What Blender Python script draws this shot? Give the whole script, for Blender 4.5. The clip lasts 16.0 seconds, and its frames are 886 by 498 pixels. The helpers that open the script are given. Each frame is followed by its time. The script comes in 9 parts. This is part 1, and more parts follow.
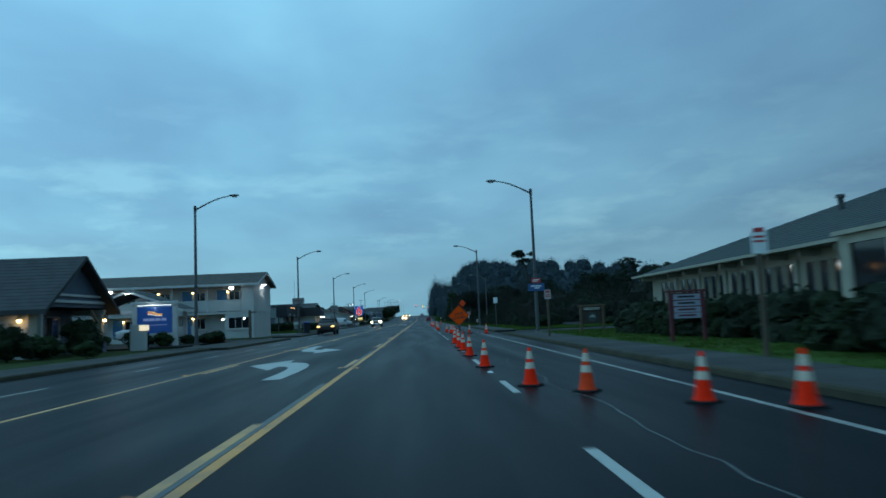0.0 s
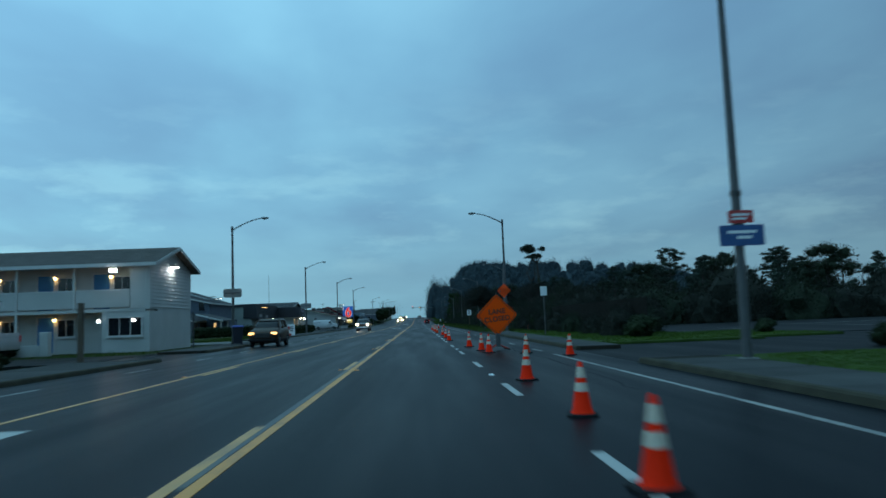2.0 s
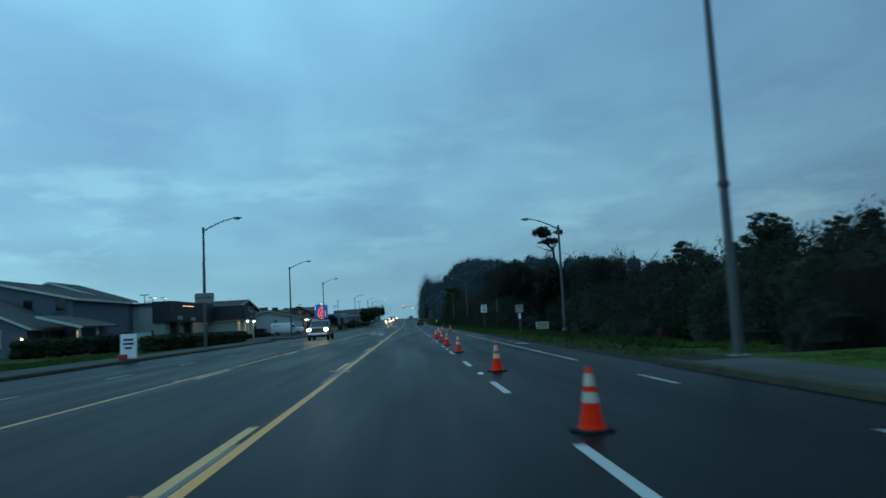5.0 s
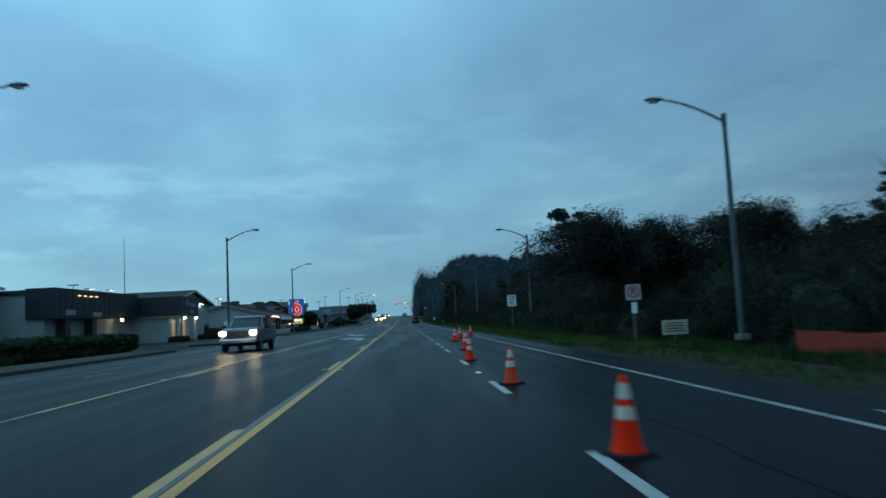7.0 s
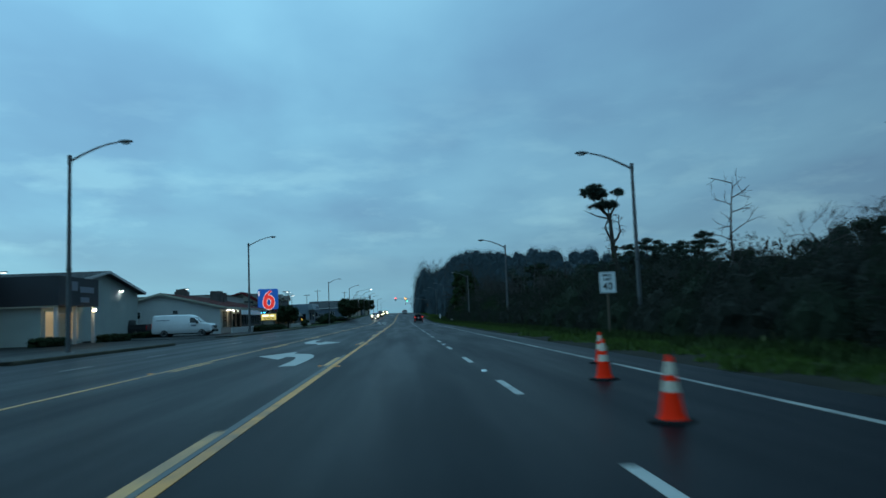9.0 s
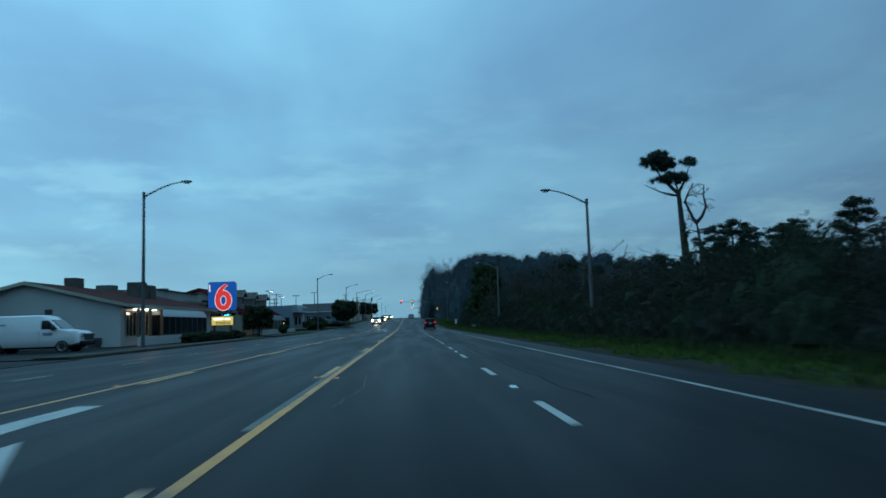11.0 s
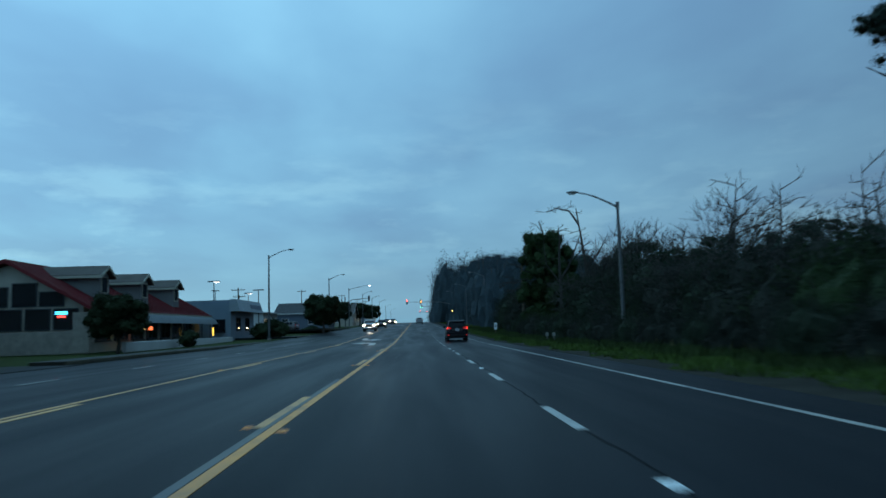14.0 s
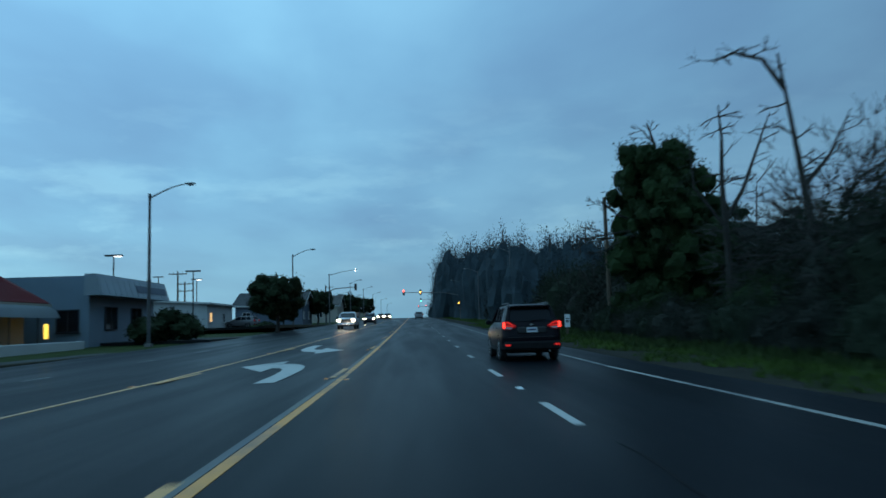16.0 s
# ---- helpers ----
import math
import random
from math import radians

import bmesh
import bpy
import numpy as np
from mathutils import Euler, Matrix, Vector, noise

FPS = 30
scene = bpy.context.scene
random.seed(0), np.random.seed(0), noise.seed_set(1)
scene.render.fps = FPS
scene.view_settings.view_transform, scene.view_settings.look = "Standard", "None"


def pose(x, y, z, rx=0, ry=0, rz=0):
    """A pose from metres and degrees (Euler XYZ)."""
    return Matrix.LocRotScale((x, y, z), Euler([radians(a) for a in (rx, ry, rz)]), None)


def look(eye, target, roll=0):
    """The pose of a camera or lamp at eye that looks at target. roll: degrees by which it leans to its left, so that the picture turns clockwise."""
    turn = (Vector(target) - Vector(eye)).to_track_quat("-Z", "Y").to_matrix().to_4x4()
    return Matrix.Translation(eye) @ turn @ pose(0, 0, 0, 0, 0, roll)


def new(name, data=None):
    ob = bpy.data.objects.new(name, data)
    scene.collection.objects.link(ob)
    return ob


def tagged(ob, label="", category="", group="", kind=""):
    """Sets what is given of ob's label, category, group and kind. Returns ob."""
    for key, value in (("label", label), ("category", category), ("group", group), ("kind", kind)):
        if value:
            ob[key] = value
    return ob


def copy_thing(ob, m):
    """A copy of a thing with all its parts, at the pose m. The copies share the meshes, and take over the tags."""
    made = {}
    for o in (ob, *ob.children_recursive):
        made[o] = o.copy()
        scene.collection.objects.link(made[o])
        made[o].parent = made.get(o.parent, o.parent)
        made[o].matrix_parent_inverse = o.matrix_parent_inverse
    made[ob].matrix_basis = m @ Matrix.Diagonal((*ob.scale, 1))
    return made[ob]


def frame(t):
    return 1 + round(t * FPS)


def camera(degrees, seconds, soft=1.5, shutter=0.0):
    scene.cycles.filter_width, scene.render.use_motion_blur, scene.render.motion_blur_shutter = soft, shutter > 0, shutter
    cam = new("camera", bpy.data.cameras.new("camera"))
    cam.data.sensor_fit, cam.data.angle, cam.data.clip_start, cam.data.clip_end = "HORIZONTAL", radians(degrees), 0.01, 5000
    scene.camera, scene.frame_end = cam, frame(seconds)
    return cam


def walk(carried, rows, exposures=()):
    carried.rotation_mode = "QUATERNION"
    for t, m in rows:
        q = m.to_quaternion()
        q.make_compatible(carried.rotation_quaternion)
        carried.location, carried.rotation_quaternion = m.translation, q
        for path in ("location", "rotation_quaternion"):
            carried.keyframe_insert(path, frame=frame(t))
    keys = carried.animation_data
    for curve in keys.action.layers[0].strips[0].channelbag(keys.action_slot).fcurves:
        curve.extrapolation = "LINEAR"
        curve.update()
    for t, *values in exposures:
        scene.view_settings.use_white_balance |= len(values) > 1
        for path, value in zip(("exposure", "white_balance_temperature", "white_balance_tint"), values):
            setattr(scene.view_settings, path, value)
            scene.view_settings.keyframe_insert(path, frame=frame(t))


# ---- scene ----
# ---- camera ----
cam = camera(62.0, 16.0, soft=1.6, shutter=0.5)
# seconds, eye, point looked at, roll
PATH = [
    (0, (0.018, 2.729, 1.241), (0.086, 4.719, 1.426), -2.4),
    (0.5, (0.014, 10.203, 1.201), (0.08, 12.193, 1.39), -2.2),
    (1, (-0.055, 17.423, 1.23), (0.014, 19.413, 1.419), -2.1),
    (1.5, (-0.106, 24.714, 1.221), (-0.034, 26.703, 1.412), -2.1),
    (2, (-0.072, 32.011, 1.244), (0.003, 34.0, 1.435), -2.2),
    (2.5, (-0.068, 39.239, 1.223), (0.014, 41.228, 1.415), -2.2),
    (3, (-0.081, 46.404, 1.239), (0.009, 48.393, 1.429), -2.4),
    (3.5, (-0.094, 53.647, 1.252), (0.003, 55.636, 1.441), -2.6),
    (4, (-0.029, 60.964, 1.234), (0.064, 62.953, 1.426), -2.9),
    (6.5, (-0.028, 97.977, 1.244), (0.088, 99.965, 1.432), -3.1),
    (7, (-0.075, 105.513, 1.219), (0.043, 107.501, 1.404), -2.9),
    (7.5, (-0.029, 113.015, 1.23), (0.091, 115.003, 1.41), -2.8),
    (8, (-0.047, 120.697, 1.194), (0.074, 122.685, 1.373), -2.6),
    (8.5, (-0.051, 128.16, 1.182), (0.069, 130.149, 1.357), -2.5),
    (9, (-0.106, 135.786, 1.142), (0.01, 137.775, 1.322), -2.2),
    (11.5, (-0.202, 176.082, 1.104), (-0.106, 178.07, 1.304), -1.9),
    (12, (-0.148, 184.503, 1.091), (-0.058, 186.49, 1.298), -1.9),
    (12.5, (-0.206, 192.883, 1.1), (-0.117, 194.869, 1.313), -1.7),
    (13, (-0.194, 201.263, 1.124), (-0.107, 203.25, 1.336), -1.8),
    (13.5, (-0.179, 209.942, 1.135), (-0.094, 211.929, 1.345), -1.8),
    (14, (-0.205, 218.847, 1.111), (-0.126, 220.834, 1.322), -1.7),
    (14.5, (-0.203, 227.981, 1.117), (-0.123, 229.968, 1.327), -1.8),
    (15, (-0.211, 237.033, 1.082), (-0.133, 239.02, 1.297), -1.7),
    (15.5, (-0.164, 246.215, 1.152), (-0.088, 248.203, 1.359), -1.9),
    (16, (-0.246, 255.203, 1.141), (-0.163, 257.191, 1.341), -1.8),
]
walk(cam, [(t, look(eye, aim, roll)) for t, eye, aim, roll in PATH],
     [(0.0, 0.0, 6700, 8), (1.5, 0.0, 6850, 9), (9.0, 0.0, 6850, 9), (11.5, 0.0, 6550, 10), (13.5, 0.0, 6750, 14), (16.0, 0.0, 6650, 14)])

# ---- world and light: dusk under a broken cloud deck ----
def build_world():
    w = bpy.data.worlds.new("dusk")
    scene.world = w
    w.use_nodes = True
    nt = w.node_tree
    nt.nodes.clear()
    N, L = nt.nodes.new, nt.links.new

    def math_node(op, a, b=None):
        n = N("ShaderNodeMath")
        n.operation = op
        for i, v in enumerate((a, b)):
            if v is None:
                continue
            if isinstance(v, (int, float)):
                n.inputs[i].default_value = v
            else:
                L(v, n.inputs[i])
        return n.outputs[0]

    def ramp(fac, stops):
        n = N("ShaderNodeValToRGB")
        el = n.color_ramp.elements
        while len(el) < len(stops):
            el.new(0.5)
        for e, (p, c) in zip(el, stops):
            e.position, e.color = p, (*c, 1)
        L(fac, n.inputs[0])
        return n.outputs[0]

    def mix(kind, fac, a, b):
        n = N("ShaderNodeMix")
        n.data_type, n.blend_type = "RGBA", kind
        for i, v in ((0, fac), (6, a), (7, b)):
            if isinstance(v, (int, float)):
                n.inputs[i].default_value = v
            elif isinstance(v, tuple):
                n.inputs[i].default_value = (*v, 1)
            else:
                L(v, n.inputs[i])
        return n.outputs[2]

    tc = N("ShaderNodeTexCoord")
    sep = N("ShaderNodeSeparateXYZ")
    L(tc.outputs["Generated"], sep.inputs[0])
    x, y, z = sep.outputs
    up = math_node("MAXIMUM", z, 0.0)
    zz = math_node("ADD", up, 0.11)
    comb = N("ShaderNodeCombineXYZ")
    L(math_node("DIVIDE", x, zz), comb.inputs[0])
    L(math_node("DIVIDE", y, zz), comb.inputs[1])

    def clouds(scale, detail, rough, off, dist=0.3, stretch=(1, 1, 1)):
        m = N("ShaderNodeMapping")
        m.inputs["Location"].default_value = off
        m.inputs["Scale"].default_value = stretch
        L(comb.outputs[0], m.inputs[0])
        n = N("ShaderNodeTexNoise")
        n.inputs["Scale"].default_value = scale
        n.inputs["Detail"].default_value = detail
        n.inputs["Roughness"].default_value = rough
        n.inputs["Distortion"].default_value = dist
        L(m.outputs[0], n.inputs["Vector"])
        return n.outputs[0]

    big = clouds(0.42, 2, 0.45, (3.1, 7.4, 0), 0.2, (1, 0.7, 1))
    mid = clouds(1.05, 5, 0.46, (1.7, 2.2, 0), 0.2, (1, 0.62, 1))
    fine = clouds(2.9, 4, 0.5, (5.3, 0.4, 0), 0.2, (1, 0.6, 1))
    f = math_node("ADD", math_node("MULTIPLY", big, 0.48), math_node("ADD", math_node("MULTIPLY", mid, 0.40), math_node("MULTIPLY", fine, 0.12)))
    deck = ramp(f, [(0.36, (0.108, 0.262, 0.452)), (0.45, (0.126, 0.310, 0.510)), (0.51, (0.145, 0.362, 0.566)), (0.58, (0.172, 0.420, 0.626)), (0.68, (0.212, 0.488, 0.690))])
    # the deck thins towards the horizon, where it is paler
    hz = ramp(up, [(0.0, (0.85, 0.85, 0.85)), (0.06, (0.5, 0.5, 0.5)), (0.14, (0.0, 0.0, 0.0))])
    sky = mix("MIX", hz, deck, (0.185, 0.45, 0.615))
    # small bright openings low in the deck
    mp = N("ShaderNodeMapping")
    mp.inputs["Scale"].default_value = (7, 7, 24)
    L(tc.outputs["Generated"], mp.inputs[0])
    nz = N("ShaderNodeTexNoise")
    nz.inputs["Scale"].default_value, nz.inputs["Detail"].default_value, nz.inputs["Roughness"].default_value = 1.0, 5, 0.55
    L(mp.outputs[0], nz.inputs["Vector"])
    gap = ramp(nz.outputs[0], [(0.52, (0, 0, 0)), (0.68, (1, 1, 1))])
    band = ramp(up, [(0.05, (0, 0, 0)), (0.11, (0.5, 0.5, 0.5)), (0.17, (0.32, 0.32, 0.32)), (0.32, (0, 0, 0))])
    sky = mix("MIX", mix("MULTIPLY", 1.0, gap, band), sky, (0.30, 0.62, 0.78))
    # brighter to the west, on the negative x side
    side = math_node("SUBTRACT", math_node("ADD", math_node("MULTIPLY", x, -0.66), 1.05), math_node("MULTIPLY", math_node("MULTIPLY", x, x), -0.10))
    zen = math_node("ADD", math_node("MULTIPLY", up, 0.98), 0.89)
    lit = mix("MULTIPLY", 1.0, sky, ramp(math_node("MULTIPLY", math_node("MULTIPLY", side, zen), 0.5), [(0.0, (0, 0, 0)), (1.0, (2, 2, 2))]))
    # greener light in the west, a violet cast in the east
    hue = ramp(math_node("ADD", math_node("MULTIPLY", x, 0.8), 0.5), [(0.0, (0.96, 1.0, 0.94)), (0.5, (0.98, 0.99, 0.99)), (1.0, (1.0, 0.96, 0.98))])
    lit = mix("MULTIPLY", 1.0, lit, hue)
    nish = N("ShaderNodeTexSky")
    nish.sky_type = "NISHITA"
    nish.sun_disc = False
    nish.sun_elevation, nish.sun_rotation = radians(2.0), radians(280)
    bg1, bg2, add, out = N("ShaderNodeBackground"), N("ShaderNodeBackground"), N("ShaderNodeAddShader"), N("ShaderNodeOutputWorld")
    L(lit, bg1.inputs[0])
    bg1.inputs[1].default_value = 1.0
    L(nish.outputs[0], bg2.inputs[0])
    bg2.inputs[1].default_value = 0.02
    L(bg1.outputs[0], add.inputs[0])
    L(bg2.outputs[0], add.inputs[1])
    L(add.outputs[0], out.inputs[0])


build_world()
sun = new("sun", bpy.data.lights.new("sun", "SUN"))
sun.data.energy, sun.data.angle, sun.data.color = 0.10, radians(40), (0.5, 0.82, 1.0)
sun.matrix_world = look((-60, 10, 40), (0, 0, 0))

# ---- materials ----
MATS = {}


def mat(name, color, rough=0.7, var=0.25, scale=3.0, bump=0.1, metal=0.0, spec=0.5, fine=60.0, emit=None, power=0.0, stretch=(1, 1, 1), per=0.0, alpha=None, bdist=0.01):
    """A procedural surface: two scales of colour variation, grain relief, and optional change from piece to piece."""
    if name in MATS:
        return MATS[name]
    m = MATS[name] = bpy.data.materials.new(name)
    m.use_nodes = True
    nt = m.node_tree
    b = nt.nodes["Principled BSDF"]
    N, L = nt.nodes.new, nt.links.new
    b.inputs["Roughness"].default_value, b.inputs["Metallic"].default_value = rough, metal
    b.inputs["Specular IOR Level"].default_value = spec
    tc, mp = N("ShaderNodeTexCoord"), N("ShaderNodeMapping")
    L(tc.outputs["Object"], mp.inputs[0])
    mp.inputs["Scale"].default_value = stretch
    n1, n2 = N("ShaderNodeTexNoise"), N("ShaderNodeTexNoise")
    n1.inputs["Scale"].default_value, n1.inputs["Detail"].default_value = scale, 6
    n2.inputs["Scale"].default_value, n2.inputs["Detail"].default_value = fine, 3
    L(mp.outputs[0], n1.inputs["Vector"])
    L(mp.outputs[0], n2.inputs["Vector"])
    sm = N("ShaderNodeMath")
    sm.operation = "MULTIPLY_ADD"
    L(n2.outputs[0], sm.inputs[0])
    sm.inputs[1].default_value = 0.35
    L(n1.outputs[0], sm.inputs[2])
    last = sm.outputs[0]
    if per:
        oi, pm = N("ShaderNodeObjectInfo"), N("ShaderNodeMath")
        pm.operation = "MULTIPLY_ADD"
        L(oi.outputs["Random"], pm.inputs[0])
        pm.inputs[1].default_value = per
        L(last, pm.inputs[2])
        last = pm.outputs[0]
    mr = N("ShaderNodeMapRange")
    mr.inputs[1].default_value, mr.inputs[2].default_value = 0.35, 1.0 + per
    mr.inputs[3].default_value, mr.inputs[4].default_value = 1 - var, 1 + var
    L(last, mr.inputs[0])
    mx = N("ShaderNodeMix")
    mx.data_type, mx.blend_type = "RGBA", "MULTIPLY"
    mx.inputs[0].default_value = 1.0
    mx.inputs[6].default_value = (*color, 1)
    L(mr.outputs[0], mx.inputs[7])
    L(mx.outputs[2], b.inputs["Base Color"])
    if bump:
        bp = N("ShaderNodeBump")
        bp.inputs["Strength"].default_value, bp.inputs["Distance"].default_value = bump, bdist
        L(n2.outputs[0], bp.inputs["Height"])
        L(bp.outputs[0], b.inputs["Normal"])
    if emit:
        b.inputs["Emission Color"].default_value = (*emit, 1)
        b.inputs["Emission Strength"].default_value = power
    if alpha is not None:
        b.inputs["Alpha"].default_value = alpha
    return m


def asphalt_mat(name, color, wet):
    """Asphalt with wheel-track polish, patches, grain and a damp gloss."""
    m = MATS[name] = bpy.data.materials.new(name)
    m.use_nodes = True
    nt = m.node_tree
    b = nt.nodes["Principled BSDF"]
    N, L = nt.nodes.new, nt.links.new
    tc = N("ShaderNodeTexCoord")
    mp = N("ShaderNodeMapping")
    mp.inputs["Scale"].default_value = (1.0, 0.06, 1.0)
    L(tc.outputs["Object"], mp.inputs[0])
    streak, patch, grain = N("ShaderNodeTexNoise"), N("ShaderNodeTexNoise"), N("ShaderNodeTexNoise")
    streak.inputs["Scale"].default_value, streak.inputs["Detail"].default_value = 0.9, 5
    patch.inputs["Scale"].default_value, patch.inputs["Detail"].default_value = 0.35, 6
    grain.inputs["Scale"].default_value, grain.inputs["Detail"].default_value = 45, 4
    L(mp.outputs[0], streak.inputs["Vector"])
    L(tc.outputs["Object"], patch.inputs["Vector"])
    L(tc.outputs["Object"], grain.inputs["Vector"])
    a1 = N("ShaderNodeMath")
    a1.operation = "ADD"
    L(streak.outputs[0], a1.inputs[0])
    L(patch.outputs[0], a1.inputs[1])
    mr = N("ShaderNodeMapRange")
    mr.inputs[1].default_value, mr.inputs[2].default_value, mr.inputs[3].default_value, mr.inputs[4].default_value = 0.7, 1.35, 0.76, 1.26
    L(a1.outputs[0], mr.inputs[0])
    g = N("ShaderNodeMapRange")
    g.inputs[1].default_value, g.inputs[2].default_value, g.inputs[3].default_value, g.inputs[4].default_value = 0.3, 0.7, 0.72, 1.35
    L(grain.outputs[0], g.inputs[0])
    mu = N("ShaderNodeMath")
    mu.operation = "MULTIPLY"
    L(mr.outputs[0], mu.inputs[0])
    L(g.outputs[0], mu.inputs[1])
    mx = N("ShaderNodeMix")
    mx.data_type, mx.blend_type = "RGBA", "MULTIPLY"
    mx.inputs[0].default_value = 1
    mx.inputs[6].default_value = (*color, 1)
    L(mu.outputs[0], mx.inputs[7])
    rr = N("ShaderNodeMapRange")
    rr.inputs[1].default_value, rr.inputs[2].default_value, rr.inputs[3].default_value, rr.inputs[4].default_value = 0.35, 0.65, wet, wet + 0.1
    L(streak.outputs[0], rr.inputs[0])
    L(rr.outputs[0], b.inputs["Roughness"])
    # colour and specular level drop to a lower factor over the outer lane and shoulder
    sx, lane, sp, lm = N("ShaderNodeSeparateXYZ"), N("ShaderNodeMapRange"), N("ShaderNodeMath"), N("ShaderNodeMix")
    L(tc.outputs["Object"], sx.inputs[0])
    L(sx.outputs[0], lane.inputs[0])
    lane.inputs[1].default_value, lane.inputs[2].default_value, lane.inputs[3].default_value, lane.inputs[4].default_value = 1.2, 2.4, 0.70, 0.60
    sp.operation = "MULTIPLY"
    sp.inputs[1].default_value = 0.033
    L(lane.outputs[0], sp.inputs[0])
    L(sp.outputs[0], b.inputs["Specular IOR Level"])
    lm.data_type, lm.blend_type = "RGBA", "MULTIPLY"
    lm.inputs[0].default_value = 1
    L(mx.outputs[2], lm.inputs[6])
    L(lane.outputs[0], lm.inputs[7])
    L(lm.outputs[2], b.inputs["Base Color"])
    bp = N("ShaderNodeBump")
    bp.inputs["Strength"].default_value, bp.inputs["Distance"].default_value = 0.35, 0.006
    L(grain.outputs[0], bp.inputs["Height"])
    L(bp.outputs[0], b.inputs["Normal"])
    return m


def marking_mat(name, color, wear):
    """Road paint, worn through to the asphalt in places."""
    m = MATS[name] = bpy.data.materials.new(name)
    m.use_nodes = True
    nt = m.node_tree
    b = nt.nodes["Principled BSDF"]
    N, L = nt.nodes.new, nt.links.new
    ge, n1, n2 = N("ShaderNodeNewGeometry"), N("ShaderNodeTexNoise"), N("ShaderNodeTexNoise")
    n1.inputs["Scale"].default_value, n1.inputs["Detail"].default_value, n1.inputs["Roughness"].default_value = 2.2, 8, 0.7
    n2.inputs["Scale"].default_value, n2.inputs["Detail"].default_value = 0.25, 4
    L(ge.outputs["Position"], n1.inputs["Vector"])
    L(ge.outputs["Position"], n2.inputs["Vector"])
    ad = N("ShaderNodeMath")
    ad.operation = "ADD"
    L(n1.outputs[0], ad.inputs[0])
    L(n2.outputs[0], ad.inputs[1])
    rp = N("ShaderNodeValToRGB")
    rp.color_ramp.elements[0].position, rp.color_ramp.elements[0].color = wear, (0.06, 0.062, 0.065, 1)
    rp.color_ramp.elements[1].position, rp.color_ramp.elements[1].color = wear + 0.22, (*color, 1)
    mr = N("ShaderNodeMath")
    mr.operation = "MULTIPLY"
    mr.inputs[1].default_value = 0.6
    L(ad.outputs[0], mr.inputs[0])
    L(mr.outputs[0], rp.inputs[0])
    L(rp.outputs[0], b.inputs["Base Color"])
    b.inputs["Roughness"].default_value = 0.55
    return m


def glow(name, color, power):
    if name in MATS:
        return MATS[name]
    m = MATS[name] = bpy.data.materials.new(name)
    m.use_nodes = True
    b = m.node_tree.nodes["Principled BSDF"]
    b.inputs["Base Color"].default_value = (*[min(1, c) * 0.6 for c in color], 1)
    b.inputs["Roughness"].default_value = 0.3
    b.inputs["Emission Color"].default_value, b.inputs["Emission Strength"].default_value = (*color, 1), power
    return m


ASPHALT = asphalt_mat("asphalt", (0.0084, 0.0114, 0.0150), 0.35)
LOT = asphalt_mat("old_asphalt", (0.022, 0.023, 0.024), 0.5)
WHITE_LINE = marking_mat("white_road_paint", (0.29, 0.28, 0.255), 0.47)
WHITE_FRESH = marking_mat("fresh_white_road_paint", (0.37, 0.36, 0.335), 0.35)
YELLOW_LINE = marking_mat("yellow_road_paint", (0.68, 0.25, 0.035), 0.38)
YELLOW_WORN = marking_mat("worn_yellow_road_paint", (0.60, 0.27, 0.075), 0.40)
CONCRETE = mat("concrete", (0.145, 0.145, 0.14), 0.9, 0.3, 1.2, 0.25, spec=0.08)
CURB = mat("kerb_concrete", (0.052, 0.047, 0.034), 0.9, 0.4, 1.5, 0.3, spec=0.08)
DIRT = mat("verge_soil", (0.028, 0.025, 0.02), 0.95, 0.45, 1.5, 0.5, fine=25, spec=0.05)
GRASS = mat("grass_ground", (0.030, 0.044, 0.014), 0.95, 0.5, 1.2, 0.5, fine=30, spec=0.05)
BLADE = mat("grass_blade", (0.043, 0.072, 0.012), 0.8, 0.5, 0.7, 0.0, spec=0.15)
TURF = mat("lawn_turf", (0.038, 0.066, 0.015), 0.95, 0.5, 1.0, 0.5, fine=30, spec=0.05)
BLADE_LAWN = mat("lawn_blade", (0.050, 0.088, 0.014), 0.85, 0.5, 0.7, 0.0, spec=0.1)
BLADE_DRY = mat("dry_grass_blade", (0.12, 0.11, 0.04), 0.7, 0.4, 0.7, 0.0)
GALV = mat("galvanised_steel", (0.080, 0.084, 0.088), 0.6, 0.2, 2.0, 0.05, metal=0.3)
DARK_STEEL = mat("dark_steel", (0.05, 0.052, 0.055), 0.5, 0.2, 3, 0.05, metal=0.4)
CONE_ORANGE = mat("fluorescent_cone_orange", (1.0, 0.022, 0.001), 0.65, 0.15, 5, 0.08, per=0.3, spec=0.12)
CONE_OLD = mat("faded_cone_orange", (0.70, 0.05, 0.012), 0.7, 0.25, 5, 0.1, per=0.3, spec=0.12)
REFLECT = mat("reflective_white_tape", (0.57, 0.47, 0.37), 0.35, 0.12, 8, 0.03)
RUBBER = mat("black_rubber", (0.011, 0.011, 0.012), 0.8, 0.3, 6, 0.15, spec=0.15)
SIGN_ORANGE = mat("fluorescent_sign_vinyl", (1.0, 0.085, 0.002), 0.6, 0.1, 2, 0.04, spec=0.12)
FLAG_ORANGE = mat("fluorescent_flag_cloth", (1.0, 0.09, 0.02), 0.8, 0.12, 4, 0.1, spec=0.1)
BLACK_PAINT = mat("black_paint", (0.015, 0.015, 0.016), 0.5, 0.2, 4, 0.02)
SIGN_WHITE = mat("white_sign_face", (0.72, 0.73, 0.73), 0.4, 0.12, 3, 0.02)
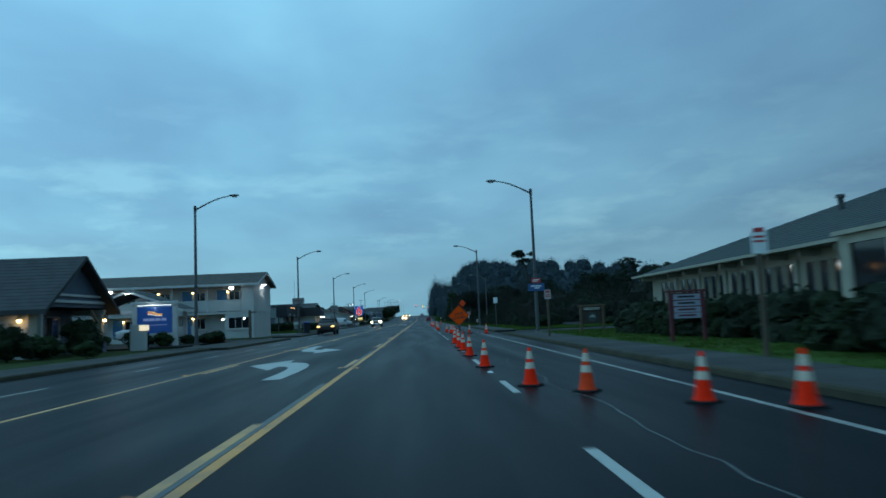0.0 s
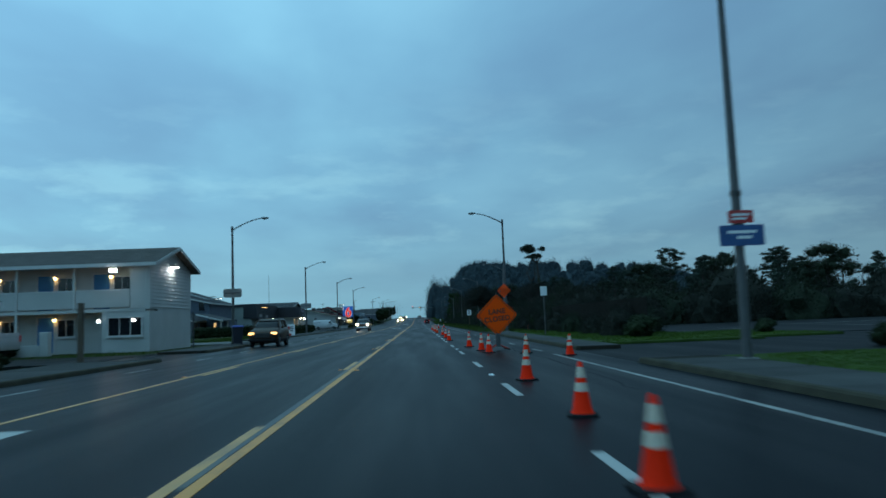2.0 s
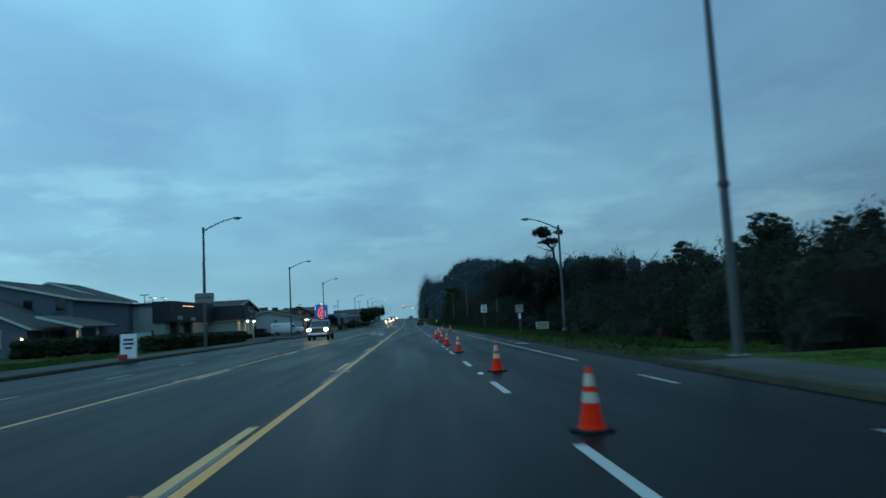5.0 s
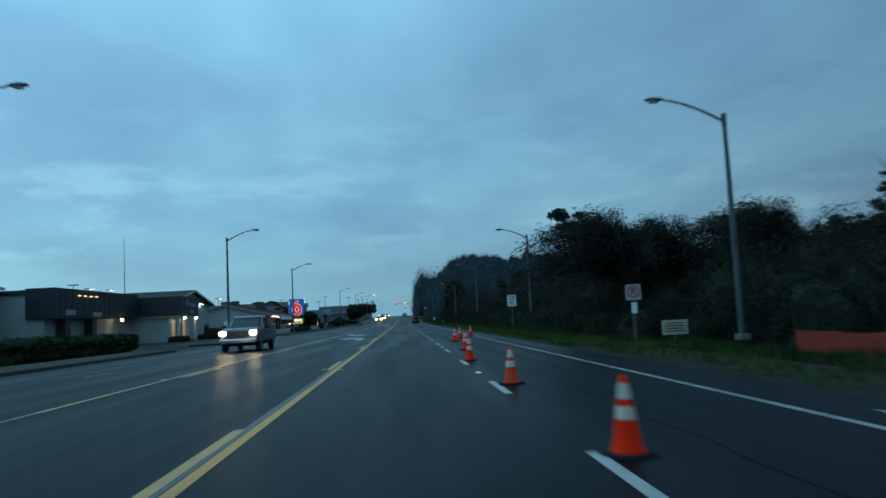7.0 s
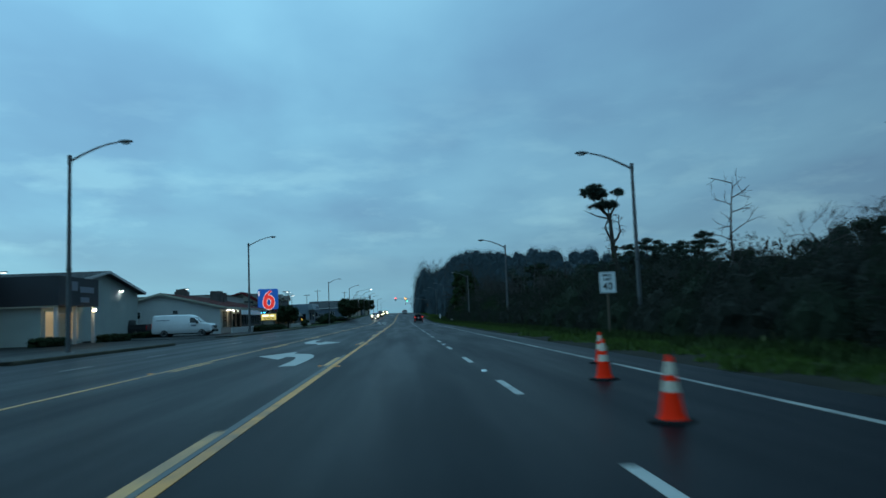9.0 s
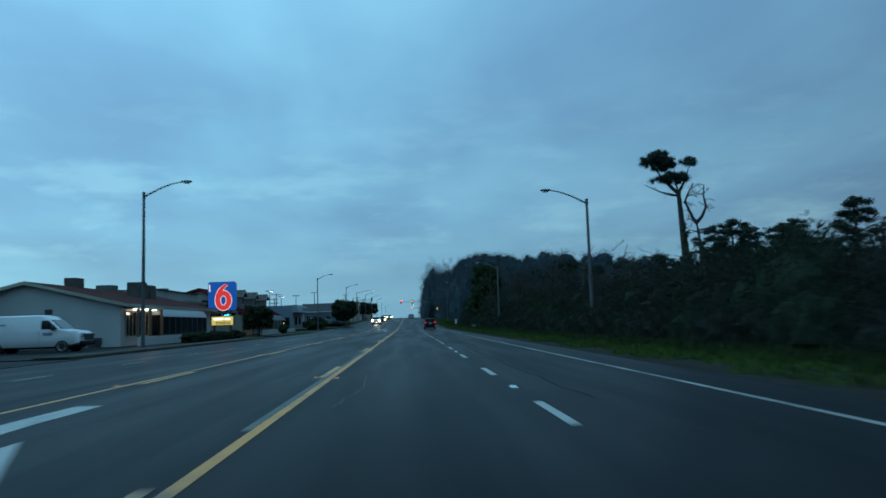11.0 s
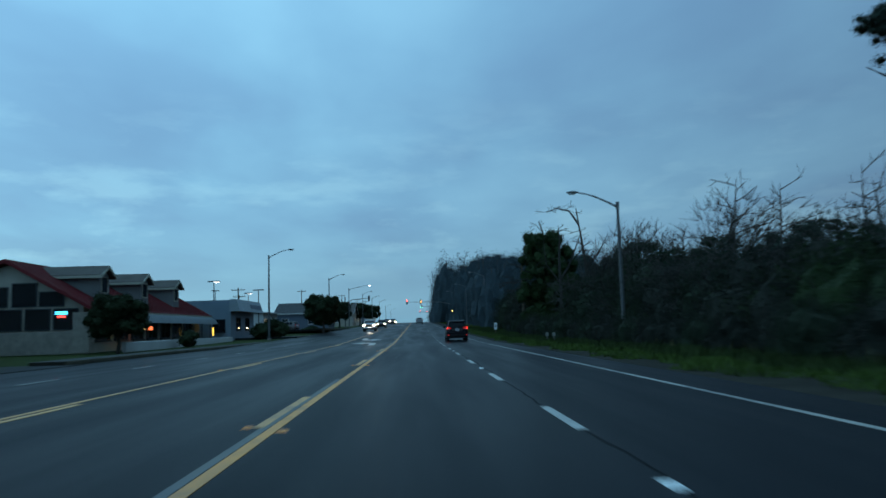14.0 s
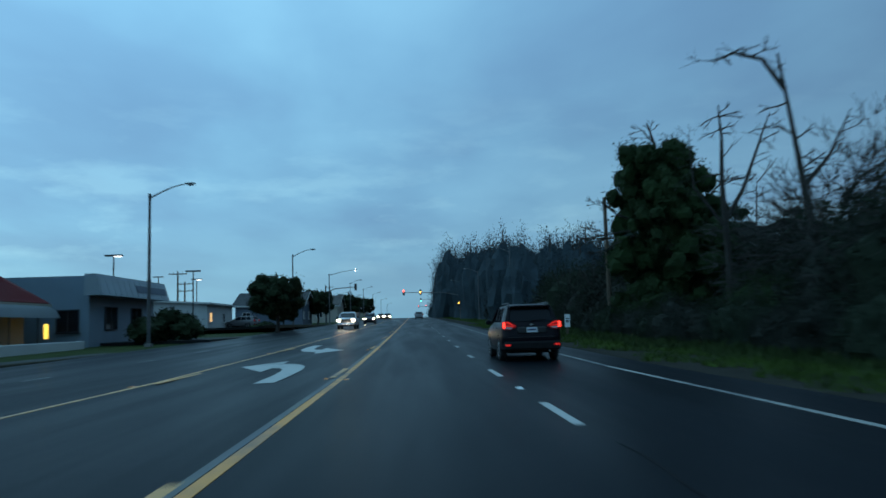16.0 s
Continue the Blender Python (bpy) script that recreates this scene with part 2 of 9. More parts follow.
SIGN_RED = mat("red_sign_paint", (0.45, 0.03, 0.03), 0.45, 0.12, 3, 0.02)
SIGN_BLUE = mat("blue_sign_face", (0.02, 0.08, 0.22), 0.4, 0.12, 3, 0.02)
WOOD_DARK = mat("weathered_post_timber", (0.09, 0.065, 0.045), 0.85, 0.35, 2, 0.3, stretch=(6, 6, 0.6))
BARK = mat("bark", (0.030, 0.026, 0.022), 0.95, 0.4, 4, 0.6, stretch=(3, 3, 0.6), bdist=0.04)
BARK_PALE = mat("pale_dead_bark", (0.048, 0.045, 0.042), 0.95, 0.4, 4, 0.5, stretch=(3, 3, 0.6), bdist=0.03)
LEAF = mat("dark_foliage", (0.022, 0.030, 0.019), 0.9, 0.5, 0.8, 0.0, spec=0.08)
LEAF_PINE = mat("pine_foliage", (0.030, 0.043, 0.034), 0.9, 0.45, 0.8, 0.0, spec=0.08)
LEAF_SCRUB = mat("scrub_foliage", (0.024, 0.026, 0.021), 0.9, 0.5, 0.7, 0.0, spec=0.06)
LEAF_IVY = mat("ivy_foliage", (0.016, 0.030, 0.009), 0.8, 0.5, 0.9, 0.0, spec=0.15)
LEAF_HEDGE = mat("hedge_foliage", (0.017, 0.026, 0.012), 0.9, 0.45, 1.0, 0.0, spec=0.1)
# the haze of distance is put into this paler, bluer leaf colour
LEAF_HAZED = mat("far_wood_foliage", (0.040, 0.058, 0.068), 0.95, 0.25, 0.3, 0.0, spec=0.05)
WALL_WHITE = mat("white_painted_wall", (0.40, 0.41, 0.40), 0.75, 0.12, 0.6, 0.08)
WALL_SIDING = mat("white_lap_siding", (0.40, 0.41, 0.40), 0.6, 0.12, 0.8, 0.05)
WALL_CREAM = mat("cream_painted_stucco", (0.30, 0.29, 0.23), 0.8, 0.15, 0.7, 0.15)
WALL_BLUEGREY = mat("slate_blue_siding", (0.075, 0.10, 0.135), 0.7, 0.15, 0.8, 0.06)
WALL_MINT = mat("pale_mint_wall", (0.30, 0.35, 0.33), 0.8, 0.14, 0.5, 0.1)
WALL_BLUE = mat("steel_blue_wall", (0.14, 0.20, 0.25), 0.7, 0.15, 0.5, 0.06)
WALL_DARK = mat("dark_fascia_panels", (0.014, 0.016, 0.022), 0.6, 0.25, 0.8, 0.06)
WALL_TAN = mat("tan_wall", (0.30, 0.27, 0.23), 0.8, 0.15, 0.6, 0.12)
STONE = mat("stone_veneer", (0.24, 0.21, 0.18), 0.9, 0.45, 3.0, 0.4, fine=18, per=0.4)
BRICK = mat("red_brick", (0.26, 0.075, 0.045), 0.85, 0.3, 5, 0.3, per=0.5)
ROOF_GREY = mat("grey_asphalt_shingle", (0.042, 0.042, 0.045), 0.95, 0.35, 1.5, 0.4, fine=35)
ROOF_BROWN = mat("brown_asphalt_shingle", (0.075, 0.062, 0.055), 0.95, 0.35, 1.5, 0.4, fine=35)
ROOF_RED = mat("red_metal_roof", (0.125, 0.013, 0.016), 0.75, 0.25, 1.0, 0.1, spec=0.2)
TRIM_WHITE = mat("white_trim_paint", (0.48, 0.48, 0.47), 0.55, 0.1, 1.5, 0.05)
TRIM_CREAM = mat("cream_trim_paint", (0.29, 0.275, 0.22), 0.6, 0.12, 1.5, 0.05)
DOOR_BLUE = mat("blue_door_paint", (0.02, 0.13, 0.30), 0.5, 0.15, 2, 0.04)
GLASS_DARK = mat("dark_window_glass", (0.010, 0.012, 0.015), 0.06, 0.15, 0.5, 0.0, spec=0.45)
GLASS_DIM = glow("dim_lit_window", (1.0, 0.72, 0.4), 0.16)
GLASS_LIT = glow("lit_window", (1.0, 0.62, 0.25), 0.9)
LAMP_WARM = glow("warm_wall_lamp", (1.0, 0.62, 0.24), 12)
LAMP_COOL = glow("cool_flood_lamp", (0.86, 0.95, 1.0), 30)
HEADLIGHT = glow("headlamp", (1.0, 0.80, 0.46), 55)
TAIL = glow("lit_tail_lamp", (1.0, 0.05, 0.03), 3.2)
TAIL_ARM = glow("red_lamp_arm", (1.0, 0.03, 0.02), 0.4)
TAIL_DIM = mat("red_lens", (0.35, 0.012, 0.012), 0.2, 0.1, 5, 0.0, emit=(1, 0.03, 0.02), power=0.05)
AMBER = glow("amber_lamp", (1.0, 0.42, 0.06), 9)
SIGNAL_RED = glow("red_signal", (1.0, 0.06, 0.04), 14)
SIGNAL_GREEN = glow("green_signal", (0.1, 1.0, 0.62), 8)
CHROME = mat("chrome", (0.6, 0.6, 0.62), 0.15, 0.05, 5, 0.0, metal=1.0)
PLATE = mat("number_plate", (0.62, 0.64, 0.68), 0.4, 0.06, 9, 0.0)
TYRE = mat("tyre", (0.02, 0.02, 0.021), 0.85, 0.2, 10, 0.2)

# ---- mesh building ----
def rise(y):
    """Height of the carriageway: level at first, then a long gentle climb that ends at the far crossroads."""
    a = min(240.0, max(0.0, y - 270.0))
    return 0.0148 * a * a / (a + 14.0)


def ground_z(x, y):
    """Height of the rough ground: a ditch runs beside the verge on the east, and a wooded hill rises far off."""
    a = min(1.0, max(0.0, (x - 7.4) / 3.2))
    b = min(1.0, max(0.0, (y - 98) / 10)) * min(1.0, max(0.0, (142 - y) / 12))
    return -0.06 - 0.72 * a * b + hill_z(x, y)


def hill_z(x, y):
    s = min(1.0, max(0.0, (x - 12) / 52))
    w = math.exp(-(max(0.0, x - 200) / 150.0) ** 2)
    return max(0.0, 56.0 * s * s * (3 - 2 * s) * w * math.exp(-((y - 1000) / 170.0) ** 2) - 1.0)


class Geo:
    """Collects vertices and faces of one mesh."""

    def __init__(self):
        self.v, self.f = [], []

    def add(self, vs, fs):
        o = len(self.v)
        self.v += [tuple(p) for p in vs]
        self.f += [tuple(i + o for i in q) for q in fs]
        return self

    def box(self, x0, x1, y0, y1, z0, z1, b=0.0):
        if b <= 0:
            v = [(x, y, z) for z in (z0, z1) for x, y in ((x0, y0), (x1, y0), (x1, y1), (x0, y1))]
            return self.add(v, [(3, 2, 1, 0), (4, 5, 6, 7), (0, 1, 5, 4), (1, 2, 6, 5), (2, 3, 7, 6), (3, 0, 4, 7)])
        # chamfered edges: stacked octagons with inset caps
        def ring(i, z):
            a, c, d, e = x0 + i, x1 - i, y0 + i, y1 - i
            return [(a + b, d, z), (c - b, d, z), (c, d + b, z), (c, e - b, z), (c - b, e, z), (a + b, e, z), (a, e - b, z), (a, d + b, z)]
        return self.rings([ring(b * 0.7, z0), ring(0, z0 + b), ring(0, z1 - b), ring(b * 0.7, z1)])

    def rings(self, rs, cap=True, close=False):
        n, o = len(rs[0]), len(self.v)
        for r in rs:
            self.v += [tuple(p) for p in r]
        k = len(rs)
        for i in range(k if close else k - 1):
            a, b = o + i * n, o + ((i + 1) % k) * n
            for j in range(n):
                self.f.append((a + j, a + (j + 1) % n, b + (j + 1) % n, b + j))
        if cap and not close:
            self.f.append(tuple(o + j for j in reversed(range(n))))
            self.f.append(tuple(o + (k - 1) * n + j for j in range(n)))
        return self

    def tube(self, pts, radii, n=10, cap=True):
        """A round tube along points."""
        pts = [Vector(p) for p in pts]
        if isinstance(radii, (int, float)):
            radii = [radii] * len(pts)
        rs = []
        side = None
        for i, p in enumerate(pts):
            d = (pts[min(i + 1, len(pts) - 1)] - pts[max(i - 1, 0)]).normalized()
            if side is None:
                side = d.orthogonal().normalized()
            side = (side - d * side.dot(d)).normalized()
            up = d.cross(side)
            rs.append([p + (side * math.cos(a) + up * math.sin(a)) * radii[i] for a in [2 * math.pi * j / n for j in range(n)]])
        return self.rings(rs, cap)

    def slab(self, outline, z0, z1):
        """A flat plate over an outline of (x, y)."""
        return self.rings([[(x, y, z0) for x, y in outline], [(x, y, z1) for x, y in outline]])

    def plate(self, outline, m, thick):
        """A plate over an outline in the local x, z plane of the pose m, thick towards local -y and +y."""
        r = [[m @ Vector((x, s * thick / 2, z)) for x, z in outline] for s in (1, -1)]
        return self.rings(r)

    def grid(self, pts):
        r, c, o = len(pts), len(pts[0]), len(self.v)
        for row in pts:
            self.v += [tuple(p) for p in row]
        for i in range(r - 1):
            for j in range(c - 1):
                a = o + i * c + j
                self.f.append((a, a + 1, a + c + 1, a + c))
        return self

    def move(self, m, start=0):
        self.v[start:] = [tuple(m @ Vector(p)) for p in self.v[start:]]
        return self

    def mesh(self, name, material, smooth=False):
        me = bpy.data.meshes.new(name)
        me.from_pydata(self.v, [], self.f)
        me.materials.append(material)
        if smooth:
            me.shade_smooth() if smooth is True else me.set_sharp_from_angle(angle=radians(smooth))
            if smooth is not True:
                me.polygons.foreach_set("use_smooth", [True] * len(me.polygons))
        me.update()
        return me


def part(name, g, material, parent=None, label="", smooth=False):
    """Links a Geo, or a ready mesh, as one object under a thing or a part."""
    ob = new(name, g if isinstance(g, bpy.types.Mesh) else g.mesh(name, material, smooth))
    if parent is not None:
        ob.parent = parent
    if label:
        ob["label"] = label
    return ob


def thing(name, label, category, m=None, group="", kind=""):
    ob = new(name)
    ob.empty_display_size = 0.3
    if m is not None:
        ob.matrix_basis = m
    return tagged(ob, label, category, group, kind)


def solid(name, g, material, label, category, group="", kind="", smooth=False, m=None):
    ob = part(name, g, material, None, "", smooth)
    if m is not None:
        ob.matrix_basis = m
    return tagged(ob, label, category, group, kind)


def text_mesh(words, size, material, m, spacing=1.0, bold=0.0):
    """Lettering in the built-in font, as a thin mesh standing in the local x, z plane of m and facing local -y."""
    cu = bpy.data.curves.new("letters", "FONT")
    cu.body, cu.size, cu.align_x, cu.align_y, cu.extrude, cu.space_character, cu.offset = words, size, "CENTER", "CENTER", 0.002, spacing, bold
    tmp = bpy.data.objects.new("letters", cu)
    me = bpy.data.meshes.new_from_object(tmp)
    bpy.data.objects.remove(tmp)
    me.transform(m @ pose(0, 0, 0, 90, 0, 0))
    me.materials.clear()
    me.materials.append(material)
    return me


def disc(n, rx, rz=None, cx=0.0, cz=0.0):
    rz = rx if rz is None else rz
    return [(cx + rx * math.cos(2 * math.pi * i / n), cz + rz * math.sin(2 * math.pi * i / n)) for i in range(n)]


def rrect(w, h, r, n=4, cx=0.0, cz=0.0):
    out = []
    for sx, sz, a0 in ((1, 1, 0), (-1, 1, 90), (-1, -1, 180), (1, -1, 270)):
        for i in range(n + 1):
            a = radians(a0 + 90 * i / n)
            out.append((cx + sx * (w / 2 - r) + r * math.cos(a), cz + sz * (h / 2 - r) + r * math.sin(a)))
    return out

# ---- ground and road ----
KERB_L, KERB_R = -14.6, 5.45
ROAD_Y0, ROAD_Y1 = -40.0, 1400.0
g = Geo()
xs = [-2500, -400, -120, -60, -30, -16.1, 5.6, 7.74, 8.97, 10.2, 11.32, 15.1, 33, 66.6] + [134, 450, 2800]
ys = [-600, -100, -40, 0, 60, 98, 103, 108, 119, 130, 136, 142, 200, 270, 300, 340, 380, 420, 480] + [600, 1000, 1800, 3500]
g.grid([[(x, y, ground_z((x + 0.55) / 1.12, y) + rise(y) if y < 300 else rise(y) - 0.06) for x in xs] for y in ys])
tagged(part("ground", g, GRASS), "rough grass and soil reaching the horizon", "ground", kind="structure")


def ribbon(x0, x1, y0, y1, z0, z1, step=12.0):
    """A long flat strip that follows the carriageway's climb."""
    n = max(1, int((min(y1, 520) - max(y0, 260)) / step)) if y1 > 270 else 1
    ys_ = [y0] + [max(y0, 260) + (min(y1, 520) - max(y0, 260)) * i / n for i in range(n)] * (y1 > 270) + [y1]
    ys_ = sorted(set(ys_))
    return Geo().rings([[(x0, y, rise(y) + z0), (x1, y, rise(y) + z0), (x1, y, rise(y) + z1), (x0, y, rise(y) + z1)] for y in ys_])


hx, hy = list(range(20, 620, 12)), list(range(640, 1400, 20))
tagged(part("wooded_hill", Geo().grid([[(x, y, hill_z(x, y) - 0.3) for x in hx] for y in hy]), LEAF_HAZED), "far hill covered with dark undergrowth", "hill", kind="structure")
ROAD = tagged(part("road", ribbon(KERB_L, KERB_R, ROAD_Y0, ROAD_Y1, -0.3, 0.0), ASPHALT), "damp dark asphalt of a five-lane road", "road", kind="structure")

# X of the markings
X_DASH, X_EDGE, X_YEL, X_YEL_IN, X_LY, X_LY_IN, X_LDASH = 1.51, 4.30, -1.87, -2.08, -6.09, -5.88, -9.3
PER = 7.315


def strip(x, w, y0, y1, z=0.005):
    return ribbon(x - w / 2, x + w / 2, y0, y1, 0.0, z)


part("edge_line", strip(X_EDGE, 0.11, -40, 56), WHITE_LINE, ROAD, "white edge line")
part("edge_line", strip(X_EDGE, 0.11, 97, 520), WHITE_LINE, ROAD, "white edge line")
part("turn_lane_line", strip(X_YEL, 0.13, -40, 620), YELLOW_LINE, ROAD, "solid yellow line")
part("turn_lane_line", strip(X_LY, 0.11, -40, 620), YELLOW_WORN, ROAD, "solid yellow line")
GHOST = marking_mat("ghost_road_paint", (0.13, 0.115, 0.075), 0.53)
for y0, y1 in ((-6, 18), (24, 33), (38, 62), (70, 84), (92, 131), (138, 160), (176, 204), (215, 236), (244, 300)):
    part("old_line", strip(X_YEL - 0.13, 0.10, y0, y1, 0.003), GHOST, ROAD, "scraped-off old line")
dash_me = strip(0, 0.12, -2.25, 0).mesh("lane_dash", WHITE_FRESH)
edge_dash_me = strip(0, 0.11, -2.1, 0).mesh("lane_dash", WHITE_LINE)
inner_me = strip(0, 0.13, -3.9, 0).mesh("turn_lane_dash", YELLOW_WORN)
for k in range(-3, 72):
    o = part("lane_dash", dash_me, None, ROAD)
    o.location = (X_DASH, 2.19 + PER * k, rise(2.19 + PER * k))
    o = part("lane_dash", edge_dash_me, None, ROAD)
    o.location = (X_LDASH - 0.7 * min(1.0, max(-1.0, (18.0 + PER * (k - 2) - 110) / 90)), 20.2 + PER * (k - 2), rise(20.2 + PER * (k - 2)))
    if k % 2 == 0 and k >= -2:
        for x in (X_YEL_IN, X_LY_IN):
            o = part("turn_lane_dash", inner_me, None, ROAD)
            o.location = (x, 12.2 + PER * k, rise(12.2 + PER * k))
# broken edge line where the side street joins
for k in range(6):
    o = part("lane_dash", edge_dash_me, None, ROAD)
    o.location = (X_EDGE, 60.5 + PER * k, 0)
# raised markers
mk = Geo().rings([[(-0.05, -0.05, 0), (0.05, -0.05, 0), (0.05, 0.05, 0), (-0.05, 0.05, 0)], [(-0.03, -0.025, 0.02), (0.03, -0.025, 0.02), (0.03, 0.025, 0.02), (-0.03, 0.025, 0.02)]])
marker_w = mk.mesh("road_marker", mat("white_marker", (0.62, 0.63, 0.62), 0.4, 0.1))
marker_a = mk.mesh("road_marker", mat("amber_marker", (0.75, 0.22, 0.03), 0.4, 0.1))
for k in range(-1, 36):
    o = part("road_marker", marker_w, None, ROAD)
    o.location, o.scale = (X_DASH, 2.19 + PER * (2 * k) + 2.3, rise(2.19 + PER * (2 * k))), (1.2, 3.0, 1)
    for x in (X_YEL + 0.14, X_LY - 0.14):
        o = part("road_marker", marker_a, None, ROAD)
        o.location, o.scale = (x, 1.4 + PER * 2 * k + 6.5, rise(7.9 + PER * 2 * k)), (1.25, 1.5, 1)
    o = part("road_marker", marker_a, None, ROAD)
    o.location, o.scale = (X_YEL_IN - 0.13, 1.4 + PER * 2 * k + 6.9, rise(8.3 + PER * 2 * k)), (1.1, 1.3, 1)


def turn_arrow(x, y, way):
    """A long painted left-turn arrow; way 1 for traffic going ahead, -1 for oncoming."""
    outer = [(1.00, -4.4), (1.02, -2.2), (0.98, -0.3), (0.86, 0.9), (0.62, 1.9), (0.32, 2.45), (-0.04, 2.65)]
    head = [(-0.15, 4.3), (-1.08, 1.7), (-0.02, -0.8)]
    inner = [(-0.03, 0.75), (0.2, 0.6), (0.38, 0.1), (0.5, -0.9), (0.57, -2.2), (0.58, -4.4)]
    o = part("turn_arrow", Geo().slab(outer + head + inner, 0, 0.006), WHITE_FRESH, ROAD, "white left-turn arrow")
    slope = math.degrees(math.atan2(rise(y + 4) - rise(y - 4), 8.0))
    o.matrix_basis = pose(x, y, 0.5 * (rise(y + 4) + rise(y - 4)) + (0.012 if y > 265 else 0.0), way * slope, 0, 0 if way > 0 else 180)


for xa, ya, xb, yb in ((-4.2, 24.1, -4.6, 37.6), (-3.9, 159.5, -4.3, 175.0), (-4.2, 275.3, -4.3, 288.3), (-4.2, 410.0, -4.3, 424.0)):
    turn_arrow(xa, ya, 1)
    turn_arrow(xb, yb, -1)
# a worn painted symbol on the shoulder
for x, y, wd, ln in ((4.95, 112.6, 0.16, 1.3), (4.91, 109.7, 0.10, 1.5), (5.03, 109.0, 0.14, 1.9), (5.15, 108.7, 0.10, 1.6), (4.79, 108.9, 0.08, 1.0)):
    blot = [(x + wd * 0.5 * math.cos(a) * (1 + 0.25 * math.sin(3 * a + y)), y + ln * 0.5 * math.sin(a) * (1 + 0.12 * math.sin(5 * a + 9 * x))) for a in [i * math.tau / 16 for i in range(16)]]
    part("worn_symbol", Geo().slab(blot, 0, 0.004), WHITE_LINE, ROAD, "worn white paint")
# cracks sealed with tar, and a patch
for cx, y0, y1, amp, seed in ((2.35, 5, 24, 0.22, 1), (2.6, 96, 118, 0.18, 2), (-1.1, 178, 184, 0.28, 3), (2.25, 178, 200, 0.15, 4), (1.55, 212, 262, 0.10, 5), (-0.9, 247, 250, 0.2, 6), (3.6, 44, 62, 0.25, 7), (-1.05, 129, 137, 0.12, 8)):
    gg = Geo()
    n = int((y1 - y0) / 0.6)
    row = []
    for i in range(n + 1):
        y = y0 + (y1 - y0) * i / n
        xx = cx + amp * (noise.noise((0.35 * y, seed * 7.1, 0)) + 0.5 * noise.noise((1.2 * y, seed * 3.3, 1)))
        wd = 0.012 + 0.018 * abs(noise.noise((0.9 * y, seed, 4)))
        row.append([(xx - wd, y, 0.003), (xx + wd, y, 0.003)])
    gg.grid(row)
    pale = seed in (1, 3, 6, 8)
    part("crack", gg, mat("pale_crack_fill", (0.085, 0.088, 0.088), 0.8, 0.5, 2) if pale else mat("tar_seal", (0.008, 0.008, 0.009), 0.6, 0.3, 2, spec=0.03), ROAD, "sealed crack")
lid = Geo().tube([(0, 0, 0), (0, 0, 0.006)], 0.33, 20)
o = part("manhole_cover", lid, mat("cast_iron", (0.009, 0.009, 0.010), 0.6, 0.3, 20, 0.4, spec=0.04), ROAD, "round cast-iron cover")
o.location = (3.35, 69.2, 0)


def kerb(name, x, y0, y1, side):
    """A kerb with a sloped, rounded nose: side +1 when the pavement lies at greater x."""
    prof = [(0, 0.0), (0.02, 0.10), (0.05, 0.135), (0.16, 0.14), (0.16, -0.2), (0, -0.2)]
    rs = []
    n = max(2, int((y1 - y0) / 4))
    for i in range(n + 1):
        y = y0 + (y1 - y0) * i / n
        dx = 0.015 * noise.noise((y * 0.4, x, 0))
        rs.append([(x + dx + side * a, y, z) for a, z in (prof if side < 0 else prof[::-1])])
    o = part(name, Geo().rings(rs), CURB, None, "")
    return tagged(o, "worn grey concrete kerb with soil in the gutter", "kerb", kind="structure")


def pavement(x0, x1, y0, y1, step=1.8):
    base = tagged(part("pavement", Geo().box(x0, x1, y0, y1, -0.2, 0.118), DIRT), "grey concrete pavement of cast squares", "pavement", kind="structure")
    n = int((y1 - y0) / step)
    me = Geo().box(x0 + 0.006, x1 - 0.006, -step / 2 + 0.008, step / 2 - 0.008, 0.0, 0.137, 0.012).mesh("paving_square", mat("pavement_concrete", (0.062, 0.062, 0.06), 0.9, 0.35, 1.3, 0.25, per=0.5, spec=0.06))
    for i in range(n):
        o = part("paving_square", me, None, base)
        o.location = (0, y0 + step * (i + 0.5), 0.002 * random.uniform(-1, 1))
    return base


for y0, y1, x in ((-30, 43, -11.3), (43, 62, -10.3), (71, 91, -11.0), (100, 150, -13.4), (162, 180, -13.4), (200, 243, -14.5), (250, 305, -14.5), (334, 425, -14.5)):
    o = kerb("kerb", x, y0, y1, -1)
    p = pavement(-16.1 if y0 > 95 else -13.6, x - 0.16, y0, y1)
    o.location.z = p.location.z = rise((y0 + y1) / 2) - (0.0 if y0 < 300 else 0.05)
for x0, y0, y1 in ((5.35, -30, 50.3), (5.5, 58.2, 92)):
    kerb("kerb", x0, y0, y1, 1)
    pavement(x0 + 0.16, 7.3 if y0 < 0 else 7.1, y0, y1)


def sheet(name, x0, x1, y0, y1, z, material, label, category):
    g = Geo()
    g.box(x0, x1, y0, y1, z - 0.25, z)
    return tagged(part(name, g, material), label, category, kind="structure")


# side street and car park on the east, forecourts on the west
sheet("side_street", 5.4, 60, 50.4, 65.8, -0.004, LOT, "worn asphalt of a side street", "road")
sheet("car_park", 13.0, 75, 66.0, 98.0, 0.02, LOT, "wet asphalt car park with white bay lines", "car park")
for x in (18, 24, 30, 37, 45):
    tagged(part("bay_line", strip(0, 0.1, 0, 5.5, 0.005), WHITE_LINE), "white parking bay line", "bay line", kind="structure").location = (x, 74, 0.02)
tagged(part("bay_line", strip(0, 16, 0, 0.14, 0.005), WHITE_LINE), "white parking line", "bay line", kind="structure").location = (32, 84, 0.02)
sheet("forecourt", -60, -11.9, 60.2, 68.8, 0.015, LOT, "worn asphalt motel driveway", "driveway")
sheet("forecourt", -60, -13.7, 50.0, 60.1, 0.06, LOT, "worn asphalt motel car park", "car park")
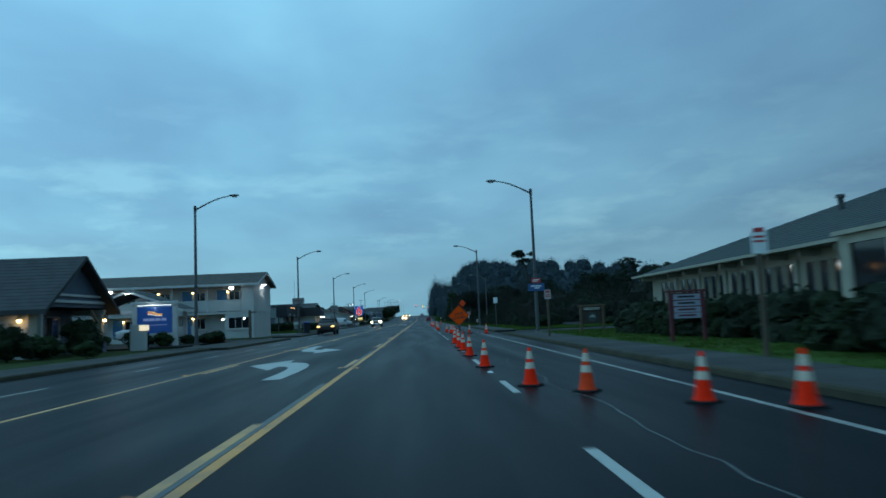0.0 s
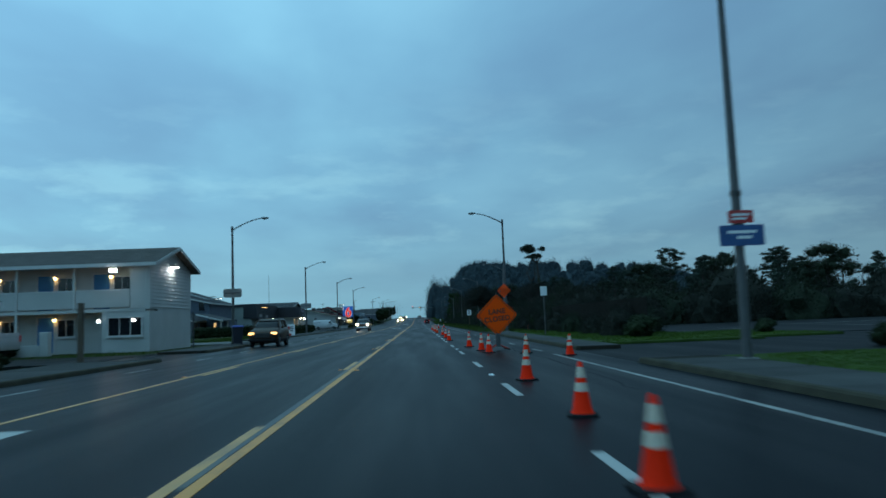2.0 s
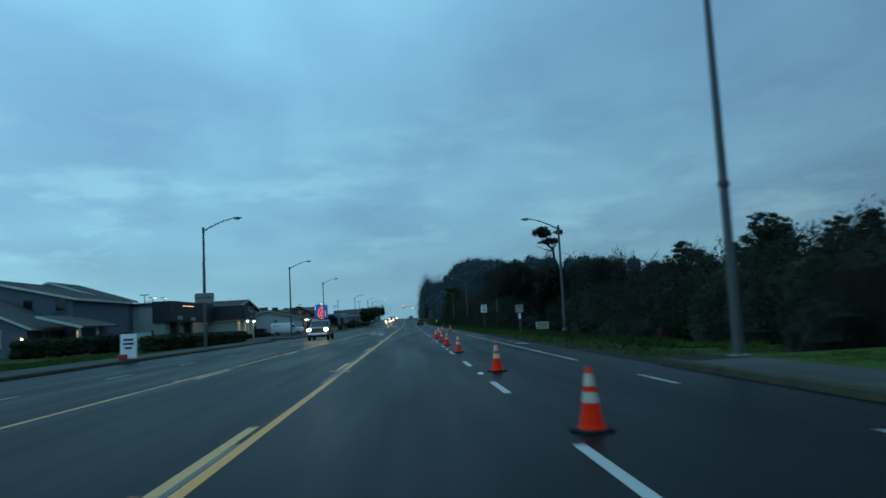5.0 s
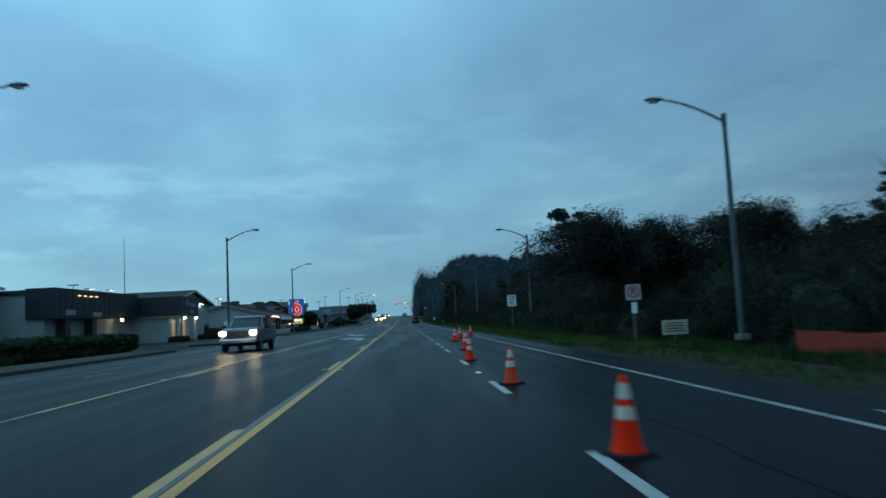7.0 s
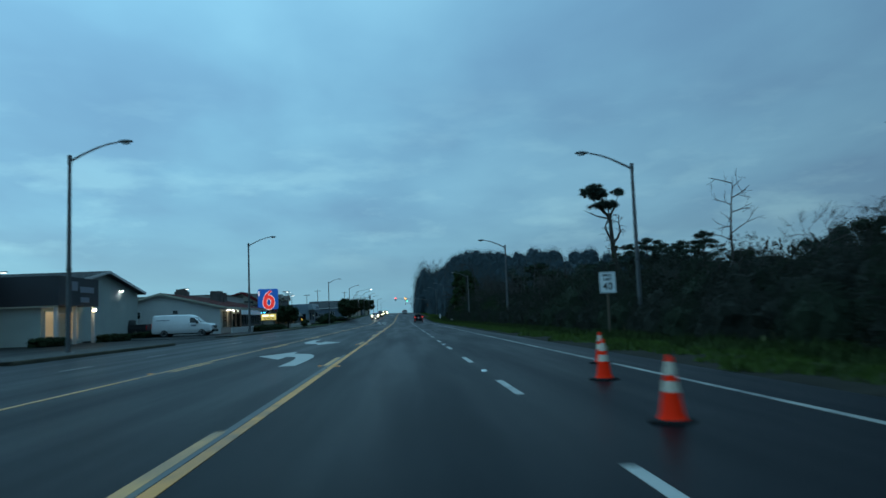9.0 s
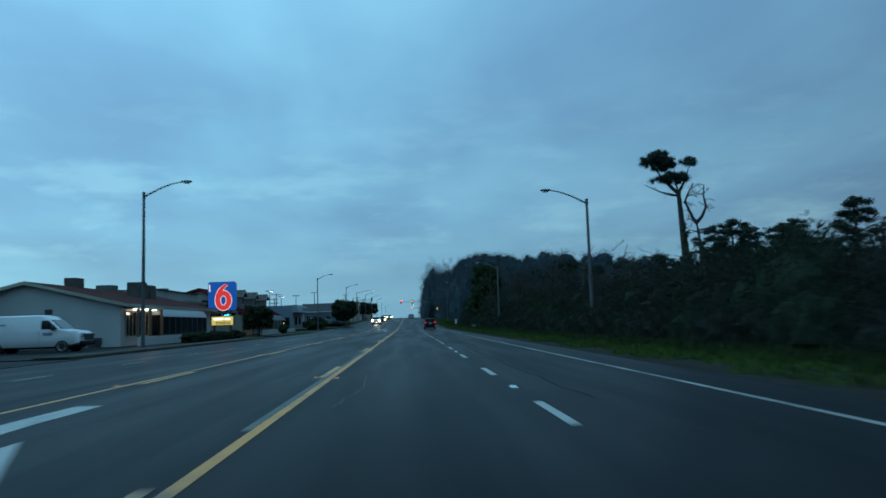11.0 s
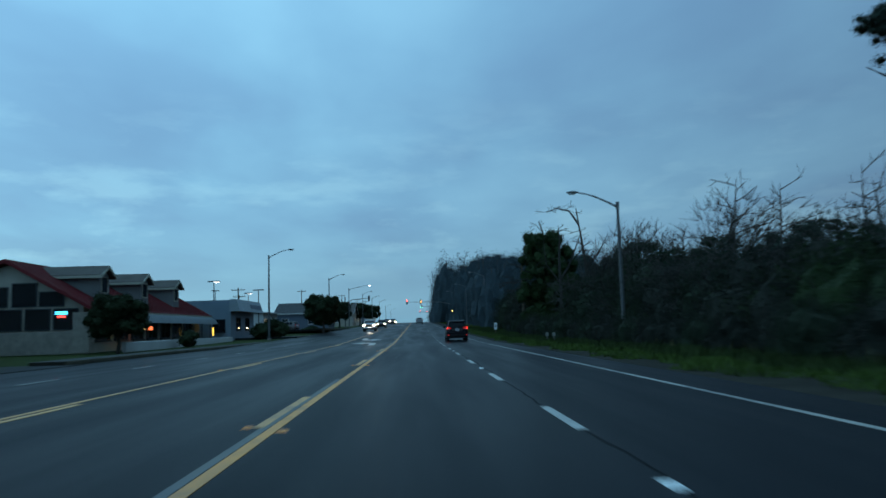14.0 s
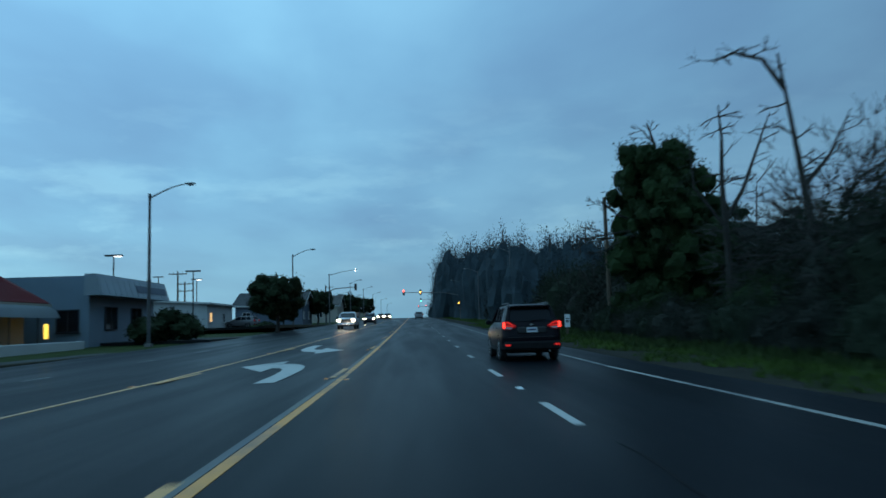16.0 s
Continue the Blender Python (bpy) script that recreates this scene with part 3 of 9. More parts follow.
sheet("forecourt", -60, -11.9, 88.2, 96.8, 0.015, CONCRETE, "concrete driveway beside the house", "driveway")
sheet("forecourt", -55, -11.9, 146.2, 157.8, 0.015, LOT, "asphalt driveway", "driveway")
sheet("forecourt", -28, -13.7, 158, 176, 0.03, LOT, "asphalt forecourt of the shop", "car park")
sheet("forecourt", -45, -11.9, 176.2, 195.8, 0.02, LOT, "damp asphalt forecourt", "car park")
sheet("forecourt", -32, -13.7, 196, 238, 0.05, LOT, "asphalt parking area beside the white house", "car park")
sheet("forecourt", -34, -11.9, 238.2, 245.8, 0.02, LOT, "asphalt motel entrance", "driveway")
sheet("forecourt", -60, -11.9, 300.2, 329.8, 0.02, LOT, "wide asphalt car park", "car park")
sheet("forecourt", -60, -13.0, 330, 420, 0.03, LOT, "asphalt car park", "car park")
sheet("lawn", 6.93, 60, -30, 50.2, 0.11, TURF, "wet green lawn", "lawn")
sheet("lawn", 6.76, 12.9, 61.5, 92, 0.09, TURF, "wet green verge", "lawn")
sheet("lawn", 12.904, 16.6, 63.0, 72.5, 0.085, TURF, "wet green corner of the lawn", "lawn")
tagged(part("verge", ribbon(KERB_R, 7.7, 92.2, 620, -0.25, -0.012), DIRT), "dark gravelly road shoulder", "verge", kind="structure")


def blades(name, spots, hgt, material, label, category="grass", seed=1):
    """Grass as many thin bent blades over rectangles (x0, x1, y0, y1, z, blades per square metre)."""
    rng = np.random.default_rng(seed)
    vs, fs = [], []
    for x0, x1, y0, y1, z, dens in spots:
        n = int((x1 - x0) * (y1 - y0) * dens)
        px, py = rng.uniform(x0, x1, n), rng.uniform(y0, y1, n)
        px += 0.35 * np.sin(py * 0.8) + 0.2 * np.sin(py * 2.3)
        clump = 0.55 + 0.45 * np.sin(px * 1.9 + 1.3 * np.sin(py * 0.7)) * np.sin(py * 1.1)
        h = hgt * rng.uniform(0.35, 1.2, n) * (0.55 + 0.7 * clump)
        a, lean, w = rng.uniform(0, 6.28, n), rng.uniform(0.1, 0.7, n) * h, rng.uniform(0.012, 0.03, n) * (1 + hgt)
        dx, dy = np.cos(a), np.sin(a)
        base = np.stack([px, py, z + np.array([rise(q) for q in py])], 1)
        s = np.stack([-dy * w, dx * w, 0 * w], 1)
        tip = base + np.stack([dx * lean, dy * lean, h], 1)
        o = len(vs) * 0 + sum(len(q) for q in vs)
        vs.append(np.stack([base - s, base + s, tip], 1).reshape(-1, 3))
        fs.append(np.arange(3 * n).reshape(-1, 3) + o)
    me = bpy.data.meshes.new(name)
    me.from_pydata(np.concatenate(vs).tolist(), [], np.concatenate(fs).tolist())
    me.materials.append(material)
    return tagged(new(name, me), label, category, kind="stuff")


blades("verge_grass", [(5.9, 7.2, 93, 126, -0.03, 60), (5.9, 7.7, 126, 150, -0.03, 160), (8.3, 9.6, 93, 103, -0.05, 90), (6.0, 7.7, 150, 340, -0.03, 115), (7.5, 11, 340, 520, -0.03, 20)], 0.17, BLADE, "bright green rough grass along the road edge", seed=3)
# taller blades below the thicket; its shade is put into their darker green
blades("verge_rough", [(7.5, 10.4, 150, 340, -0.04, 65), (7.4, 9.0, 100, 150, -0.1, 90), (9.0, 11.2, 103, 137, -0.7, 60)], 0.3, mat("shaded_rank_blade", (0.030, 0.044, 0.014), 0.9, 0.5, 0.7, 0.0, spec=0.08), "rank grass below the thicket, coloured as if in its shade", seed=8)
blades("verge_weeds", [(9.8, 11.8, 142, 300, -0.05, 14)], 0.45, BLADE_DRY, "dry brown weeds at the thicket's foot", "weeds", seed=4)
blades("lawn_grass", [(7.3, 13.5, -5, 50, 0.1, 110), (7.2, 12.8, 61.8, 91, 0.08, 110), (12.9, 16.4, 63.2, 72.2, 0.075, 90)], 0.07, BLADE_LAWN, "short wet lawn grass", seed=5)
blades("house_grass", [(-20, -13.7, 98, 146, -0.05, 60), (-18, -13.7, 69, 76, -0.05, 20)], 0.16, BLADE, "unmown grass before the house", seed=6)

# ---- street furniture ----
def street_lamp(x, y, side, h=7.7, lit=False, reach=2.12, extra=0.0, m=None):
    """A galvanised davit pole; side +1 when the arm reaches towards greater x."""
    t = thing("street_lamp", "tall galvanised steel street lamp with a curved arm" + (", lit" if lit else ""), "street lamp", pose(x, y, rise(y)), group="street lamps along the road")
    part("pole", Geo().tube([(0, 0, -0.05), (0, 0, 0.02), (0, 0, h * 0.5), (0, 0, h)], [0.115, 0.115, 0.095, 0.07], 12), GALV, t, smooth=40)
    part("base_plate", Geo().box(-0.2, 0.2, -0.2, 0.2, -0.06, 0.16, 0.03), CONCRETE, t)
    part("hand_hole", Geo().box(-0.06, 0.06, -0.125, -0.10, 0.45, 0.7, 0.008), GALV, t)
    pts = []
    for i in range(9):
        s = i / 8
        pts.append((side * reach * s, 0, h - 0.22 + 0.85 * math.sin(s * 1.35)))
    part("arm", Geo().tube(pts, [0.055 - 0.022 * i / 8 for i in range(9)], 8), GALV, t, smooth=40)
    part("collar", Geo().tube([(0, 0, h - 0.35), (0, 0, h + 0.06)], 0.09, 12), GALV, t)
    e = Vector(pts[-1])
    head = Geo()
    rs = []
    for s, w, d in ((0, 0.05, 0.05), (0.12, 0.10, 0.09), (0.34, 0.15, 0.11), (0.56, 0.12, 0.08), (0.66, 0.05, 0.04)):
        rs.append([(e.x + side * s, w * math.cos(a), e.z + 0.02 + d * math.sin(a) * (0.9 if math.sin(a) > 0 else 0.55)) for a in [2 * math.pi * k / 10 for k in range(10)]])
    hd = part("lamp_head", head.rings(rs), GALV, t, "cobra-head lantern", smooth=50)
    lens = Geo().rings([[(e.x + side * (0.36 + 0.17 * math.cos(a)), 0.10 * math.sin(a), e.z - z) for a in [2 * math.pi * k / 12 for k in range(12)]] for z in (0.02, 0.085)])
    part("lens", lens, LAMP_COOL if lit else mat("lamp_lens", (0.35, 0.36, 0.36), 0.2, 0.1), hd)
    part("clamp", Geo().tube([(0, 0, h * 0.42), (0, 0, h * 0.42 + 0.12)], 0.125, 10), DARK_STEEL, t)
    return t


for y, x, h in ((49.3, -13.94, 8.85), (88.2, -13.93, 8.85), (129.6, -14.65, 8.8), (169.3, -14.8, 8.9), (211.2, -15.45, 9.15), (300.4, -16.2, 9.2)):
    street_lamp(x, y, 1, h)
for y, x, h in ((48.3, 7.22, 9.0), (91.5, 7.08, 9.15), (130.3, 11.5, 7.8), (171.0, 11.4, 8.2), (211.1, 10.7, 8.1), (258.4, 11.0, 7.6)):
    street_lamp(x, y, -1, h)
for y, x, lit in ((345, -14.8, False), (428, -15, False), (473, -15, False), (523, -15, False), (588, -15, False), (663, -15, False)):
    street_lamp(x, y, 1, 9.0, lit)
street_lamp(-15.2, 387, 1, 8.9, True, 4.4)
for y in (346, 392, 440, 490, 560, 640):
    street_lamp(11.8, y, -1, 8.9, False)


def traffic_cone():
    t = thing("traffic_cone", "orange traffic cone with two white reflective bands on black rubber", "traffic cone", group="traffic cones closing the lane")
    H = 0.74

    def rad(z):
        return 0.148 - 0.121 * (z / H)

    part("base", Geo().rings([[(x, y, z) for x, y in rrect(0.42 - i, 0.42 - i, 0.07, 3)] for z, i in ((0, 0.0), (0.025, 0.0), (0.04, 0.03))]), RUBBER, t)
    rs = [[(r * math.cos(a), r * math.sin(a), z) for a in [2 * math.pi * k / 20 for k in range(20)]] for z, r in ((0.03, 0.165), (0.06, 0.15), (0.10, rad(0.10)), (0.4, rad(0.4)), (H - 0.02, rad(H - 0.02)), (H, rad(H) - 0.012))]
    body = part("cone_body", Geo().rings(rs), CONE_ORANGE, t, smooth=40)
    for z0, z1 in ((0.335, 0.455), (0.52, 0.665)):
        r = [[((rad(z) + 0.004) * math.cos(a), (rad(z) + 0.004) * math.sin(a), z) for a in [2 * math.pi * k / 20 for k in range(20)]] for z in (z0, z1)]
        part("reflective_band", Geo().rings(r, cap=False), REFLECT, body, smooth=True)
    return t


first = traffic_cone()
spots = [(4.57, 11.5), (3.66, 12.35), (2.57, 14.3), (1.88, 15.6), (1.53, 20.75), (1.52, 26.1), (1.55, 30.1), (1.55, 32.95), (1.57, 37.25), (1.92, 41.2), (2.03, 46.6),
         (4.62, 55.0), (3.58, 57.2), (2.46, 58.8), (2.37, 60.9), (2.18, 65.05), (1.73, 75.65), (1.82, 83.4), (1.92, 92.6), (1.75, 103.4), (1.75, 111.7), (1.78, 118.5), (1.73, 126.0), (2.21, 133.0), (2.54, 143.1), (3.15, 147.8), (4.1, 151.5)]
rc = random.Random(4)
for i, (x, y) in enumerate(spots):
    m = pose(x, y, 0.0, 0, 0, rc.uniform(0, 360)) @ Matrix.Scale(0.95, 4)
    if i == 0:
        first.matrix_basis = m
    else:
        c = copy_thing(first, m)
        if i in (2, 12, 19, 21, 0):
            for o in c.children:
                if o.name.startswith("cone_body"):
                    o.data = o.data.copy()
                    o.data.materials[0] = CONE_OLD
            c["label"] = "faded dirty orange traffic cone with two white reflective bands"


def diamond(r, k=0.06):
    out = []
    for a in (0, 90, 180, 270):
        c, s = math.cos(radians(a)), math.sin(radians(a))
        for d in (-1, 1):
            t = radians(a) + d * k
            out.append((r * math.cos(t) * (1 - 0.0), r * math.sin(t)))
    return out


def lane_closed_sign(x, y):
    t = thing("lane_closed_sign", "orange roll-up diamond road sign reading lane closed, with a flag", "road sign", pose(x, y, 0, 0, 0, 6))
    zc, r = 1.35, 0.78
    face = part("sign_face", Geo().plate([(a, zc + b) for a, b in diamond(r)], Matrix.Identity(4), 0.012), SIGN_ORANGE, t)
    part("border", Geo().rings([[(a, -0.008, zc + b) for a, b in diamond(r - 0.05)], [(a, -0.0105, zc + b) for a, b in diamond(r - 0.05)], [(a, -0.0105, zc + b) for a, b in diamond(r - 0.075)], [(a, -0.008, zc + b) for a, b in diamond(r - 0.075)]], close=True), BLACK_PAINT, face)
    tilt = pose(0, 0, 0, 0, -5, 0)
    for w, z in (("LANE", 0.13), ("CLOSED", -0.16)):
        part("lettering", text_mesh(w, 0.27, BLACK_PAINT, pose(0, -0.011, zc + z) @ tilt, 1.05, 0.006), None, face, "black capitals")
    for a in (45, 135):
        c, s = math.cos(radians(a)), math.sin(radians(a))
        part("brace", Geo().tube([(-0.55 * c * 1.4, 0.02, zc - 0.55 * s * 1.4), (0.55 * c * 1.4, 0.02, zc + 0.55 * s * 1.4)], 0.012, 6), DARK_STEEL, t)
    part("mast", Geo().tube([(0, 0.03, 0.15), (0, 0.03, zc + 0.9)], 0.02, 8), GALV, t)
    part("stand", Geo().box(-0.09, 0.09, -0.06, 0.12, 0.12, 0.62, 0.02), GALV, t)
    for a in (35, 145, 215, 325):
        c, s = math.cos(radians(a)), math.sin(radians(a))
        leg = part("leg", Geo().tube([(0.05 * c, 0.03 + 0.05 * s, 0.2), (0.45 * c, 0.03 + 0.5 * s, 0.03)], 0.022, 6), mat("red_steel_leg", (0.35, 0.03, 0.02), 0.5, 0.2), t)
        part("foot", Geo().box(0.45 * c - 0.05, 0.45 * c + 0.05, 0.5 * s - 0.02, 0.5 * s + 0.08, 0.0, 0.04, 0.01), RUBBER, leg)
    gg = Geo()
    rows = []
    for i in range(7):
        u = i / 6
        rows.append([])
        for j in range(7):
            v = j / 6
            px, pz = 0.33 + (u - v) * 0.27, zc + 0.95 + (u + v - 1) * 0.29
            rows[-1].append((px, 0.03 + 0.03 * math.sin(4 * u + 3 * v), pz))
    gg.grid(rows)
    n = len(gg.v)
    gg.grid([[(a, b + 0.006, c) for a, b, c in r][::-1] for r in rows])
    part("flag", gg, FLAG_ORANGE, t, "square orange warning flag", smooth=True)
    part("flag_rod", Geo().tube([(0.0, 0.03, zc + 0.55), (0.33, 0.025, zc + 1.25)], 0.008, 6), GALV, t)
    return t


lane_closed_sign(3.04, 61.0)


def post_sign(name, label, x, y, outline, zc, material, turn=0, post="round", post_top=None, z0=-0.05):
    t = thing(name, label, "road sign", pose(x, y, 0, 0, 0, turn))
    top = post_top or zc + 0.3
    if post == "wood":
        part("post", Geo().box(-0.05, 0.05, 0.012, 0.11, z0, top, 0.01), WOOD_DARK, t)
    else:
        part("post", Geo().tube([(0, 0.04, z0), (0, 0.04, top)], 0.03, 8), GALV, t)
    f = part("sign_face", Geo().plate([(a, zc + b) for a, b in outline], Matrix.Identity(4), 0.006), material, t)
    return t, f


def bars(face, rows, material):
    """Unreadable lines of writing as plain bars: (x, z, width, height)."""
    for x, z, w, h in rows:
        part("writing", Geo().box(x - w / 2, x + w / 2, -0.0065, -0.0035, z - h / 2, z + h / 2), material, face)


def frame_line(face, w, h, zc, inset, wid, material, r=0.04):
    a, b = rrect(w - 2 * inset, h - 2 * inset, r), rrect(w - 2 * inset - 2 * wid, h - 2 * inset - 2 * wid, r * 0.7)
    part("border", Geo().rings([[(x, -0.003, zc + z) for x, z in a], [(x, -0.006, zc + z) for x, z in a], [(x, -0.006, zc + z) for x, z in b], [(x, -0.003, zc + z) for x, z in b]], close=True), material, face)


t, f = post_sign("speed_limit_sign", "white speed limit sign with black figures on a timber post", 9.55, 169.9, rrect(0.80, 1.0, 0.05), 2.40, SIGN_WHITE, 0, "wood", 2.85)
frame_line(f, 0.80, 1.0, 2.40, 0.025, 0.018, BLACK_PAINT)
for w, s, z in (("SPEED", 0.178, 0.322), ("LIMIT", 0.178, 0.138), ("40", 0.48, -0.20)):
    part("lettering", text_mesh(w, s, BLACK_PAINT, pose(0, -0.005, 2.40 + z), 1.0, 0.004), None, f, "black figures")
t, f = post_sign("no_parking_sign", "white no-parking sign with a red ring on a timber post", 8.48, 132.4, rrect(0.58, 0.58, 0.05), 1.80, mat("weathered_sign_face", (0.36, 0.31, 0.30), 0.6, 0.3, 5, 0.05), 0, "wood", 2.1)
ring_o, ring_i = disc(24, 0.23, cz=1.82), disc(24, 0.18, cz=1.82)
part("ring", Geo().rings([[(x, -0.003, z) for x, z in ring_o], [(x, -0.006, z) for x, z in ring_o], [(x, -0.006, z) for x, z in ring_i], [(x, -0.003, z) for x, z in ring_i]], close=True), SIGN_RED, f, "red ring")
part("lettering", text_mesh("P", 0.34, BLACK_PAINT, pose(0, -0.005, 1.82), 1.0, 0.004), None, f)
part("slash", Geo().box(-0.21, 0.21, -0.0075, -0.0062, -0.02, 0.02).move(pose(0, 0, 1.82, 0, 45, 0)), SIGN_RED, f, "red slash")
part("lower_plate", Geo().plate(rrect(0.2, 0.4, 0.02, cz=1.22), Matrix.Identity(4), 0.006), SIGN_WHITE, t, "small white plate")
t, f = post_sign("verge_notice", "pale cream notice board with lines of small writing", 10.4, 133.6, rrect(1.02, 0.56, 0.02), 0.40, mat("cream_board", (0.46, 0.40, 0.30), 0.5, 0.1), 0, "wood", 0.66, -0.9)
bars(f, [(0, 0.56, 0.7, 0.04), (0, 0.46, 0.8, 0.04), (0, 0.36, 0.7, 0.04), (0, 0.26, 0.78, 0.04)], BLACK_PAINT)
t, f = post_sign("small_marker_sign", "grey utility box plate on a short post", 9.5, 146.3, rrect(0.55, 0.28, 0.02), 0.55, mat("grey_plate", (0.25, 0.27, 0.27), 0.5, 0.1), 0, "wood", 0.66)
t, f = post_sign("road_marker_post", "white road-edge marker post with a dark plate", 7.62, 293.2, rrect(0.26, 0.62, 0.03), 0.75, SIGN_WHITE, 0, "wood", 0.9)
bars(f, [(0, 0.85, 0.18, 0.05), (0, 0.72, 0.14, 0.12)], BLACK_PAINT)
for y, x in ((141, 9.0),):
    t = thing("reflector_post", "thin white plastic reflector post in the grass", "marker post", pose(x, y, 0), group="reflector posts")
    part("post", Geo().box(-0.04, 0.04, -0.012, 0.012, -0.05, 0.75, 0.008), SIGN_WHITE, t)
    part("reflector", Geo().box(-0.03, 0.03, -0.018, -0.012, 0.58, 0.68), mat("amber_marker", (0.75, 0.22, 0.03)), t)
# signs at the pavement beside the long building
t, f = post_sign("parking_sign", "small white and red parking notice on a steel post", 6.2, 38.3, rrect(0.31, 0.46, 0.03), 2.15, MATS["weathered_sign_face"], 0, "wood", 2.4)
bars(f, [(0, 2.28, 0.2, 0.1), (0, 2.13, 0.22, 0.04), (0, 2.05, 0.22, 0.04)], SIGN_RED)
t, f = post_sign("parking_sign", "small white and red parking notice on a dark post", 7.5, 18.6, rrect(0.36, 0.50, 0.03), 2.6, SIGN_WHITE, 0, "wood", 2.85)
bars(f, [(0, 2.87, 0.24, 0.1), (0, 2.72, 0.26, 0.05), (0, 2.62, 0.26, 0.05)], SIGN_RED)
t = thing("bus_stop_sign", "white rectangular sign seen edge-lit on a thin post", "road sign", pose(7.2, 76.0, 0.13))
part("post", Geo().tube([(0, 0.03, -0.05), (0, 0.03, 2.6)], 0.03, 8), GALV, t)
part("sign_face", Geo().plate(rrect(0.36, 0.5, 0.03, cz=2.35), Matrix.Identity(4), 0.006), SIGN_WHITE, t)
# the blue street sign and a red plate on the first lamp post
t = thing("street_name_sign", "blue sign plate with white writing below a red plate", "road sign", pose(6.95, 48.15, -0.15))
f = part("sign_face", Geo().plate(rrect(0.92, 0.42, 0.03, cz=2.72), Matrix.Identity(4), 0.006), SIGN_BLUE, t)
bars(f, [(0, 2.79, 0.6, 0.06), (0.05, 2.68, 0.3, 0.06)], SIGN_WHITE)
f = part("upper_plate", Geo().plate(rrect(0.52, 0.26, 0.03, cz=3.10), Matrix.Identity(4), 0.006), SIGN_RED, t, "red and white plate")
bars(f, [(0, 3.14, 0.36, 0.05), (-0.03, 3.06, 0.3, 0.04)], SIGN_WHITE)
part("strap", Geo().tube([(0, 0.145, 2.55), (0, 0.145, 3.2)], 0.12, 10), DARK_STEEL, t)
# plate seen from behind on the second west lamp post, and on the third
for px_, y, z in ((-13.93, 88.2, 3.85), (-14.65, 129.6, 3.75)):
    t = thing("lamp_post_sign", "grey rounded sign plate seen from behind on a lamp post", "road sign", pose(px_, y - 0.11, 0), group="plates on lamp posts")
    part("sign_face", Geo().plate(rrect(1.38, 0.66, 0.16, cz=z), Matrix.Identity(4), 0.012), mat("bare_aluminium", (0.20, 0.21, 0.21), 0.5, 0.2, 3, 0.05, metal=0.4), t)
    part("rail", Geo().box(-0.57, 0.57, -0.03, -0.006, z - 0.03, z + 0.03), DARK_STEEL, t)

def delineator(x, y, h=0.75):
    """A slim roadside marker post with a pale plate."""
    t = thing("delineator_post", "slim weathered roadside marker post in the grass", "marker post", pose(x, y, rise(y) - 0.05), group="marker posts on the verge")
    t["placed"] = 1
    part("post", Geo().box(-0.045, 0.045, -0.02, 0.02, 0, h, 0.01), mat("grey_post_plastic", (0.11, 0.10, 0.09), 0.7, 0.2, 4), t)
    part("plate", Geo().box(-0.10, 0.10, -0.032, -0.022, h - 0.22, h + 0.02, 0.008), mat("dull_marker_plate", (0.16, 0.155, 0.14), 0.6, 0.3, 6), t, "dull reflective plate")


for x, y, h in ((8.6, 268.5, 0.6), (8.7, 266.6, 0.6)):
    delineator(x, y, h)

# ---- vegetation ----
def leaf_cloud(rng, centers, radii, per, size, squash=0.8, shell=0.45, flat=0.0):
    """Leaf quads scattered through the outer shells of blobs: vertices and faces."""
    cs, out = np.asarray(centers, float), []
    for c, r in zip(cs, radii):
        n = max(6, int(per * r * r))
        d = rng.normal(size=(n, 3))
        d /= np.linalg.norm(d, axis=1)[:, None]
        rad = r * (1 - shell * rng.random(n) ** 1.5) * (1 + 0.18 * rng.normal(size=n))
        p = c + d * rad[:, None] * np.array([1, 1, squash])
        a = rng.normal(size=(n, 3))
        a[:, 2] *= 1 - flat
        a /= np.linalg.norm(a, axis=1)[:, None]
        b = np.cross(a, rng.normal(size=(n, 3)))
        b /= np.linalg.norm(b, axis=1)[:, None] + 1e-9
        s = size * rng.uniform(0.5, 1.3, n)[:, None]
        out.append(np.stack([p - a * s, p - b * s * 0.45, p + a * s, p + b * s * 0.45], 1))
    v = np.concatenate(out).reshape(-1, 3)
    return v, np.arange(len(v)).reshape(-1, 4)


def mesh_np(name, vs, fs, material):
    me = bpy.data.meshes.new(name)
    me.from_pydata(vs, [], fs)
    me.materials.append(material)
    return me


def crown_mesh(name, rng, centers, radii, per, size, material, core=0.72, squash=0.8, flat=0.0):
    """A crown: uneven dark inner masses with many leaves round them."""
    v, f = leaf_cloud(rng, centers, radii, per, size, squash, flat=flat)
    vs, fs = v.tolist(), f.tolist()
    if core:
        for c, r in zip(centers, radii):
            bm = bmesh.new()
            bmesh.ops.create_icosphere(bm, subdivisions=2, radius=1)
            o = len(vs)
            for q in bm.verts:
                k = r * core * (0.65 + 0.6 * rng.random())
                vs.append([c[0] + q.co.x * k, c[1] + q.co.y * k, c[2] + q.co.z * k * squash])
            fs += [[o + w.index for w in fc.verts] for fc in bm.faces]
            bm.free()
    return mesh_np(name, vs, fs, material)


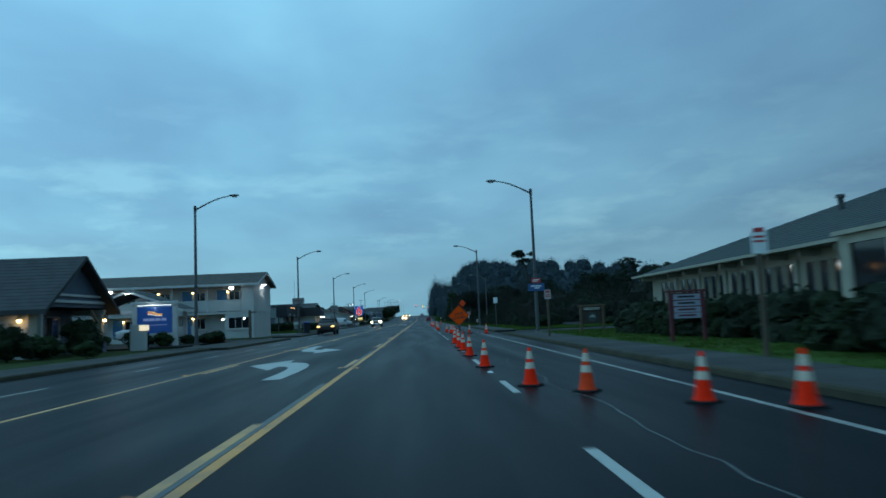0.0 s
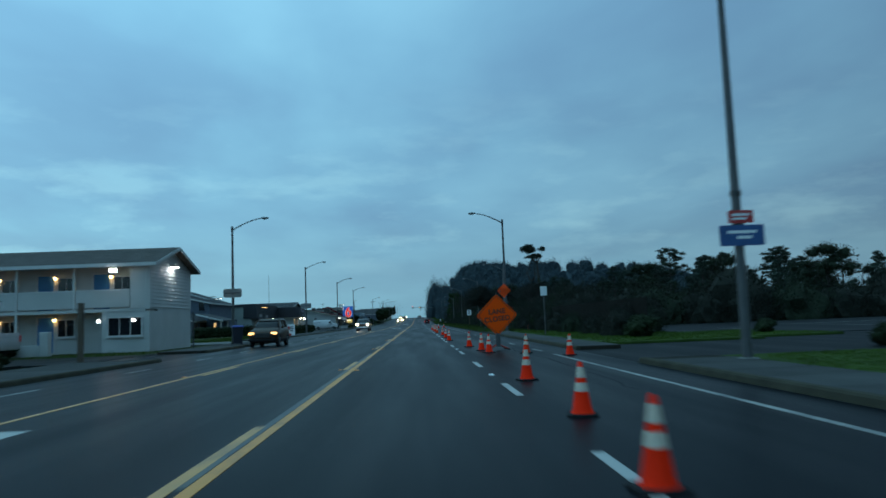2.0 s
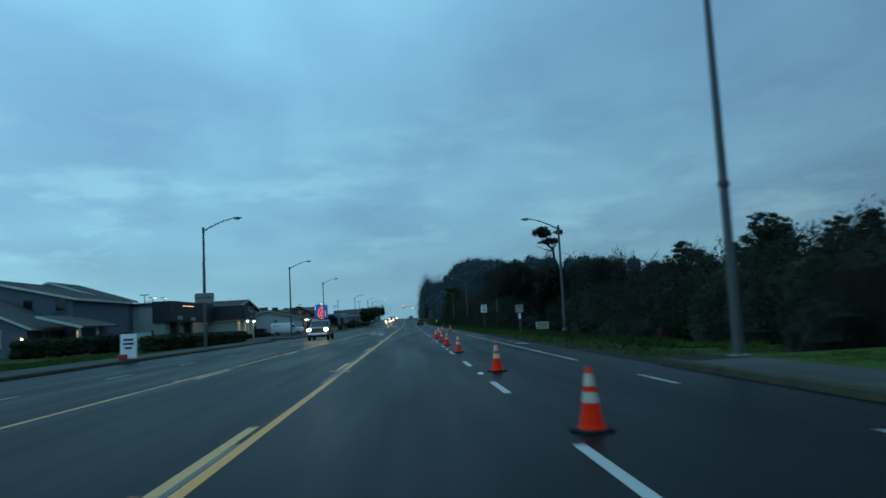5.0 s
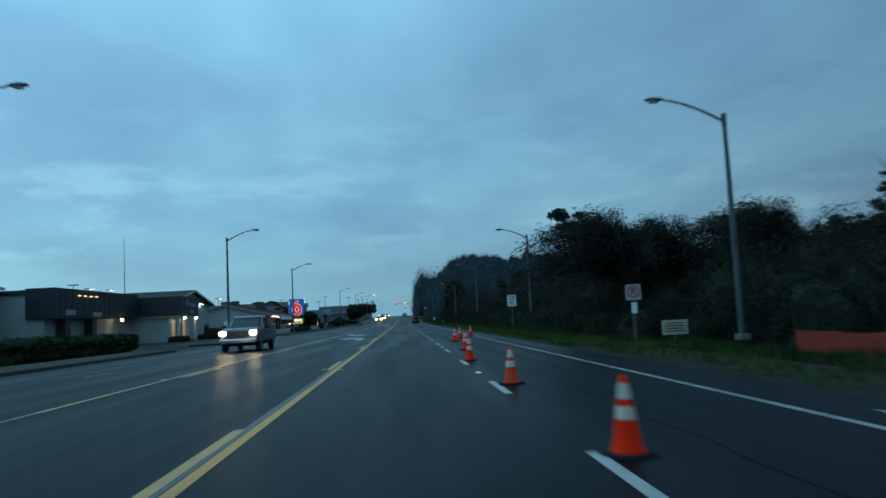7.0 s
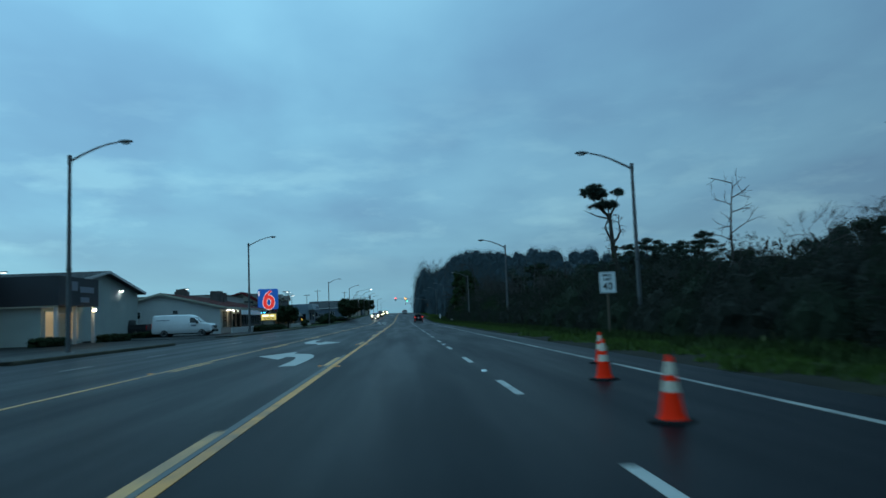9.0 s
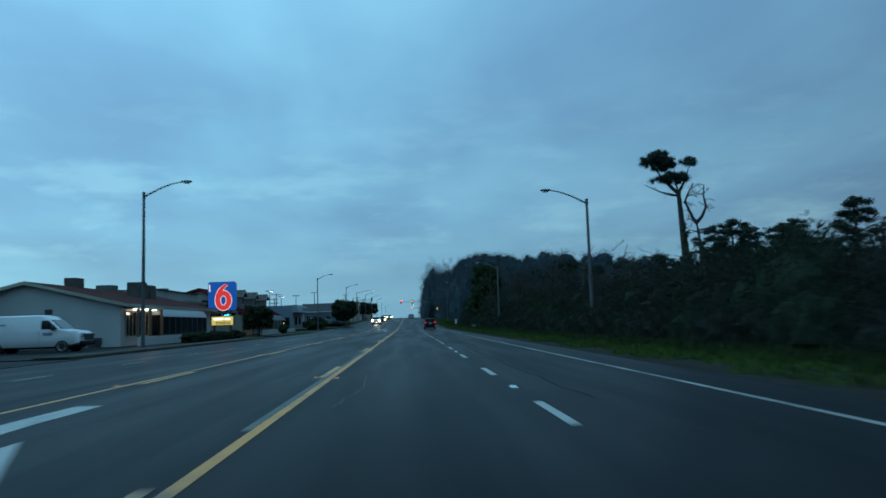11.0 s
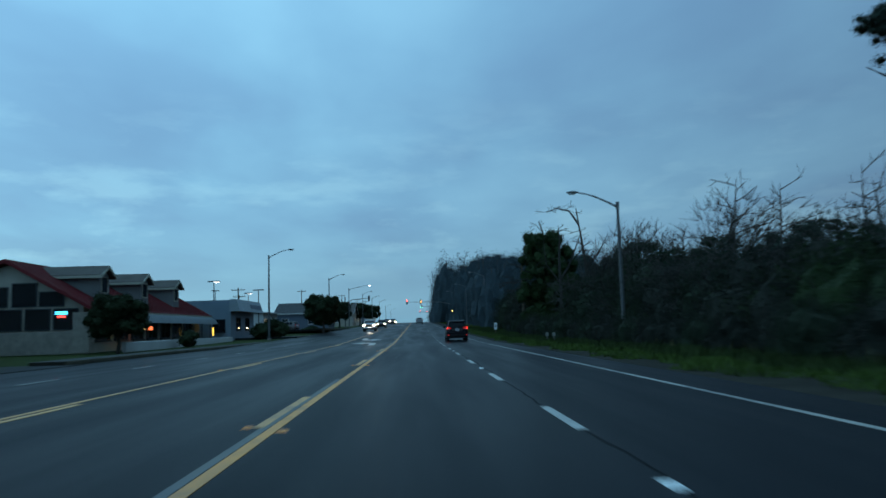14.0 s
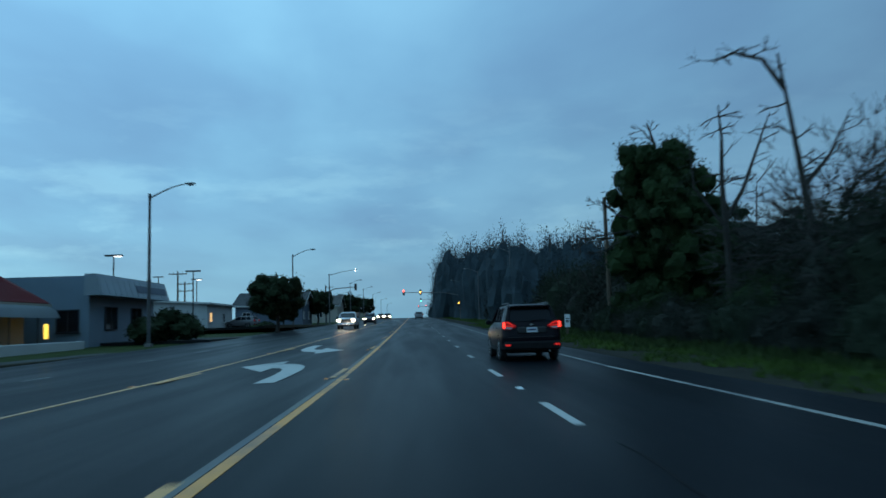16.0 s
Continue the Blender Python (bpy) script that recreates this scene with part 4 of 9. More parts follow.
def branch_geo(g, rng, base, way, length, r, depth, spread=0.6, droop=0.0, segs=4, kids=(2, 3), n=6, keep=0.72):
    """A crooked limb that forks."""
    pts, p, d = [Vector(base)], Vector(base), Vector(way).normalized()
    tips = []
    for i in range(segs):
        d = (d + Vector(rng.normal(size=3)) * 0.16 + Vector((0, 0, -droop))).normalized()
        p = p + d * (length / segs)
        pts.append(p)
    g.tube(pts, [max(0.008, r * (1 - 0.55 * i / segs)) for i in range(segs + 1)], n)
    if depth > 0:
        for k in range(int(rng.integers(kids[0], kids[1] + 1))):
            s = rng.uniform(0.45, 1.0)
            q = pts[min(segs, max(1, int(s * segs)))]
            w = (d + Vector(rng.normal(size=3)) * spread).normalized()
            tips += branch_geo(g, rng, q, w, length * keep * rng.uniform(0.7, 1.1), r * 0.5, depth - 1, spread, droop, max(2, segs - 1), kids, max(4, n - 1), keep)
    else:
        tips.append(p)
    return tips


PLANTS = {}


def plant(kind, make, x, y, s=1.0, turn=0.0, sz=None, label=None):
    """Places a plant; the first of its kind is built, the rest are copies."""
    m = pose(x, y, ground_z(x, y) - (0.5 if y > 600 else 0.0), 0, 0, turn)
    if kind not in PLANTS:
        t = PLANTS[kind] = make()
        t.matrix_basis = m
    else:
        t = copy_thing(PLANTS[kind], m)
    sc = (s, s, sz or s)
    t.scale = sc
    if label:
        t["label"] = label
    return t


def brush_mesh(name, rng, n, rx, h, size, material, seed):
    """An uneven dome of brush: one dark lumpy heart, and fine leaves and twig ends that thin out beyond it."""
    def lobes(d):
        q = Vector(d) * 2.1 + Vector((seed * 3.7, 0, 0))
        return 0.86 + 0.30 * noise.noise(q) + 0.20 * noise.noise(q * 2.6) + 0.08 * noise.noise(q * 6)
    d = rng.normal(size=(n, 3))
    d[:, 2] = np.abs(d[:, 2]) - 0.12
    d /= np.linalg.norm(d, axis=1)[:, None]
    lob = np.array([lobes(q) for q in d])
    u = lob * (1.0 - 0.34 * rng.random(n) ** 1.7 + 0.018 * rng.exponential(size=n))
    form = np.array([rx, rx, h * 0.82])
    p = d * u[:, None] * form + np.array([0, 0, h * 0.13])
    p[:, 2] = np.maximum(p[:, 2], 0.05)
    way = d * 0.7 + np.array([0, 0, 0.45]) + rng.normal(size=(n, 3)) * 0.55
    way /= np.linalg.norm(way, axis=1)[:, None]
    side = np.cross(way, rng.normal(size=(n, 3)))
    side /= np.linalg.norm(side, axis=1)[:, None] + 1e-9
    ln = (size * rng.uniform(0.5, 1.6, n))[:, None]
    v = np.stack([p - way * ln, p - side * ln * 0.3, p + way * ln, p + side * ln * 0.3], 1).reshape(-1, 3)
    vs, fs = v.tolist(), np.arange(len(v)).reshape(-1, 4).tolist()
    bm = bmesh.new()
    bmesh.ops.create_icosphere(bm, subdivisions=3, radius=1)
    o = len(vs)
    for q in bm.verts:
        k = 0.80 * lobes(q.co) * rng.uniform(0.93, 1.05)
        vs.append([q.co.x * k * rx, q.co.y * k * rx, max(-0.1, q.co.z * k * h * 0.82 + h * 0.13)])
    fs += [[o + w.index for w in fc.verts] for fc in bm.faces]
    bm.free()
    return mesh_np(name, vs, fs, material)


def make_thicket(seed, leaf, fine=True):
    """A wide, low, tangled willow-like bush about 5 m high and 6 m wide."""
    def f():
        rng = np.random.default_rng(seed)
        t = thing("thicket_bush", "dense dark tangled bush at the wood's edge", "bush", group="bushes of the roadside thicket")
        g = Geo()
        for k in range(9 if fine else 4):
            a = k * 0.7 + rng.uniform(0, 0.5)
            branch_geo(g, rng, (0.3 * math.cos(a), 0.3 * math.sin(a), 0), (0.55 * math.cos(a), 0.55 * math.sin(a), 1), 2.9, 0.06, 2 if fine else 1, 0.5, 0.0, 4, n=5)
        tagged(part("branchwork", g, BARK, t), kind="stuff")
        part("crown", brush_mesh("crown", rng, 7200 if fine else 1700, 3.35, 4.9, 0.085 if fine else 0.15, leaf, seed), None, t)
        return t
    return f


def make_bare(seed, h=7.0, spread=0.6, label="wide leafless tree with fine sweeping twigs"):
    """A leafless, twiggy tree."""
    def f():
        rng = np.random.default_rng(seed)
        t = thing("bare_tree", label, "tree", group="leafless trees in the wood")
        g = Geo()
        tr = [(0, 0, -0.1), (0.1, 0, h * 0.12), (0.05, 0.1, h * 0.25), (0.15, 0.05, h * 0.4)]
        g.tube(tr, [0.2, 0.17, 0.14, 0.1], 8)
        part("trunk", g, BARK, t)
        g = Geo()
        tips = []
        for k in range(8):
            a = k * 2.4 + rng.uniform(0, 0.6)
            tips += branch_geo(g, rng, tr[1 + k % 3], (math.cos(a) * 0.9, math.sin(a) * 0.9, 0.8), h * 0.36, 0.075, 3, 0.5, 0.02, 4, (2, 3), 5)
        tagged(part("limbwork", g, BARK, t), kind="stuff")
        tv = Geo()
        for p in tips:
            for k in range(5):
                w = Vector(rng.normal(size=3)) * 0.5 + (p - Vector((0, 0, h * 0.35))).normalized()
                e = p + w.normalized() * rng.uniform(0.4, 0.9)
                mid = (p + e) / 2 + Vector(rng.normal(size=3)) * 0.06
                tv.tube([p, mid, e], [0.012, 0.009, 0.004], 3, cap=False)
        tagged(part("twigwork", tv, BARK, t), kind="stuff")
        return t
    return f


def make_pine(seed, h=13.0, crown0=0.45, wide=3.6):
    """A wind-shaped conifer with layered, flat foliage pads."""
    def f():
        rng = np.random.default_rng(seed)
        t = thing("pine_tree", "dark wind-shaped conifer with layered flat foliage", "tree", group="conifers of the wood")
        bend = [(0.25 * math.sin(2.2 * s + seed), 0.25 * math.sin(1.7 * s + 2 * seed), h * s) for s in (0, 0.25, 0.5, 0.75, 0.97)]
        part("trunk", Geo().tube(bend, [0.32, 0.26, 0.2, 0.13, 0.04], 8), BARK, t)
        cs, rs, g = [], [], Geo()
        for k in range(22):
            s = crown0 + (0.98 - crown0) * k / 21
            a = k * 2.4 + rng.uniform(-0.4, 0.4)
            w = wide * (1.05 - ((s - crown0) / (1 - crown0)) ** 1.4) * rng.uniform(0.5, 1.1) + 0.4
            p0 = Vector((0, 0, h * s - 0.5))
            p1 = Vector((w * math.cos(a), w * math.sin(a), h * s + 0.1 * w))
            g.tube([p0, (p0 + p1) / 2 + Vector((0, 0, 0.1)), p1], [0.08, 0.05, 0.02], 5)
            for q in (0.55, 0.85, 1.05):
                cs.append(tuple(p0.lerp(p1, q) + Vector(rng.normal(size=3)) * 0.25))
                rs.append(rng.uniform(0.55, 1.0))
        tagged(part("limbwork", g, BARK, t), kind="stuff")
        part("crown", crown_mesh("crown", rng, cs, rs, 170, 0.13, LEAF_PINE, 0.55, 0.45), None, t)
        return t
    return f


def make_broad(seed, h=9.0, leaf=None, wide=3.0, per=300, size=0.115, core=0.6):
    """A rounded broadleaf tree of uneven outline."""
    def f():
        rng = np.random.default_rng(seed)
        t = thing("broadleaf_tree", "dark rounded broadleaf tree of uneven outline", "tree", group="broadleaf trees of the wood")
        part("trunk", Geo().tube([(0, 0, -0.1), (0.1, 0, h * 0.25), (0.0, 0.15, h * 0.55), (0.1, 0.1, h * 0.8)], [0.26, 0.2, 0.14, 0.05], 8), BARK, t)
        g = Geo()
        for k in range(7):
            a = k * 2.4
            branch_geo(g, rng, (0, 0.1, h * (0.3 + 0.05 * k)), (math.cos(a), math.sin(a), 0.7), h * 0.28, 0.08, 1, 0.5)
        tagged(part("limbwork", g, BARK, t), kind="stuff")
        cs, rs = [], []
        for k in range(30):
            a, q, z = rng.uniform(0, 6.28), rng.random() ** 0.5, rng.uniform(0.30, 0.95)
            w = wide * max(0.15, 1 - ((z - 0.5) / 0.52) ** 2) ** 0.5
            cs.append((q * w * math.cos(a), q * w * math.sin(a), z * h))
            rs.append(rng.uniform(0.55, 1.15) * wide / 3)
        part("crown", crown_mesh("crown", rng, cs, rs, per, size, leaf or LEAF, core), None, t)
        return t
    return f


def make_far(seed, h=22.0, wide=5.0, n=3400, size=0.2):
    """A tall eucalyptus of the far wood, leafy down to the undergrowth."""
    def f():
        rng = np.random.default_rng(seed)
        t = thing("eucalyptus_tree", "tall dark eucalyptus with clumped crown", "tree", group="tall trees of the far wood")
        part("trunk", Geo().tube([(0, 0, -0.1), (0.3, 0, h * 0.4), (0.1, 0.3, h * 0.8)], [0.5, 0.35, 0.12], 7), BARK_PALE, t)
        g = Geo()
        for k in range(7):
            a, z = 2.4 * k, h * (0.25 + 0.05 * k)
            branch_geo(g, rng, (0.2, 0.1, z), (math.cos(a), math.sin(a), 0.6), wide * 0.42, 0.13, 1, 0.5, 0.0, 3, (2, 3), 4)
        tagged(part("limbwork", g, BARK_PALE, t), kind="stuff")
        part("crown", brush_mesh("crown", rng, n, wide * 1.15, h, size, LEAF_HAZED, seed), None, t)
        return t
    return f


def make_dead(seed, h=8.0, label="bare grey dead tree with broken limbs", lean=0.0):
    def f():
        rng = np.random.default_rng(seed)
        t = thing("dead_tree", label, "tree", group="dead trees")
        pts = [Vector((lean * s * h + 0.15 * math.sin(5 * s + seed), 0.15 * math.sin(4 * s), h * s)) for s in (0, 0.2, 0.4, 0.6, 0.8, 1.0)]
        part("trunk", Geo().tube(pts, [0.13, 0.11, 0.085, 0.06, 0.04, 0.01], 7), BARK_PALE, t)
        g = Geo()
        for k in range(13):
            s = 0.35 + 0.6 * k / 12
            a = k * 2.4 + rng.uniform(-0.5, 0.5)
            p = pts[min(5, int(s * 5))].lerp(pts[min(5, int(s * 5) + 1)], s * 5 % 1)
            branch_geo(g, rng, p, (math.cos(a), math.sin(a), rng.uniform(-0.1, 0.6)), h * 0.2 * rng.uniform(0.5, 1.1), 0.035, 2, 0.6, 0.0, 3, (1, 2), 5)
        tagged(part("limbwork", g, BARK_PALE, t), kind="stuff")
        return t
    return f


def make_shrub(name, label, seed, w, h, leaf, size=0.06, box=False, length=None, per=900, cat="shrub"):
    """A garden shrub or a clipped hedge."""
    def f():
        rng = np.random.default_rng(seed)
        t = thing(name, label, cat)
        g = Geo()
        for k in range(5):
            a = k * 1.3
            g.tube([(0, 0, 0), (0.3 * w * math.cos(a), 0.3 * w * math.sin(a), h * 0.6)], [0.03, 0.01], 5)
        part("stemwork", g, BARK, t)
        cs, rs = [], []
        if box:
            L, r = length, min(w, h) * 0.30
            nx = max(2, int(L / (r * 1.1)))
            for i in range(nx + 1):
                for yy in (-w / 2 + r, w / 2 - r):
                    for zz in (r, h * 0.5, h - r):
                        cs.append((-L / 2 + r + (L - 2 * r) * i / nx + rng.normal() * 0.05, yy + rng.normal() * 0.04, zz + rng.normal() * 0.05))
                        rs.append(r * rng.uniform(0.9, 1.15))
        else:
            for k in range(16):
                a, q, z = rng.uniform(0, 6.28), rng.random() ** 0.5, rng.uniform(0.22, 0.82)
                ww = w / 2 * max(0.2, 1 - ((z - 0.45) / 0.6) ** 2) ** 0.5
                cs.append((q * ww * 0.75 * math.cos(a), q * ww * 0.75 * math.sin(a), z * h))
                rs.append(rng.uniform(0.18, 0.3) * min(w, h * 1.3))
        part("foliage", crown_mesh("foliage", rng, cs, rs, per, size, leaf, 0.85, 0.85), None, t)
        return t
    return f


rp = random.Random(11)
thick = [make_thicket(21, LEAF_SCRUB), make_thicket(22, LEAF), make_thicket(23, LEAF_SCRUB)]
coarse = [make_thicket(25, LEAF_SCRUB, False), make_thicket(26, LEAF, False), make_thicket(27, LEAF_SCRUB, False)]
# the front of the thicket along the verge
y = 97.0
k = 0
while y < 330:
    big = 1.0 + 0.10 * math.sin(y * 0.31) + 0.08 * math.sin(y * 0.11 + 1)
    if y < 122:
        big = 0.86
    elif y < 138:
        big = 0.78
    elif y < 150:
        big = 0.84
    elif y < 190:
        big = 0.72
    elif y < 240:
        big = 0.78
    elif y < 255:
        big = 0.92
    else:
        big = 1.06
    s = big * rp.uniform(0.85, 1.12)
    back = 3.6 if 279 < y < 299 else 0.0
    plant("thicket%d" % (k % 3), thick[k % 3], 13.2 + rp.uniform(-0.4, 1.2) + 1.2 * (s - 1) + back, y, s, rp.uniform(0, 360))
    y += 3.3 * s + rp.uniform(0, 0.8)
    k += 1
while y < 520:
    s = rp.uniform(0.9, 1.25)
    plant("brush%d" % (k % 3), coarse[k % 3], 14.5 + rp.uniform(-0.5, 1.5), y, s, rp.uniform(0, 360))
    y += 5.5
    k += 1
# second row
y = 100.0
while y < 480:
    s = rp.uniform(0.8, 1.2) * 1.0 * (1.25 if y > 300 else 0.78 if y < 165 else 1.0)
    plant("brush%d" % (k % 3), coarse[k % 3], 20 + rp.uniform(-1.5, 2.5), y, s, rp.uniform(0, 360))
    y += 5.5 + rp.uniform(0, 2)
    k += 1
# third row and the dark edge behind the car park
for i in range(26):
    plant("brush%d" % (i % 3), coarse[i % 3], 27 + rp.uniform(-2, 3), 104 + i * 9.5, rp.uniform(0.95, 1.4), rp.uniform(0, 360))
for i in range(26):
    plant("brush%d" % (i % 3), coarse[i % 3], 16 + i * 4.4, 101 + rp.uniform(0, 4) + 0.25 * i, rp.uniform(0.75, 1.05), rp.uniform(0, 360))
# conifers and broadleaf trees standing behind
pines = [make_pine(31), make_pine(32, 13, 0.35, 3.0), make_pine(33, 14, 0.6, 4.6)]
broads = [make_broad(41), make_broad(42, 9, LEAF_PINE, 3.6)]
for i in range(46):
    y = 132 + i * 8.2 + rp.uniform(-3, 3)
    x = 34 + rp.uniform(0, 16)
    plant("pine%d" % (i % 3), pines[i % 3], x, y, rp.uniform(0.55, 0.82) * (0.78 if y < 158 else 1.05 if y < 178 else 1.0) + 0.15 * (y > 330), rp.uniform(0, 360))
for i in range(40):
    y = 125 + i * 9.3 + rp.uniform(-3, 3)
    plant("broad%d" % (i % 2), broads[i % 2], 27 + rp.uniform(0, 30), y, rp.uniform(0.75, 1.05) + 0.4 * (y > 330), rp.uniform(0, 360))
for i in range(34):
    plant("pine%d" % (i % 3), pines[i % 3], 48 + i * 3.2 + rp.uniform(-1, 1), 150 + 1.1 * i + rp.uniform(-12, 25), rp.uniform(0.48, 0.85), rp.uniform(0, 360))
for i in range(16):
    plant("broad%d" % (i % 2), broads[i % 2], 36 + i * 6.4 + rp.uniform(-1, 1), 126 + 1.2 * i + rp.uniform(-5, 6), rp.uniform(0.6, 0.9), rp.uniform(0, 360))
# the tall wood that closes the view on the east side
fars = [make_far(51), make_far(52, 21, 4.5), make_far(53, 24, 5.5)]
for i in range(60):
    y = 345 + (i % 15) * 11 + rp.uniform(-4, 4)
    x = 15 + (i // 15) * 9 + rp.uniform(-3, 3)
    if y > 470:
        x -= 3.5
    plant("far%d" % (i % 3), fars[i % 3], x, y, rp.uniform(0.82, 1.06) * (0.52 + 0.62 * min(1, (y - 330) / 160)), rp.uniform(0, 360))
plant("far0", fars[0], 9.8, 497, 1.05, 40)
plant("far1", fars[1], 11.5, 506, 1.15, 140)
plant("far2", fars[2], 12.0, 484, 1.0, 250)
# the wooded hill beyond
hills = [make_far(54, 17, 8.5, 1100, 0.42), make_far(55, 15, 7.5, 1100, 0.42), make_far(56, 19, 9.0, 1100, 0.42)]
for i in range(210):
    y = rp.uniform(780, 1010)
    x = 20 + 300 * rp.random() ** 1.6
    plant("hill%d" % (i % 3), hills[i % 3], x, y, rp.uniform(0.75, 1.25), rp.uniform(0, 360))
# leafless crowns over the thicket
bares = [make_bare(61), make_bare(62, 7.5), make_bare(63, 6.5)]
for i, (x, y, s) in enumerate(((17.5, 151.5, 0.95), (14.0, 126, 0.85), (16, 121, 0.9), (17, 160, 0.75), (15.8, 166, 0.72), (13.6, 250, 1.0), (14.8, 253.5, 1.1), (15.6, 257.5, 1.08), (14.5, 262, 1.08), (16.5, 268, 1.15), (14.2, 272, 1.15), (17, 276, 1.35), (15.2, 281, 1.35), (19, 290, 1.15), (17.5, 286, 1.2), (22, 255, 1.1), (24, 248, 1.1), (26, 262, 1.2), (30, 300, 1.3), (27, 285, 1.2), (24, 275, 1.15), (20, 240, 0.9), (34, 330, 1.5), (30, 345, 1.6), (26, 322, 1.3), (22, 312, 1.2), (28, 230, 1.0))):
    plant("bare%d" % (i % 3), bares[i % 3], x, y, s, rp.uniform(0, 360))
deads = [make_dead(71), make_dead(72, 8.0, "bare grey dead tree with broken limbs", 0.12), make_dead(73, 9.0)]
for i, (x, y, s) in enumerate(((23.4, 191, 1.25), (19.5, 238, 0.75), (28, 318, 1.3), (31, 310, 1.3), (25, 333, 1.3), (34, 322, 1.3), (26.5, 262, 1.0), (29.5, 270, 1.05))):
    plant("dead%d" % (i % 3), deads[i % 3], x, y, s, 40 * i)


def lone_pine(x, y):
    """The tall pine: a tapering ivied trunk that forks high up under a broad flat crown and two lesser ones."""
    rng = np.random.default_rng(81)
    t = thing("lone_pine", "tall lone pine with a high flat crown and ivied trunk", "tree", pose(x, y, -0.06))
    part("trunk", Geo().tube([(1.3, 0, -0.1), (0.95, 0, 4), (0.62, 0, 8.2), (0.25, 0, 13.5), (0, 0, 18.8)], [0.85, 0.75, 0.62, 0.42, 0.28], 10), BARK, t)
    g = Geo()
    for base, e in ((18.6, (-1.2, 0.2, 20.3)), (18.7, (-3.2, 0.3, 22.6)), (18.5, (0.9, -0.2, 20.4)), (18.8, (1.9, 0, 22.8)), (18.6, (-2.4, -0.7, 20.6)), (18.4, (-0.3, 0.4, 22.8)), (18.2, (-4.9, 0.2, 20.0)), (17.9, (1.5, 0.3, 20.8)), (18.3, (-1.8, 0.6, 18.9)), (18.3, (-4.2, -0.8, 23.0))):
        p, e = Vector((0, 0, base)), Vector(e)
        mid = p.lerp(e, 0.5) + Vector((0.15 * rng.normal(), 0.1, -0.25))
        g.tube([p, mid, e], [0.17, 0.10, 0.03], 6)
        branch_geo(g, rng, mid, e - p, 1.2, 0.04, 1, 0.6, 0.0, 3, (2, 3), 4)
    tagged(part("limbwork", g, BARK, t), kind="stuff")
    cs, rs = [], []
    for c, w, h, n in (((-2.8, 0, 23.4), 2.6, 1.55, 120), ((1.75, 0, 23.2), 1.1, 0.65, 22), ((-0.6, 0, 20.9), 2.4, 0.75, 46), ((-3.0, 0, 20.7), 0.9, 0.4, 7), ((0.9, 0, 21.0), 0.8, 0.7, 9)):
        for k in range(n):
            d = rng.normal(size=3)
            d *= rng.random() ** 0.4 / np.linalg.norm(d)
            cs.append((c[0] + d[0] * w, c[1] + d[1] * w * 0.8, c[2] + d[2] * h))
            rs.append(rng.uniform(0.40, 0.72))
    part("crown", crown_mesh("crown", rng, cs, rs, 520, 0.075, LEAF_PINE, 0.5, 0.75), None, t)
    cs = [(1.25 - 0.075 * z + rng.normal() * 0.22, rng.normal() * 0.25, z) for z in np.linspace(0.5, 15, 60)]
    part("ivy", crown_mesh("ivy", rng, cs, [0.95 - 0.048 * c[2] for c in cs], 300, 0.075, LEAF_IVY, 0.8, 1.0), None, t, "ivy round the trunk")


lone_pine(39.6, 272.0)


def gaunt_tree(x, y, stems, seed, twigs=16, size=1.0, label="tall bare dead tree with forked limbs"):
    """A tall dead tree: crooked stems given by their heights and offsets, with short broken limbs."""
    rng = np.random.default_rng(seed)
    t = thing("dead_tree", label, "tree", pose(x, y, -0.06), group="dead trees")
    t["placed"], t.scale = 1, (size, size, size)
    wood, limbs = Geo(), Geo()
    for r0, pts in stems:
        pts = [Vector(p) for p in pts]
        n = len(pts) - 1
        wood.tube(pts, [max(0.03, r0 * (1 - 0.8 * i / n)) for i in range(n + 1)], 7)
        for k in range(twigs):
            u = rng.uniform(0.35, 0.999) * n
            p = pts[int(u)].lerp(pts[int(u) + 1], u % 1)
            way = Vector((rng.choice((-1, 1)) * rng.uniform(0.5, 1.2), rng.normal() * 0.5, rng.uniform(-0.15, 0.6)))
            branch_geo(limbs, rng, p, way, rng.uniform(0.7, 1.7), r0 * 0.22, 2, 0.5, 0.03, 3, (1, 3), 4)
    part("trunk", wood, BARK, t)
    tagged(part("limbwork", limbs, BARK, t), kind="stuff")


# the forked dead tree beside the pine, and the gaunt ones behind the ivied tree
gaunt_tree(35.3, 254.0, ((0.42, ((0, 0, 0), (-0.1, 0, 5), (-0.3, 0, 9.5), (-0.6, 0, 12.1))), (0.24, ((-0.55, 0, 11.9), (-1.0, 0.1, 12.6), (-1.8, 0.1, 14.6), (-1.4, 0, 15.6), (-0.7, 0, 16.8))), (0.24, ((-0.6, 0, 12.0), (0.1, 0, 12.7), (0.7, 0, 13.9), (0.5, 0.1, 15.3), (0.6, 0, 16.6))), (0.16, ((-0.4, 0, 8.5), (-1.6, 0.2, 8.3), (-2.9, 0.1, 6.9)))), 181, 9)
gaunt_tree(13.1, 285.9, ((0.30, ((0, 0, 0), (0.1, 0, 6), (0.0, 0, 12), (0.2, 0, 15), (0.1, 0, 17.6))), (0.2, ((0.1, 0, 9.0), (1.6, 0.2, 11.2), (3.0, 0.1, 14.6), (4.0, 0.1, 17.0))), (0.13, ((-0.1, 0, 8.6), (-2.1, 0.1, 11.5), (-2.3, 0, 15.4)))), 182, 11, 0.58)
